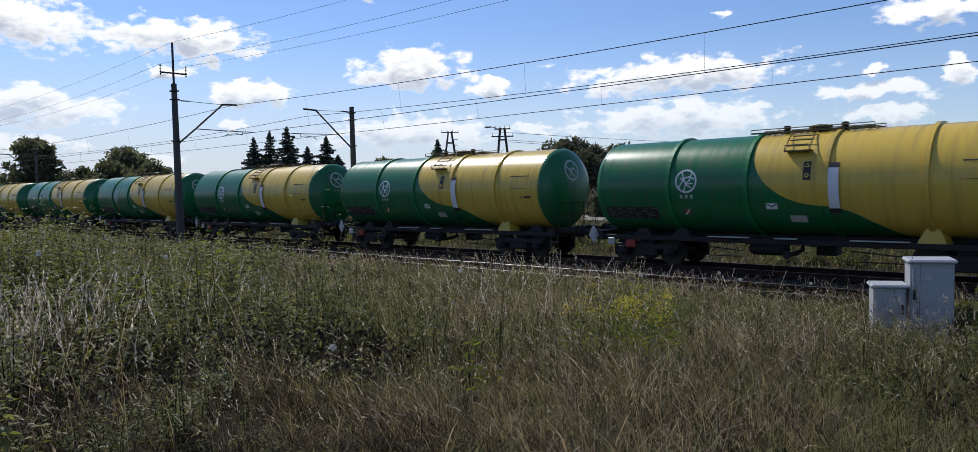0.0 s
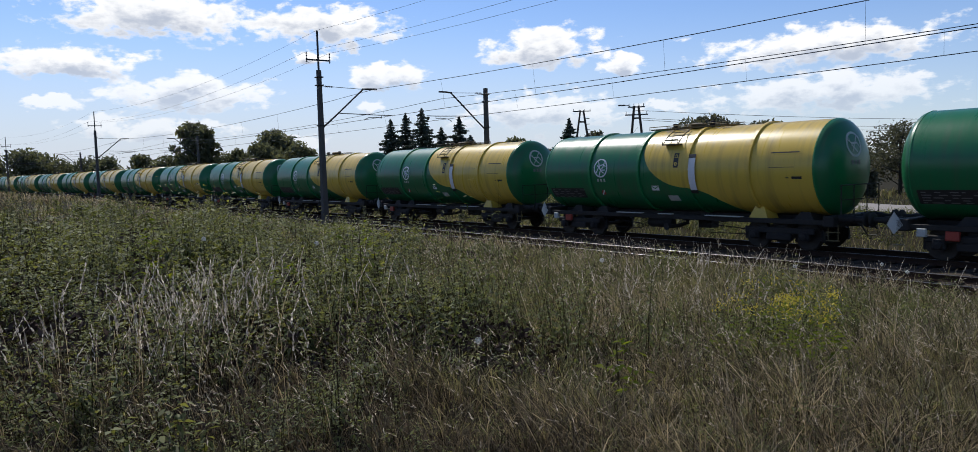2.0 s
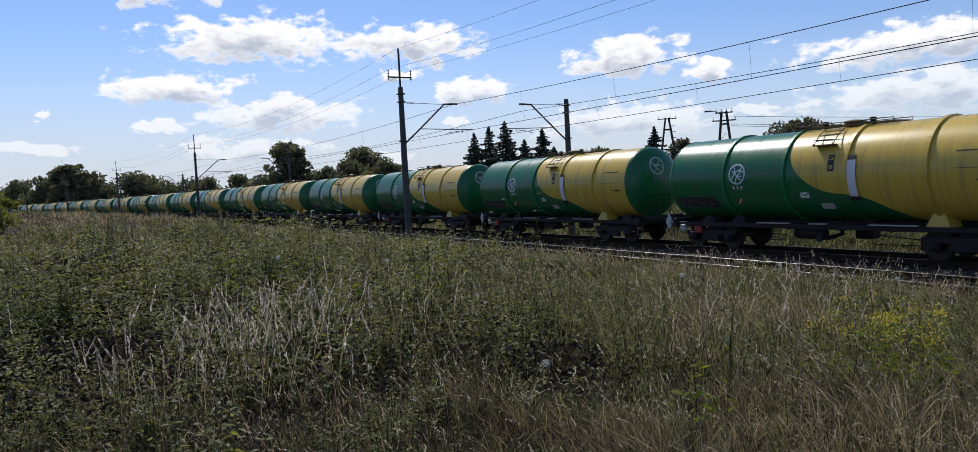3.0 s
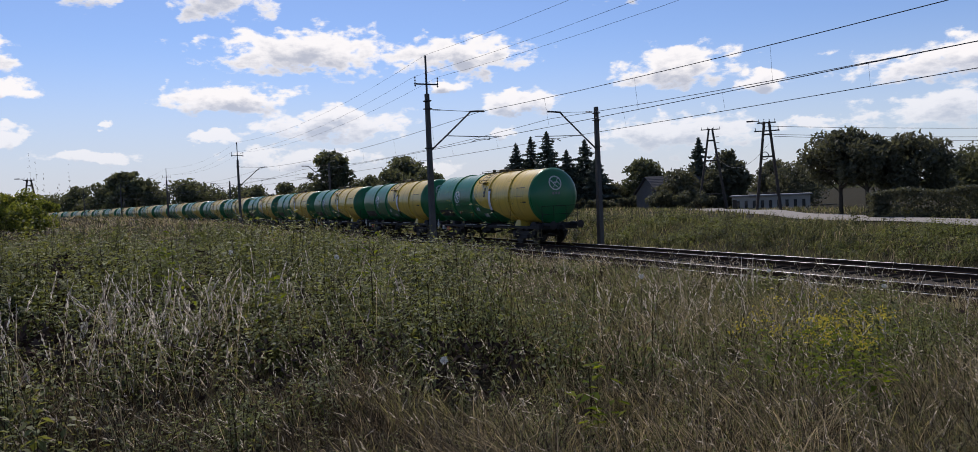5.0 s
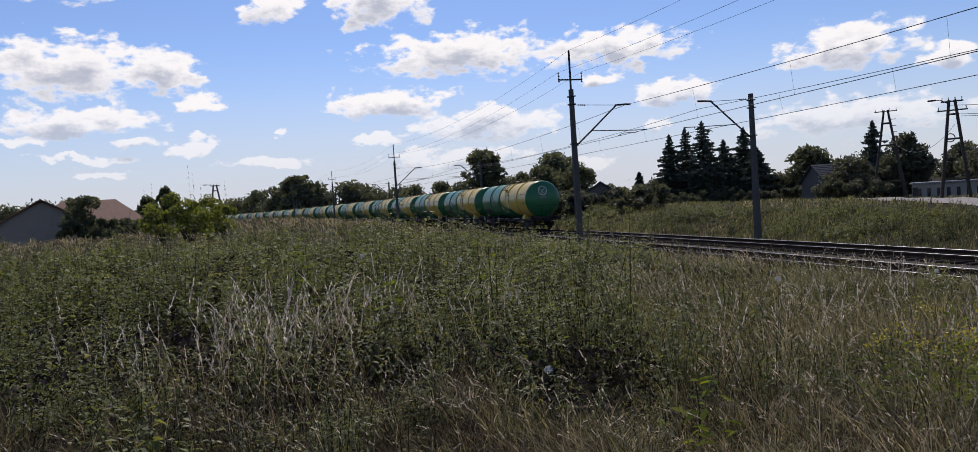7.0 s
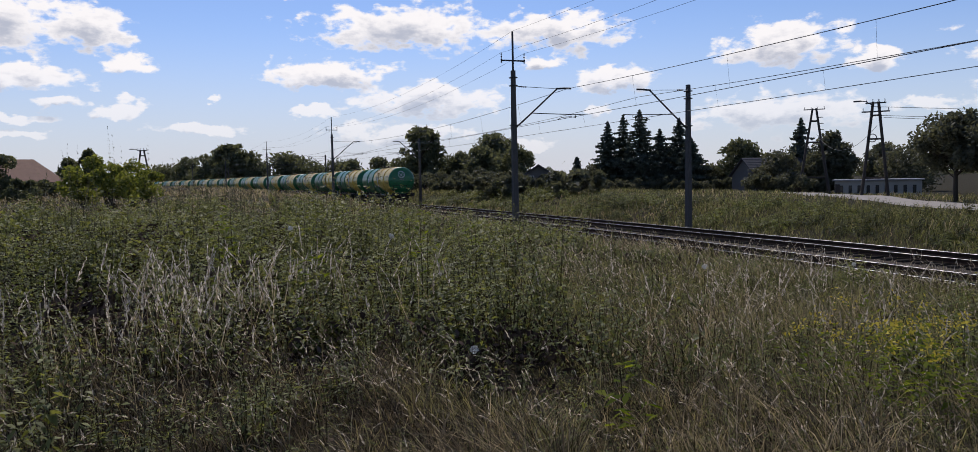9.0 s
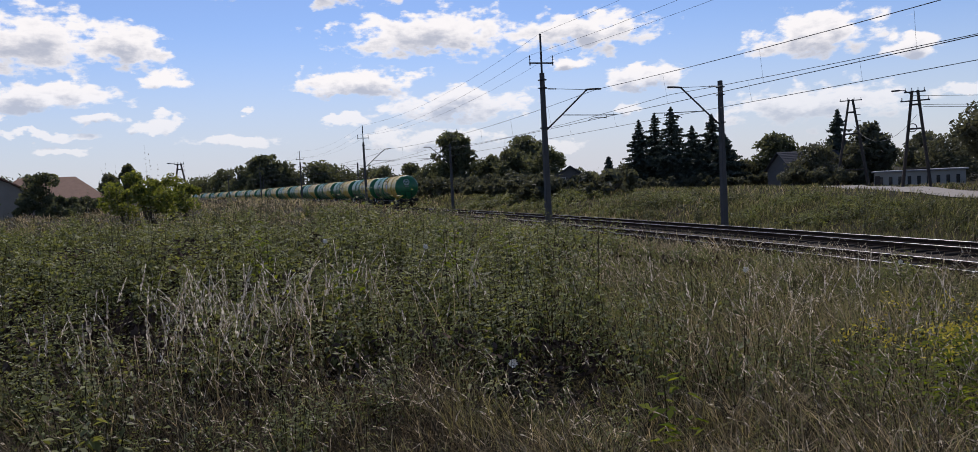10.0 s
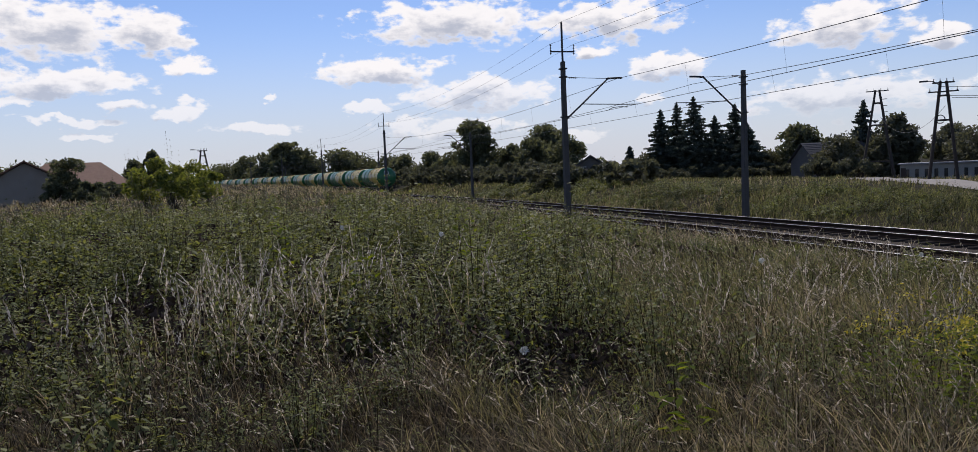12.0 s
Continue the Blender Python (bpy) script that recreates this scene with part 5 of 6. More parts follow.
def make_backdrop_plants():
    # row of spruces behind the line
    for az, tall, wide, k in ((-13.1, 12.6, 7.4, 1), (-14.25, 13.9, 7.4, 2), (-15.45, 14.4, 9.0, 3), (-16.9, 11.2, 6.6, 4), (-18.3, 13.4, 10.0, 5), (-19.1, 9.5, 7.5, 6)):
        spruce(polar(az, 139 + 3 * (k % 3)), tall, wide, k)
    spruce(polar(-10.8, 150), 6.5, 3.2, 7)
    spruce(polar(-26.6, 132), 11.6, 6.0, 9)
    for az, dist, tall, wide, k, mat in ((-12.4, 142, 5.0, 7, 11, LEAF_DARK), (-20.1, 145, 4.6, 8, 12, LEAF_DARK), (-11.2, 150, 4.0, 6, 13, LEAF_DARK),
                                         (0.75, 140, 11.6, 8.6, 14, LEAF), (-2.2, 150, 7.5, 6.5, 15, LEAF), (-4.6, 140, 10.4, 9.5, 16, LEAF), (-6.6, 150, 8.0, 6.0, 17, LEAF),
                                         (-22.6, 140, 9.2, 8.5, 18, LEAF), (-25.2, 122, 6.4, 8.0, 19, LEAF_DARK), (-28.85, 126, 9.1, 6.9, 20, LEAF_DARK), (-27.6, 124, 6.0, 6, 21, LEAF_DARK),
                                         (14.9, 260, 15.5, 13, 22, LEAF), (17.6, 345, 12.5, 15, 23, LEAF), (11.0, 240, 10.5, 15, 24, LEAF), (9.0, 250, 7.5, 13, 25, LEAF), (12.9, 255, 8.5, 10, 26, LEAF),
                                         (6.2, 230, 8.5, 11, 27, LEAF), (4.2, 215, 8.8, 9, 28, LEAF), (2.6, 190, 7.2, 10, 29, LEAF), (19.6, 410, 10.5, 18, 30, LEAF),
                                         (23.8, 190, 9.2, 5.0, 31, LEAF), (24.9, 190, 7.0, 6.0, 32, LEAF), (13.8, 258, 12.0, 14, 50, LEAF), (16.2, 300, 12.4, 15, 51, LEAF), (10.0, 245, 9.5, 16, 52, LEAF), (18.6, 380, 10.5, 22, 53, LEAF), (7.4, 240, 8.0, 14, 54, LEAF), (-20.9, 142, 4.4, 7, 55, LEAF_DARK), (-1.0, 150, 6.5, 9, 56, LEAF), (-6.0, 130, 7.5, 9, 57, LEAF), (-3.4, 135, 7.8, 8, 58, LEAF), (31.5, 140, 5.4, 9, 33, LEAF), (33.5, 130, 4.6, 9, 34, LEAF), (29.9, 150, 6.0, 7, 35, LEAF),
                                         (-33.0, 128, 6.5, 10, 36, LEAF_DARK), (-31.6, 150, 8.0, 8, 37, LEAF_DARK)):
        leafy_tree(polar(az, dist), tall, wide, k, "broad dark green leafy tree beyond the railway" if mat is LEAF else "dense dark tree beyond the railway", low=0.07, mat=mat, leaves=4600 if dist < 160 else 2700, size=0.37 if dist < 160 else 0.54)
    # low shrubs along the far side of the line
    for k, (az, dist, tall, wide) in enumerate(((-3.6, 100, 3.2, 7), (-5.4, 94, 3.0, 6), (-7.4, 90, 2.7, 6), (-9.0, 84, 2.4, 5), (-10.2, 86, 2.2, 5), (-1.4, 112, 3.4, 8), (1.0, 125, 3.6, 8), (3.4, 140, 4, 9), (5.6, 165, 4.2, 10), (8.0, 190, 4.5, 11))):
        bush(polar(az, dist), tall, wide, 60 + k, "dense dark shrub on the far bank of the line", leaves=2200, size=0.22, group="shrubs on the far bank")
    rng = random.Random(19)
    for k in range(40):
        s = 66 + 6.5 * k
        tall = rng.uniform(1.7, 3.0) + 0.004 * s
        q = on_line(s + rng.uniform(-2, 2), rng.uniform(8.5, 15))
        bush(q, tall, rng.uniform(5.5, 8.5), 200 + k, "dense dark shrub on the far bank of the line", leaves=1000, size=0.34, group="shrubs on the far bank")
    for az, dist, tall, wide, k in ((-6.0, 79, 2.3, 4.5, 260), (-9.6, 80, 1.7, 4.0, 261), (-4.6, 84, 2.6, 5, 262), (-11.0, 90, 1.5, 4, 263)):
        bush(polar(az, dist), tall, wide, k, "dense dark shrub beside a cottage", leaves=2400, size=0.2, group="shrubs on the far bank")
    for k, (az, tall) in enumerate(((-13.0, 2.6), (-15.0, 2.4), (-17.0, 2.6), (-19.2, 2.4), (-21.2, 2.8), (-24.0, 3.2), (-26.0, 3.0))):
        bush(polar(az, 132 if az > -22 else 108), tall, 7, 80 + k, "dense dark shrub at the foot of the trees", leaves=2000, size=0.24, group="shrubs under the trees")
    # big trees and hedge beside the road
    leafy_tree(polar(-35.9, 61), 6.3, 5.6, 41, "dark tree with a bare trunk beside the road", low=0.46, mat=LEAF_DARK, leaves=8000, size=0.24)
    leafy_tree(polar(-37.6, 60), 5.7, 4.6, 47, "dark tree with a bare trunk beside the road", low=0.48, mat=LEAF_DARK, leaves=8000, size=0.22)
    leafy_tree(polar(-40.4, 61), 5.6, 5.8, 42, "broad dark tree beside the road", low=0.3, mat=LEAF_DARK, leaves=8500, size=0.24)
    leafy_tree(polar(-44.4, 70), 5.0, 7.0, 43, "broad light green tree behind a hedge", low=0.14, mat=LEAF, leaves=9000, size=0.24)
    clipped_hedge(polar(-42.6, 54), 9.6, 1.3, 1.75, -22, 90)
    leafy_tree(polar(-49, 66), 5.6, 6.0, 44, "broad dark tree beside a house", mat=LEAF_DARK, leaves=7000, size=0.17)
    leafy_tree(polar(-53.2, 56), 4.6, 4.6, 45, "broad dark tree beside a house", mat=LEAF_DARK, leaves=6000, size=0.15)
    leafy_tree(polar(-61, 66), 5.4, 6, 46, "broad dark tree beside a house", mat=LEAF_DARK, leaves=6000, size=0.17)
    # light green bushes in the field and by the farmhouse
    for k, (az, dist, tall, wide) in enumerate(((21.3, 46, 2.7, 3.0), (22.7, 44, 3.2, 2.9), (24.1, 46, 2.5, 2.6), (20.3, 50, 2.2, 2.2))):
        bush(polar(az, dist), tall, wide, 100 + k, "light green leafy elder bush in the meadow", mat=BUSH, leaves=3000, size=0.10, group="meadow bushes")
    for k, (az, dist, tall, wide) in enumerate(((28.7, 74, 4.9, 3.9), (27.5, 70, 2.0, 3), (26.5, 76, 1.8, 2.6), (29.8, 72, 1.8, 3))):
        bush(polar(az, dist), tall, wide, 110 + k, "dark green garden shrub beside the farmhouse", mat=LEAF, leaves=2600, size=0.16, group="garden shrubs")
    # before the house beyond the tracks
    for k, (az, dist, tall, wide) in enumerate(((-57.2, 57, 2.4, 2.8), (-59.4, 56, 1.9, 2.4), (-55.6, 58, 2.0, 2.6))):
        bush(polar(az, dist), tall, wide, 130 + k, "green garden bush before a house", mat=LEAF, leaves=3000, size=0.13, group="garden bushes")
    garden_fence(polar(-54.5, 53), polar(-62.0, 52), 1.3, 5)
    bush(polar(-65.5, 11.6), 1.1, 2.2, 120, "dense green bush beside the cabinets", mat=WEED, leaves=5200, size=0.06)



def make_far_woods():
    """The low dark line of distant woods round the horizon."""
    rng = np.random.default_rng(91)
    n = 26000
    az = rng.uniform(-80, 50, n)
    dist = rng.uniform(520, 560, n)
    top = 4.5 + 3.5 * np.sin(az * 0.9) * np.sin(az * 0.37 + 1) + 2.0 * np.sin(az * 2.7) + 1.2 * np.sin(az * 7.1)
    z = rng.uniform(0, 1, n) ** 0.8 * np.maximum(top, 2.0)
    c = np.stack([-np.sin(np.radians(az)) * dist, np.cos(np.radians(az)) * dist, z], 1)
    tagged(new("far_woods", arrays_mesh("far_woods", quad_cloud(c, 1.3, rng), LEAF)), "dark line of distant woods along the horizon", "woods", kind="stuff")


make_far_woods()


def make_road():
    pts = [polar(-62, 36), polar(-45.2, 45), polar(-35.3, 54), polar(-29.0, 75), polar(-26.5, 96)]
    m = Mesh()
    path = []
    for i in range(len(pts) - 1):
        for j in range(10):
            path.append(pts[i].lerp(pts[i + 1], j / 10))
    path.append(pts[-1])
    n = len(path)
    for i, p in enumerate(path):
        d = (path[min(i + 1, n - 1)] - path[max(i - 1, 0)]).normalized()
        q = Vector((-d.y, d.x, 0))
        for k in (-2.2, -0.8, 0.8, 2.2):
            c = p + q * k
            g = grounded(c, 0)
            m.v.append((c.x, c.y, max(grounded(p, 0).z, g.z) + (0.10 if abs(k) < 1 else 0.06)))
    for i in range(n - 1):
        for j in range(3):
            m.f.append((i * 4 + j, i * 4 + j + 1, (i + 1) * 4 + j + 1, (i + 1) * 4 + j))
    solid("road", m, ROADM, "pale grey gravel road along the far bank", "road", kind="structure")


make_buildings()
a_frame_pole(polar(-27.45, 109), 11.6, 3.9, -27, True, 1)
a_frame_pole(polar(-31.25, 77.5), 8.9, 2.3, -31, False, 2)
a_frame_pole(polar(20.5, 131), 6.6, 2.6, 20, False, 3)
power_lines()
make_backdrop_plants()
make_road()


# ---- cabinets by the path ----
def cabinet(place, turn, w, d, h, tall):
    p = Vector(place)
    c = thing("utility_cabinet", "tall grey plastic utility cabinet with a slanted lid" if tall else "short grey plastic utility cabinet beside a taller one", "utility cabinet", pose(p.x, p.y, p.z, 0, 0, turn), "utility cabinets")
    part("plinth", Mesh().box((0, 0, 0.12), (w, d, 0.5), 0.01), CABINET, c)
    part("body", Mesh().box((0, 0, 0.37 + (h - 0.45) / 2), (w - 0.02, d - 0.02, h - 0.45), 0.012), CABINET, c)
    part("door", Mesh().box((0, -d / 2 - 0.004, 0.40 + (h - 0.52) / 2), (w - 0.07, 0.02, h - 0.56), 0.008), CABINET, c)
    part("lid", Mesh().box((0, -0.01, h - 0.05), (w + 0.05, d + 0.06, 0.06), 0.02, pose(0, 0, 0, 3, 0, 0)), CABINET, c)
    part("handle", Mesh().box((-w / 2 + 0.06 if tall else w / 2 - 0.07, -d / 2 - 0.03, h * 0.62), (0.035, 0.04, 0.16), 0.012), STEEL, c, "grey swing handle")
    if tall:
        part("sticker", Mesh().box((-0.05, -d / 2 - 0.018, h * 0.80), (0.09, 0.006, 0.07)), PALE, c, "worn illegible sticker")
    else:
        for k in range(3):
            part("faded_mark", Mesh().box((-0.06 + k * 0.06, -d / 2 - 0.017, h * 0.75), (0.025, 0.005, 0.09)), PALE, c)
    return c


CAB = polar(-60.2, 10.9)
cz = float(ground_z(*line_place(CAB.x, CAB.y)))
cabinet((CAB.x, CAB.y, cz - 0.1), -47, 0.60, 0.34, 1.42, True)
cabinet((CAB.x - 0.39, CAB.y + 0.40, cz - 0.1), -47, 0.46, 0.32, 1.05, False)


# ---- meadow ----
def scatter(rng, x0, x1, y0, y1, per):
    n = int((x1 - x0) * (y1 - y0) * per)
    return np.stack([rng.uniform(x0, x1, n), rng.uniform(y0, y1, n)], 1)


def plan(p):
    s = DX * p[:, 0] + DY * p[:, 1]
    sh = np.where(s > 0, BEND * np.minimum(s, 520) ** 2 / 2, 0)
    return s, NX * p[:, 0] + NY * p[:, 1] - C0 + sh


def with_ground(p):
    s, u = plan(p)
    z = np.maximum(ground_z(s, u), np.interp(u, [-7.6, -6.15, -6.1], [-0.66, -0.28, -0.28]))
    return np.concatenate([p, z[:, None]], 1), s, u


def lumps(p, scale, seed):
    """A smooth random field, 0 to 1, over the plan."""
    r = np.random.default_rng(seed)
    v = np.zeros(len(p))
    for k in range(7):
        a = r.uniform(0, 2 * math.pi)
        f = (0.5 + 0.35 * k) / scale
        v += np.sin((p[:, 0] * math.cos(a) + p[:, 1] * math.sin(a)) * f * 2 + r.uniform(0, 6.28)) / (1 + 0.35 * k)
    return 1 / (1 + np.exp(-1.3 * v))


def tufts(p, rng, each=14, spread=0.05):
    """Gathers loose places into tufts; gives the new places, each one's tuft and its direction outward."""
    n = len(p) // each
    centre = p[rng.permutation(len(p))[:n]]
    r = np.hypot(centre[:, 0], centre[:, 1])
    ang = rng.uniform(0, 2 * math.pi, (n, each))
    rad = np.abs(rng.normal(0, spread, (n, each))) * np.interp(r, [3, 10, 30, 80], [1, 1.5, 3, 8])[:, None]
    q = centre[:, None] + np.stack([np.cos(ang), np.sin(ang)], -1) * rad[..., None]
    return q.reshape(-1, 2), np.repeat(np.arange(n), each), ang.ravel()


def blades(base, high, wide, lean, rng, wind=(0.09, -0.03), turn=None):
    """Grass blades: four corners and a tip each, bent over."""
    n = len(base)
    a = rng.uniform(0, 2 * math.pi, n) if turn is None else turn + rng.normal(0, 0.5, n)
    d = np.stack([np.cos(a), np.sin(a), np.zeros(n)], 1)
    b = rng.uniform(0, 2 * math.pi, n)
    side = np.stack([np.cos(b), np.sin(b), np.zeros(n)], 1) * (wide / 2)[:, None]
    off = d * (lean * high)[:, None] + np.array([wind[0], wind[1], 0]) * high[:, None]
    up = np.array([0, 0, 1.0])
    mid = base + off * 0.33 + up * (high * 0.58)[:, None]
    tip = base + off + up * (high * np.sqrt(np.maximum(0.2, 1 - lean ** 2 * 0.8)))[:, None]
    v = np.stack([base - side, base + side, mid + side * 0.8, mid - side * 0.8, tip], 1).reshape(-1, 3)
    k = np.arange(n, dtype=np.int64) * 5
    loops = np.stack([k, k + 1, k + 2, k + 3, k + 3, k + 2, k + 4], 1).ravel()
    starts = (np.arange(n)[:, None] * 7 + np.array([0, 4])).ravel()
    totals = np.tile([4, 3], n)
    return v, loops, starts, totals


def blade_object(name, base, high, wide, lean, rng, mat, label, category="grass", wind=(0.09, -0.03), turn=None):
    v, loops, starts, totals = blades(base, high, wide, lean, rng, wind, turn)
    return tagged(new(name, arrays_mesh(name, v, mat, faces=(loops, starts, totals))), label, category, kind="stuff")


def thinned(rng, reach=((3.0, 2000), (6, 1750), (10, 850), (16, 340), (26, 105), (45, 30), (80, 8), (140, 2))):
    """Places over the near field, denser near the path."""
    out = []
    lo = 2.3
    for hi, per in reach:
        a0, a1 = radians(-66), radians(38)
        area = 0.5 * (a1 - a0) * (hi * hi - lo * lo)
        n = int(area * per)
        r = np.sqrt(rng.uniform(lo * lo, hi * hi, n))
        a = rng.uniform(a0, a1, n)
        out.append(np.stack([-0.8 - np.sin(a) * r, -0.3 + np.cos(a) * r], 1))
        lo = hi
    return np.concatenate(out)


def weediness(p):
    """How far tall leafy weeds take over from dry grass: mostly on the rise to the north-west."""
    az = np.degrees(np.arctan2(-p[:, 0], p[:, 1]))
    r = np.hypot(p[:, 0], p[:, 1])
    edge = np.interp(r, [4, 6, 9, 14], [-1, -3, -6, -8])
    w = 1 / (1 + np.exp(-(az - edge + 12 * (lumps(p, 3, 3) - 0.5) * 2) / 4.0))
    w = np.maximum(w, 0.5 * np.clip(2.6 * lumps(p, 1.7, 9) - 1.3, 0, 1) * np.interp(az, [-60, -30, -15], [1, 0.8, 0.3]))
    front = r - np.interp(az, [-4, 2, 8, 30], [0.0, 0.5, 1.6, 1.5]) - 1.2 * (lumps(p, 0.9, 15) - 0.5)
    w *= np.interp(front, [3, 4.4, 5.4, 20, 30, 42], [0.08, 0.25, 0.97, 1, 0.35, 0.05])
    return w


def arc(q, high, way, lean, nod, f):
    """Points at the fractions f up leaning stems whose tops nod over."""
    h, w = high[:, None], way[:, None]
    out = h * (lean[:, None] * f + nod[:, None] * f ** 3)
    return np.stack([q[:, None, 0] + np.cos(w) * out, q[:, None, 1] + np.sin(w) * out, q[:, None, 2] + h * (f - 0.45 * (nod[:, None] + 0.4 * lean[:, None] ** 2) * f ** 3)], -1)


def arc_strips(name, q, high, way, lean, nod, wide, rng, mat, label, category="grass", thin=0.75):
    """Curved blades or stems, each a strip of two quads and a tip."""
    n = len(q)
    p = arc(q, high, way, lean, nod, np.tile([0.0, 0.42, 0.76, 1.0], (n, 1)))
    b = rng.uniform(0, 2 * math.pi, n)
    side = np.stack([np.cos(b), np.sin(b), 0 * b], 1) * (wide / 2)[:, None]
    v = np.stack([p[:, 0] - side, p[:, 0] + side, p[:, 1] + side, p[:, 1] - side, p[:, 2] + side * thin, p[:, 2] - side * thin, p[:, 3]], 1).reshape(-1, 3)
    k = np.arange(n, dtype=np.int64)[:, None] * 7
    loops = (k + np.array([0, 1, 2, 3, 3, 2, 4, 5, 5, 4, 6])).ravel()
    starts = (np.arange(n)[:, None] * 11 + np.array([0, 4, 8])).ravel()
    return tagged(new(name, arrays_mesh(name, v, mat, faces=(loops, starts, np.tile([4, 4, 3], n)))), label, category, kind="stuff")


def spikelets(name, q, high, way, lean, nod, count, low, long, spread, fat, rng, mat, label):
    """Slim seed husks packed round the upper part of each stem."""
    n = len(q)
    f = rng.uniform(low, 1.02, (n, count))
    base = arc(q, high, way, lean, nod, f)
    ahead = arc(q, high, way, lean, nod, f + 0.05) - base
    ahead /= np.linalg.norm(ahead, axis=2)[..., None]
    out = rng.normal(0, 1, (n, count, 3)) * (spread * fat[:, None] * (1.25 - (f - low) / (1.02 - low)))[..., None]
    size = long * fat[:, None] * rng.uniform(0.5, 1.4, (n, count))
    tip = base + out + ahead * size[..., None]
    sd = rng.normal(0, 1, (n, count, 3))
    sd -= (sd * ahead).sum(2)[..., None] * ahead
    sd *= (0.13 * size / np.linalg.norm(sd, axis=2))[..., None]
    mid = (base + out * 0.6 + tip) / 2
    v = np.stack([base + out * 0.3, mid + sd, tip, mid - sd], 2).reshape(-1, 3)
    return tagged(new(name, arrays_mesh(name, v, mat)), label, "grass", kind="stuff")


def mostly_windward(n, rng, some=0.6):
    """Directions in the plan: most stems lean with the wind, towards the west, the rest anyhow."""
    return np.where(rng.uniform(0, 1, n) < some, rng.normal(math.pi, 0.7, n), rng.uniform(0, 2 * math.pi, n))


def make_meadow():
    rng = np.random.default_rng(11)
    p, tuft, turn = tufts(thinned(rng), rng, 16, 0.075)
    k = tuft.max() + 1
    q, s, u = with_ground(p)
    keep = (u < -5.3) & (rng.uniform(0, 1, k)[tuft] > 0.86 * weediness(p))
    q, s, u, p, tuft, turn = q[keep], s[keep], u[keep], p[keep], tuft[keep], turn[keep]
    n = len(q)
    r = np.hypot(p[:, 0] + 0.8, p[:, 1] + 0.3)
    w = weediness(p)
    dry = lumps(p, 2.2, 8)
    edge = np.interp(u, [-11, -8, -6.6, -5.3], [1.0, 1.2, 1.45, 1.2])
    grow = np.interp(r, [2.2, 4.5, 8, 14, 40], [0.40, 0.66, 0.9, 0.95, 0.85]) * edge
    tall = rng.uniform(0.2, 1.0, k) ** 1.2
    high = (0.16 + 0.62 * tall[tuft]) * rng.uniform(0.55, 1.1, n) * grow * (0.30 + 0.95 * lumps(p, 0.7, 5)) * (0.75 + 0.5 * lumps(p, 4, 6)) * (1 - 0.3 * w)
    width = np.interp(r, [3, 10, 25, 60, 140], [0.0036, 0.0062, 0.015, 0.038, 0.09]) * rng.uniform(0.6, 1.6, n)
    lean = rng.uniform(0.0, 1.0, n) ** 1.2 * 0.75
    nod = rng.uniform(0.05, 1.0, n) ** 1.3 * 0.95
    way = np.where(rng.uniform(0, 1, n) < 0.55, turn + rng.normal(0, 0.5, n), mostly_windward(n, rng, 0.8))
    straw = rng.uniform(0, 1, k)[tuft]
    pick = straw < np.clip(0.26 + 0.9 * (dry - 0.5) + 0.05 * (1 - w) + np.interp(r, [3, 5.5, 20, 32], [0.06, 0, 0, 0.5]) + np.interp(-np.degrees(np.arctan2(p[:, 0], p[:, 1])), [-2, 10], [0, 0.75]) * np.interp(r, [6, 7.5], [1, 0]), 0.06, 0.93)
    dead = pick & (rng.uniform(0, 1, k)[tuft] < np.interp(r, [4.5, 7.5, 12], [0.9, 0.45, 0.1]) * np.interp(np.degrees(np.arctan2(-p[:, 0], p[:, 1])), [-12, 4], [0.4, 1]))
    pick = pick & ~dead
    for mask, mat, name, label in ((~pick & ~dead, GRASS, "meadow_grass", "tall green meadow grass in tangled uneven tufts"), (pick, DRY, "dry_grass", "straw-coloured dry grass tufts among the green"), (dead, THATCH, "dead_thatch", "dull brown dead grass matted along the near edge")):
        arc_strips(name, q[mask], high[mask], way[mask], lean[mask], nod[mask], width[mask], rng, mat, label)
    # seed heads on thin nodding stems
    t = thinned(rng, ((4, 40), (7, 130), (12, 125), (18, 58), (28, 16), (45, 4)))
    q, s, u = with_ground(t)
    clump = lumps(t, 1.3, 21)
    for az, dist, wide in ((-24.0, 7.6, 0.6), (-27.5, 8.0, 0.6), (-16.0, 7.4, 0.5), (-35.0, 9.0, 0.8), (-43.0, 10.0, 0.8), (-20.0, 6.4, 0.5), (-31.0, 6.2, 0.5), (-12.0, 9.5, 0.7)):
        c = polar(az, dist)
        clump = np.maximum(clump, 1.1 * np.exp(-((t[:, 0] - c.x) ** 2 + (t[:, 1] - c.y) ** 2) / (2 * wide ** 2)))
    k = (u < -5.8) & (rng.uniform(0, 1, len(t)) < np.clip(clump * 2.4 - 1.2, 0.06, 1) * np.where(clump > 0.9, 0.55, 0.8)) & (rng.uniform(0, 1, len(t)) > 1.0 * weediness(t) + 0.08)
    q, t, u = q[k], t[k], u[k]
    n = len(q)
    r = np.hypot(t[:, 0] + 0.8, t[:, 1] + 0.3)
    high = rng.uniform(0.42, 1.0, n) * np.interp(r, [2.2, 5, 9], [0.5, 0.78, 1.0]) * np.interp(u, [-10, -6.4], [1.0, 0.75])
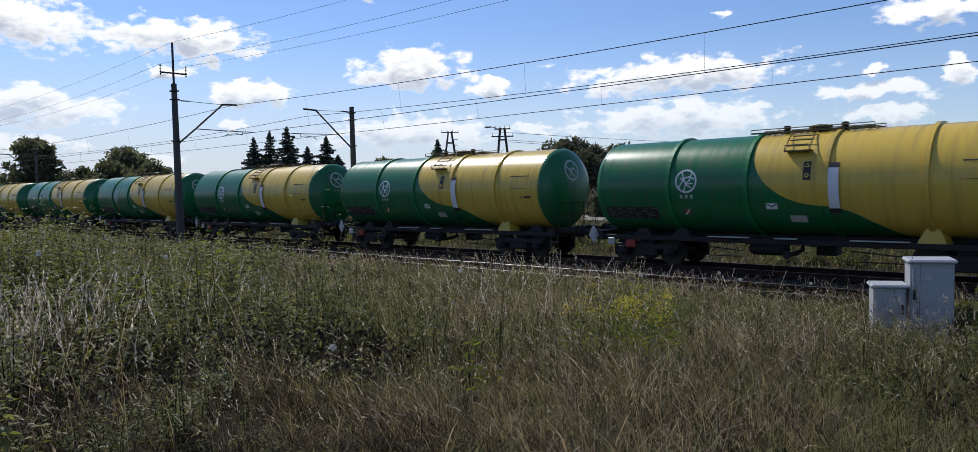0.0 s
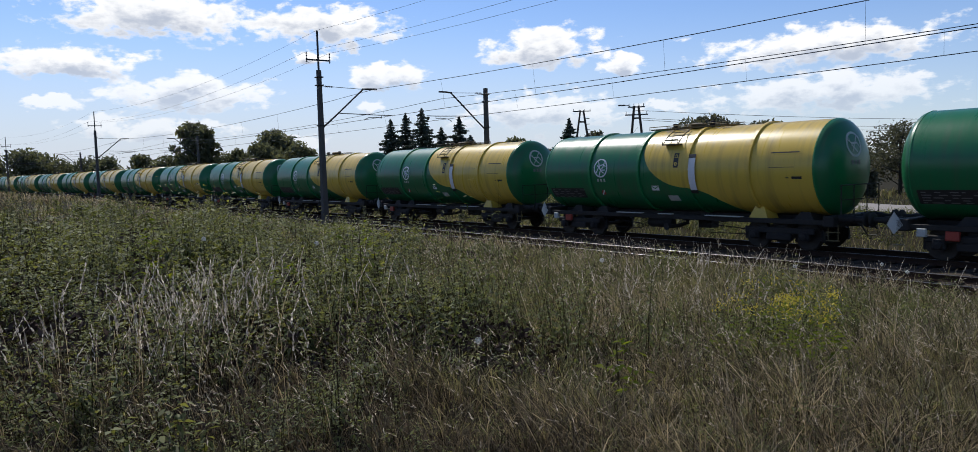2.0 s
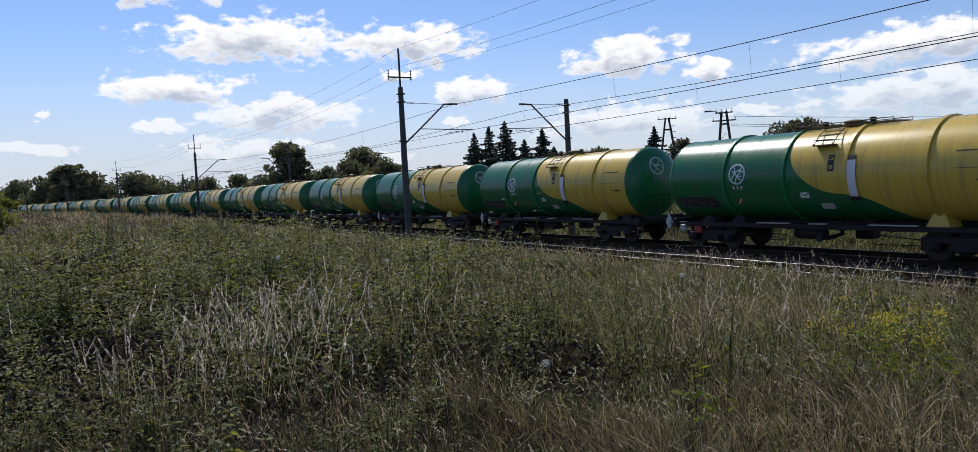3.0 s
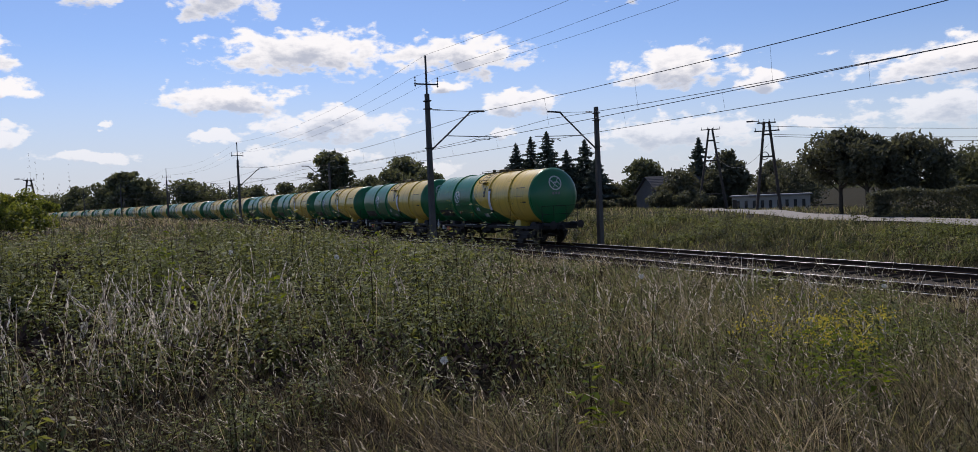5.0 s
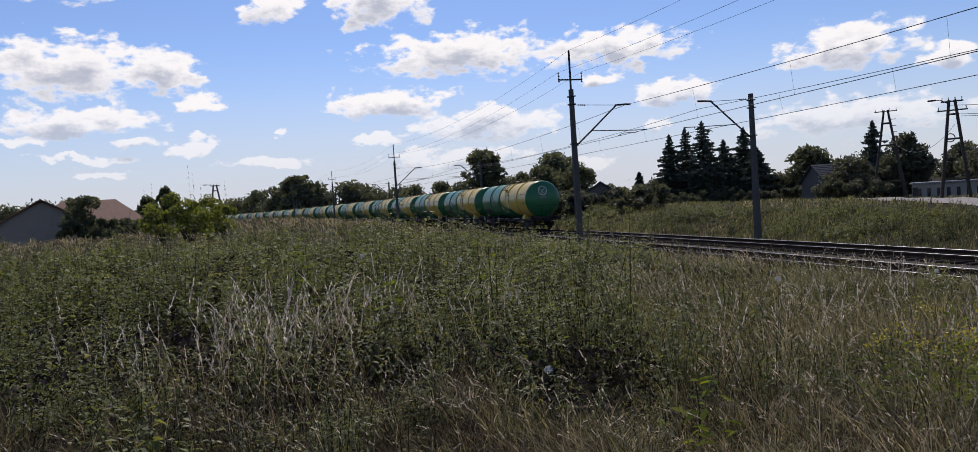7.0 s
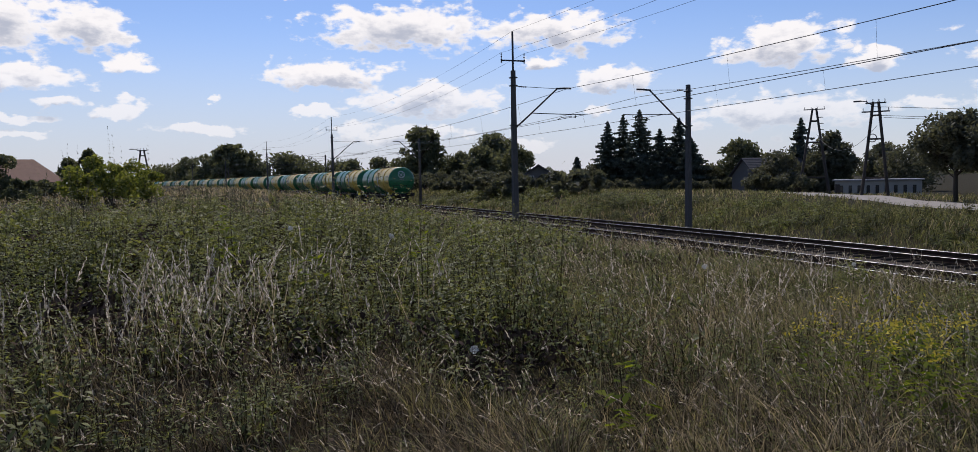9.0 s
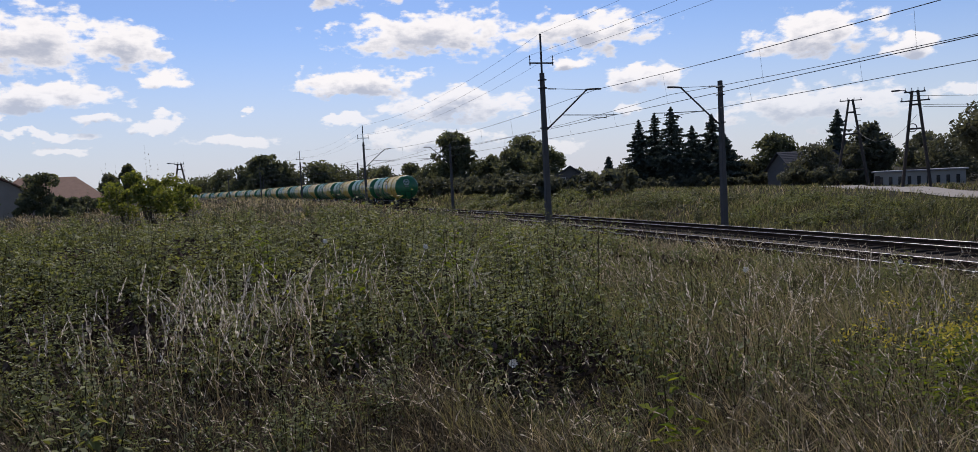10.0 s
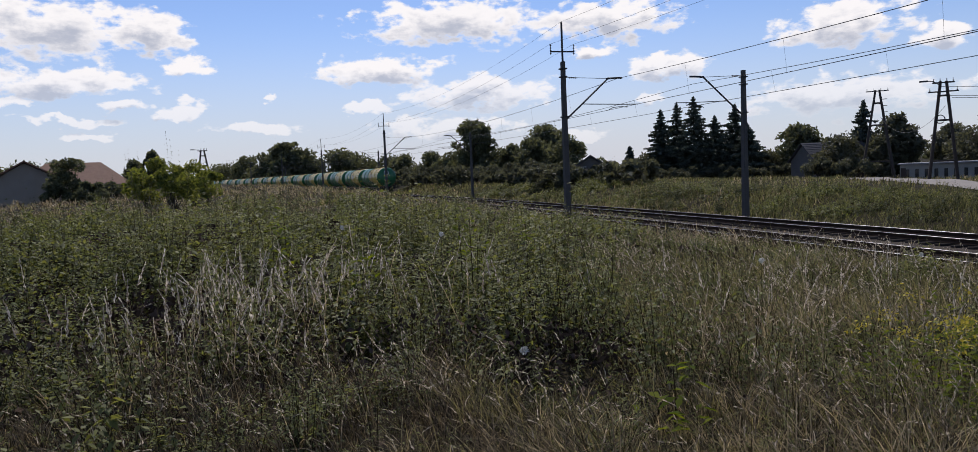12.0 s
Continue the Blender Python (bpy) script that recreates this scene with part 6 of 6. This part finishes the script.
    way, lean, nod = mostly_windward(n, rng), rng.uniform(0.02, 0.42, n), rng.uniform(0.05, 0.6, n) ** 1.4
    arc_strips("grass_stems", q, high, way, lean, nod, np.interp(r, [3, 10, 25, 45], [0.0022, 0.003, 0.006, 0.012]), rng, THATCH, "thin dry nodding stems of flowering grass", thin=0.9)
    spikelets("seed_heads", q, high, way, lean, nod, 15, 0.84, 0.023, 0.0045, np.interp(r, [3, 10, 25, 45], [0.75, 1.0, 1.7, 2.8]), rng, HEAD, "pale feathery grass seed heads nodding over the meadow")


def leafy_stand(name, label, t, high, rng, stems, nodes, leaf, mat, stalk, spread=0.14, droop=0.35, narrow=0.24, first=0.2, upright=0.0, taper=0.6):
    """Clumps of leafy stems: leaves in crossed pairs up each stem, smaller and steeper towards the top."""
    q, _, _ = with_ground(t)
    n = len(q) * stems
    q, big, leaf = np.repeat(q, stems, 0), np.repeat(high, stems), np.repeat(leaf, stems)
    r = np.hypot(q[:, 0] + 0.8, q[:, 1] + 0.3)
    way = rng.uniform(0, 2 * math.pi, n)
    rad = np.abs(rng.normal(0, spread, n)) * np.interp(r, [3, 10, 20, 44], [1, 1, 1.6, 3.0])
    share = np.minimum(1, rad / (2.4 * spread * np.interp(r, [3, 10, 20, 44], [1, 1, 1.6, 3.0])))
    q = q + np.stack([np.cos(way) * rad, np.sin(way) * rad, 0 * rad - 0.02], 1)
    hh = big * rng.uniform(0.8, 1.08, n) * (1 - 0.62 * share)
    lean, nod = (0.04 + 0.5 * share) * rng.uniform(0.4, 1.3, n) * (1 - upright), rng.uniform(0, 0.22, n) * (1 - upright)
    f = np.clip(np.linspace(first, 1.0, nodes)[None] + rng.normal(0, 0.35 / nodes, (n, nodes)), 0.08, 1.03)
    at = arc(q, hh, way, lean, nod, f)
    turn = rng.uniform(0, 2 * math.pi, (n, 1)) + np.arange(nodes) * (math.pi / 2)
    vs = []
    for half in (0, math.pi):
        a = turn + half + rng.normal(0, 0.4, (n, nodes))
        size = leaf[:, None] * (1 - taper * f ** 3) * rng.uniform(0.6, 1.35, (n, nodes))
        el = (0.85 + upright) * f ** 3 - droop + rng.normal(0, 0.3, (n, nodes)) + upright * 0.5
        d = np.stack([np.cos(a) * np.cos(el), np.sin(a) * np.cos(el), np.sin(el)], -1)
        sd = np.stack([-np.sin(a), np.cos(a), rng.normal(0, 0.35, (n, nodes))], -1)
        base = at + d * (size * 0.16)[..., None]
        tip = base + d * size[..., None] - np.array([0, 0, 0.22]) * size[..., None]
        mid = base + d * (size * 0.42)[..., None]
        wd = sd * (size * narrow)[..., None]
        vs.append(np.stack([base, mid + wd, tip, mid - wd], 2).reshape(-1, 3))
    tagged(new(name, arrays_mesh(name, np.concatenate(vs), mat)), label, "weeds", kind="stuff")
    arc_strips("weed_stems", q, hh * 0.97, way, lean, nod, np.interp(r, [3, 10, 30], [0.005, 0.006, 0.012]), rng, stalk, "brown-green upright weed stalks", "weeds")
    return q, hh, way, lean, nod, r


def make_weeds():
    rng = np.random.default_rng(23)

    def stand(reach, seed, gate, cut):
        t = thinned(rng, reach)
        _, _, u = with_ground(t)
        k = (u < -7.6) & (rng.uniform(0, 1, len(t)) < gate(t) * np.clip(4.6 * lumps(t, 0.8, seed) - cut, 0.03, 1))
        return t[k], u[k], np.hypot(t[k, 0] + 0.8, t[k, 1] + 0.3)

    def height(t, u, r, seed, stature):
        mound = 0.22 + 0.50 * lumps(t, 0.5, 41 + seed) + 0.85 * lumps(t, 1.3, 61) ** 2
        mound = mound * (1 + 0.32 * np.exp(-((t[:, 0] - 0.8) ** 2 + (t[:, 1] - 12.5) ** 2) / 32))
        return 1.07 * rng.uniform(0.55, 1.22, len(t)) * stature * np.interp(r, [2.5, 3.8, 5.6, 9, 40], [0.3, 0.42, 0.9, 1.08, 0.95]) * mound * np.interp(u, [-14, -8], [1.0, 0.6])

    brow = lambda p: np.exp(-((p[:, 0] - 1.0) ** 2 + (p[:, 1] - 9.5) ** 2) / 26)
    grown = lambda r: np.interp(r, [3, 6, 11, 20, 44], [0.042, 0.050, 0.068, 0.115, 0.23])
    t, u, r = stand(((4, 2), (5, 5), (7, 12), (11, 11.5), (18, 6), (28, 2.6), (44, 0.8)), 31, lambda p: weediness(p) * (1 - 0.6 * brow(p)), 1.45)
    leafy_stand("nettles", "dense mounds of leafy green nettles and tall weeds", t, height(t, u, r, 31, 1.05), rng, 11, 12, 1.08 * grown(r) * rng.uniform(0.7, 1.3, len(t)), WEED, STALK, spread=0.15, narrow=0.2, first=0.28)
    t, u, r = stand(((4, 1), (5, 3), (7, 8), (11, 8.5), (18, 4.4), (28, 1.6), (44, 0.5)), 67, lambda p: weediness(p) * (0.75 + 0.6 * brow(p)), 1.7)
    leafy_stand("brambles", "patches of lighter yellow-green leafy plants among the nettles", t, height(t, u, r, 67, 1.0), rng, 9, 10, 1.08 * grown(r) * rng.uniform(0.9, 1.5, len(t)), BRAMBLE, STALK, spread=0.17, narrow=0.26, droop=0.25, first=0.3)
    t, u, r = stand(((6, 0.2), (12, 1.2), (20, 1.5), (34, 0.8), (50, 0.3)), 33, weediness, 1.2)
    q, hh, way, lean, nod, r = leafy_stand("mugwort", "tall dark mugwort stalks with small narrow leaves", t, height(t, u, r, 31, 1.4), rng, 4, 20, 0.78 * grown(r), MUGWORT, STALK, spread=0.13, narrow=0.18, first=0.25, upright=0.45, taper=0.5)
    spikelets("mugwort_panicles", q, hh * 1.06, way, lean, nod, 16, 0.78, 0.026, 0.012, np.interp(r, [3, 10, 25, 45], [0.8, 1.0, 1.8, 3.0]), rng, PANICLE, "greyish flowering spires of mugwort over the weeds")
    # low leafy herbs through the dry grass and along its near edge
    herb = lambda p: np.clip(1 - 0.75 * weediness(p), 0, 1) * np.interp(np.degrees(np.arctan2(-p[:, 0], p[:, 1])), [0, 8], [1, 0.3]) * np.interp(np.hypot(p[:, 0], p[:, 1]), [3, 5, 20, 26], [0.8, 1, 0.8, 0.2])
    t, u, r = stand(((4, 30), (6, 32), (10, 20), (16, 9), (26, 2)), 131, herb, 1.6)
    leafy_stand("meadow_herbs", "low leafy green herbs among the dry grass", t, rng.uniform(0.2, 0.68, len(t)) * np.interp(r, [3, 5, 8], [0.55, 0.85, 1.1]), rng, 6, 9, 0.85 * grown(r), WEED, STALK, spread=0.12, narrow=0.17, droop=0.05)
    t, u, r = stand(((4, 8), (6, 10), (10, 7), (16, 3.5), (26, 1)), 141, herb, 1.8)
    leafy_stand("yellowing_herbs", "slim yellow-green herbs among the dry grass", t, rng.uniform(0.25, 0.7, len(t)) * np.interp(r, [3, 5, 8], [0.5, 0.8, 1.1]), rng, 6, 12, 0.7 * grown(r), BRAMBLE, STALK, spread=0.12, narrow=0.15, droop=0.0, upright=0.2)


def make_far_grass():
    """Bank and fields on the far side of the line, and the verges."""
    rng = np.random.default_rng(37)
    rows = []
    for s0, s1, u0, u1, per in ((-14, 60, 3.4, 14, 46), (60, 140, 3.4, 16, 18), (-10, 80, 14, 45, 7), (80, 160, 16, 60, 2), (-14, 70, -3.2, -1.0, 9), (20, 90, -7.5, -6.3, 20), (-14, 60, 1.9, 3.4, 14)):
        n = int(abs((s1 - s0) * (u1 - u0)) * per)
        rows.append(np.stack([rng.uniform(s0, s1, n), rng.uniform(u0, u1, n)], 1))
    su = np.concatenate(rows)
    x = C0 + su[:, 1] - np.where(su[:, 0] > 0, BEND * su[:, 0] ** 2 / 2, 0)
    q = np.stack([NX * x + DX * su[:, 0], NY * x + DY * su[:, 0], ground_z(su[:, 0], su[:, 1])], 1)
    bed = (su[:, 1] > -7.0) & (su[:, 1] < 3.0)
    q[bed, 2] = -0.3
    n = len(q)
    r = np.hypot(q[:, 0], q[:, 1])
    high = rng.uniform(0.15, 0.55, n) * np.where(bed, 0.6, 1.0) * (0.4 + 1.0 * lumps(q[:, :2], 1.6, 51))
    width = np.interp(r, [20, 40, 80, 150], [0.018, 0.028, 0.065, 0.13]) * rng.uniform(0.6, 1.4, n)
    lean = rng.uniform(0.1, 1.1, n)
    pick = rng.uniform(0, 1, n) < 0.05 + 0.5 * bed + 0.30 * lumps(q[:, :2], 9, 57)
    road = np.zeros(n, bool)
    pts = [polar(-62, 36), polar(-45.2, 45), polar(-35.3, 54), polar(-29.0, 75), polar(-26.5, 96)]
    for a, b in zip(pts, pts[1:]):
        d = np.array([b.x - a.x, b.y - a.y])
        l = np.linalg.norm(d)
        rel = q[:, :2] - np.array([a.x, a.y])
        t = np.clip(rel @ d / l ** 2, 0, 1)
        road |= np.linalg.norm(rel - t[:, None] * d, axis=1) < 2.6
    for mask, mat, name, label in ((~pick & ~road, BANKG, "bank_grass", "rough green grass on the far bank of the railway"), (pick & ~road, DRY, "bank_dry_grass", "dry tufts on the far bank of the railway")):
        blade_object(name, q[mask], high[mask], width[mask], lean[mask], rng, mat, label)



def weed_leaves(q, high, rng, count, leaf, droop=0.25, taper=0.5):
    n = len(q)
    f = np.sort(1 - 0.85 * rng.uniform(0, 1, (n, count)) ** 1.35, 1)
    a = rng.uniform(0, 2 * math.pi, (n, 1)) + np.arange(count) * 2.4 + rng.normal(0, 0.3, (n, count))
    bend = rng.normal(0, 0.10, (n, 1, 2)) * high[:, None, None]
    base = np.stack([q[:, None, 0] + bend[..., 0] * f ** 2, q[:, None, 1] + bend[..., 1] * f ** 2, q[:, None, 2] + high[:, None] * f], -1)
    base[..., :2] += rng.normal(0, 0.12, (n, count, 2)) * (1.1 - 0.75 * f ** 3)[..., None]
    size = leaf[:, None] * (1 - taper * f) * rng.uniform(0.7, 1.3, (n, count))
    d = np.stack([np.cos(a), np.sin(a), rng.uniform(-droop - 0.3, 0.55, (n, count))], -1)
    sd = np.stack([-np.sin(a), np.cos(a), rng.normal(0, 0.25, (n, count))], -1)
    tip = base + d * size[..., None]
    mid = base + d * (size * 0.45)[..., None] + np.array([0, 0, 0.12]) * size[..., None]
    v = np.stack([base, mid + sd * (size * 0.22)[..., None], tip, mid - sd * (size * 0.22)[..., None]], 2)
    return v.reshape(-1, 3), bend


def make_bank_weeds():
    rng = np.random.default_rng(71)
    for name, label, n, seed, mat, tall in (("bank_weeds", "leafy green weeds in patches on the far bank", 1500, 77, WEED, 0.95), ("bank_mugwort", "dull grey-green mugwort in patches on the far bank", 900, 79, MUGWORT, 1.25), ("bank_brambles", "light green brambles in patches on the far bank", 700, 82, BRAMBLE, 0.8)):
        s, u = rng.uniform(-12, 95, n), rng.uniform(4.6, 13, n)
        x = C0 + u - np.where(s > 0, BEND * s ** 2 / 2, 0)
        t = np.stack([NX * x + DX * s, NY * x + DY * s], 1)
        t = t[rng.uniform(0, 1, n) < np.clip(3.2 * lumps(t, 2.6, seed) - 1.1, 0.04, 1)]
        r = np.hypot(t[:, 0], t[:, 1])
        high = rng.uniform(0.5, 1.1, len(t)) * tall * (0.4 + 0.8 * lumps(t, 2.0, seed + 1))
        leafy_stand(name, label, t, high, rng, 6, 7, np.interp(r, [20, 40, 90], [0.12, 0.18, 0.30]), mat, STALK, spread=0.13, narrow=0.2)


def make_accents():
    """Brighter broad-leaved plants, yellow blooms and pale flower clocks among the weeds."""
    rng = np.random.default_rng(83)
    for az, dist, tall in ((15.0, 9.0, 1.3), (15.9, 8.7, 1.15), (2.0, 8.2, 1.2), (1.2, 7.9, 1.25), (8.0, 6.9, 0.9), (-3.0, 10.5, 1.1), (-14.0, 4.6, 0.45)):
        c = polar(az, dist)
        q, _, _ = with_ground(np.array([[c.x, c.y]]))
        v, _ = weed_leaves(q, np.array([tall]), rng, 34, np.full(1, 0.13), 0.3, 0.4)
        ob = thing("broad_leaved_plant", "yellow-green broad-leaved plant among the weeds", "weed", None, "broad-leaved plants")
        ob.location = q[0]
        crown = new("leaf_crown", arrays_mesh("leaf_crown", v - q[0], BROADLEAF))
        crown.parent = ob
        part("stalk", Mesh().tube([(0, 0, -0.05), (0.01, 0, tall * 0.5), (0, 0.01, tall * 0.95)], 0.008, 5, 0.003), STALK, ob)
    rows = []
    for az, dist, k in ((-33.0, 5.4, 14), (-34.6, 5.8, 12), (-32.5, 6.3, 6)):
        c = polar(az, dist)
        rows.append(np.array([[c.x, c.y]]) + rng.normal(0, 0.25, (k, 2)))
    t = np.concatenate(rows)
    q, _, _ = with_ground(t)
    high = rng.uniform(0.55, 0.85, len(q))
    v, _ = weed_leaves(q, high, rng, 20, np.full(len(q), 0.09))
    tagged(new("ragwort_leaves", arrays_mesh("ragwort_leaves", v, BROADLEAF)), "light green leafy stems of yellow meadow flowers", "weeds", kind="stuff")
    c = np.repeat(q + np.array([0, 0, 1.0]) * high[:, None], 26, 0) + rng.normal(0, 1, (len(q) * 26, 3)) * np.array([0.05, 0.05, 0.035])
    tagged(new("ragwort_blooms", arrays_mesh("ragwort_blooms", quad_cloud(c, 0.013, rng), BLOOM)), "clusters of small yellow flowers", "flowers", kind="stuff")


def make_silver_grass():
    """Bleached grass clumps that stand pale among the weeds."""
    rng = np.random.default_rng(97)
    rows = []
    for az, dist, n, wide in ((18.0, 6.5, 46, 0.30), (15.6, 6.8, 36, 0.26), (21.0, 6.4, 34, 0.34), (12.8, 7.2, 28, 0.26), (10.4, 7.5, 24, 0.26), (24.6, 6.6, 26, 0.4), (7.4, 7.2, 12, 0.35), (4.0, 6.8, 10, 0.35),
                              (16.5, 5.4, 14, 0.4), (22.5, 5.3, 12, 0.4), (-1.5, 6.8, 8, 0.4), (-27.5, 7.8, 24, 0.45), (-33.0, 6.9, 22, 0.4), (-15.0, 7.0, 14, 0.5), (-20.5, 6.1, 16, 0.4), (-35.0, 8.6, 16, 0.6), (-44.0, 9.5, 14, 0.7)):
        c = polar(az, dist)
        rows.append(np.array([[c.x, c.y]]) + rng.normal(0, wide, (n, 2)))
    q, s, u = with_ground(np.concatenate(rows))
    n = len(q)
    high = rng.uniform(0.45, 1.1, n)
    way, lean, nod = rng.uniform(0, 2 * math.pi, n), rng.uniform(0.0, 0.38, n), rng.uniform(0.0, 0.3, n) ** 1.5
    arc_strips("silver_grass", q, high, way, lean, nod, rng.uniform(0.003, 0.005, n), rng, DRY, "clumps of bleached silvery dry grass among the weeds", thin=0.9)
    spikelets("silver_plumes", q, high, way, lean, nod, 34, 0.78, 0.028, 0.0055, rng.uniform(0.7, 1.2, n), rng, SEED, "fine silvery plumes of bleached grass")


def make_gap_litter():
    """Dark leaf bits added low between weeds and tufts to deepen the gaps' shade."""
    rng = np.random.default_rng(101)
    t = thinned(rng, ((4, 250), (7, 620), (12, 360), (20, 110), (32, 26)))
    q, s, u = with_ground(t)
    w = weediness(t)
    k = (u < -7.4) & (rng.uniform(0, 1, len(t)) < 0.9 * w ** 1.5)
    q, t, w = q[k], t[k], w[k]
    r = np.hypot(t[:, 0] + 0.8, t[:, 1] + 0.3)
    q[:, 2] += rng.uniform(0, 0.55, len(q)) ** 1.3 * np.interp(r, [2.5, 4, 6], [0.2, 0.5, 1.0]) * (0.2 + 0.8 * w)
    v = quad_cloud(q, 0.034, rng).reshape(-1, 4, 3)
    c = v.mean(1, keepdims=True)
    v = c + (v - c) * np.interp(r, [3, 6, 12, 30], [0.7, 1.0, 1.9, 5.0])[:, None, None]
    tagged(new("undergrowth", arrays_mesh("undergrowth", v.reshape(-1, 3), SHADE_LITTER)), "dark leaf bits added low under the weeds to deepen shade in the gaps", "undergrowth", kind="stuff")


def make_flower_clocks():
    rng = np.random.default_rng(103)
    for az, dist, up in ((-45.0, 13.0, 0.75), (-46.5, 12.2, 0.7), (-30.0, 11.5, 0.8), (-2.4, 5.2, 0.34), (-20.0, 8.2, 0.8), (3.6, 8.8, 0.95), (-52.0, 12.5, 0.7), (-37.5, 10.0, 0.8), (11.0, 9.6, 1.0)):
        c = polar(az, dist)
        q, _, _ = with_ground(np.array([[c.x, c.y]]))
        ob = thing("flower_clock", "pale fluffy seed clock on a thin green stem", "flower", None, "seed clocks in the meadow")
        ob.location = q[0]
        part("stem", Mesh().tube([(0, 0, -0.03), (0.02, 0, up * 0.6), (0.03, 0.01, up)], 0.004, 5, 0.002), STALK, ob)
        v = rng.normal(size=(140, 3))
        v /= np.linalg.norm(v, axis=1)[:, None]
        head = new("seed_ball", arrays_mesh("seed_ball", quad_cloud(v * 0.028 * rng.uniform(0.4, 1, (140, 1)) ** 0.4 + np.array([0.03, 0.01, up + 0.01]), 0.010, rng), BURR))
        head.parent = ob


make_meadow()
make_flower_clocks()
make_gap_litter()
make_silver_grass()
make_bank_weeds()
make_accents()
make_weeds()
make_far_grass()


# ---- what moves ----
def motions():
    times = [0.5 * i for i in range(25)]
    for k, wagon in enumerate(train):
        walk(wagon, [(t, wagon_pose(k, t)) for t in times])
    # wheels of the nearest wagons turn with the way they roll
    ticks = [i / 30 for i in range(361)]
    rolled = [math.degrees((train_at(t) - train_at(0)) / 0.46) for t in ticks]
    for wagon in train[:4]:
        for ob in wagon.children_recursive:
            if ob.name.startswith("wheelset"):
                x, y, z = ob.location
                walk(ob, [(t, pose(x, y, z, 0, a, 0)) for t, a in zip(ticks, rolled)])


motions()
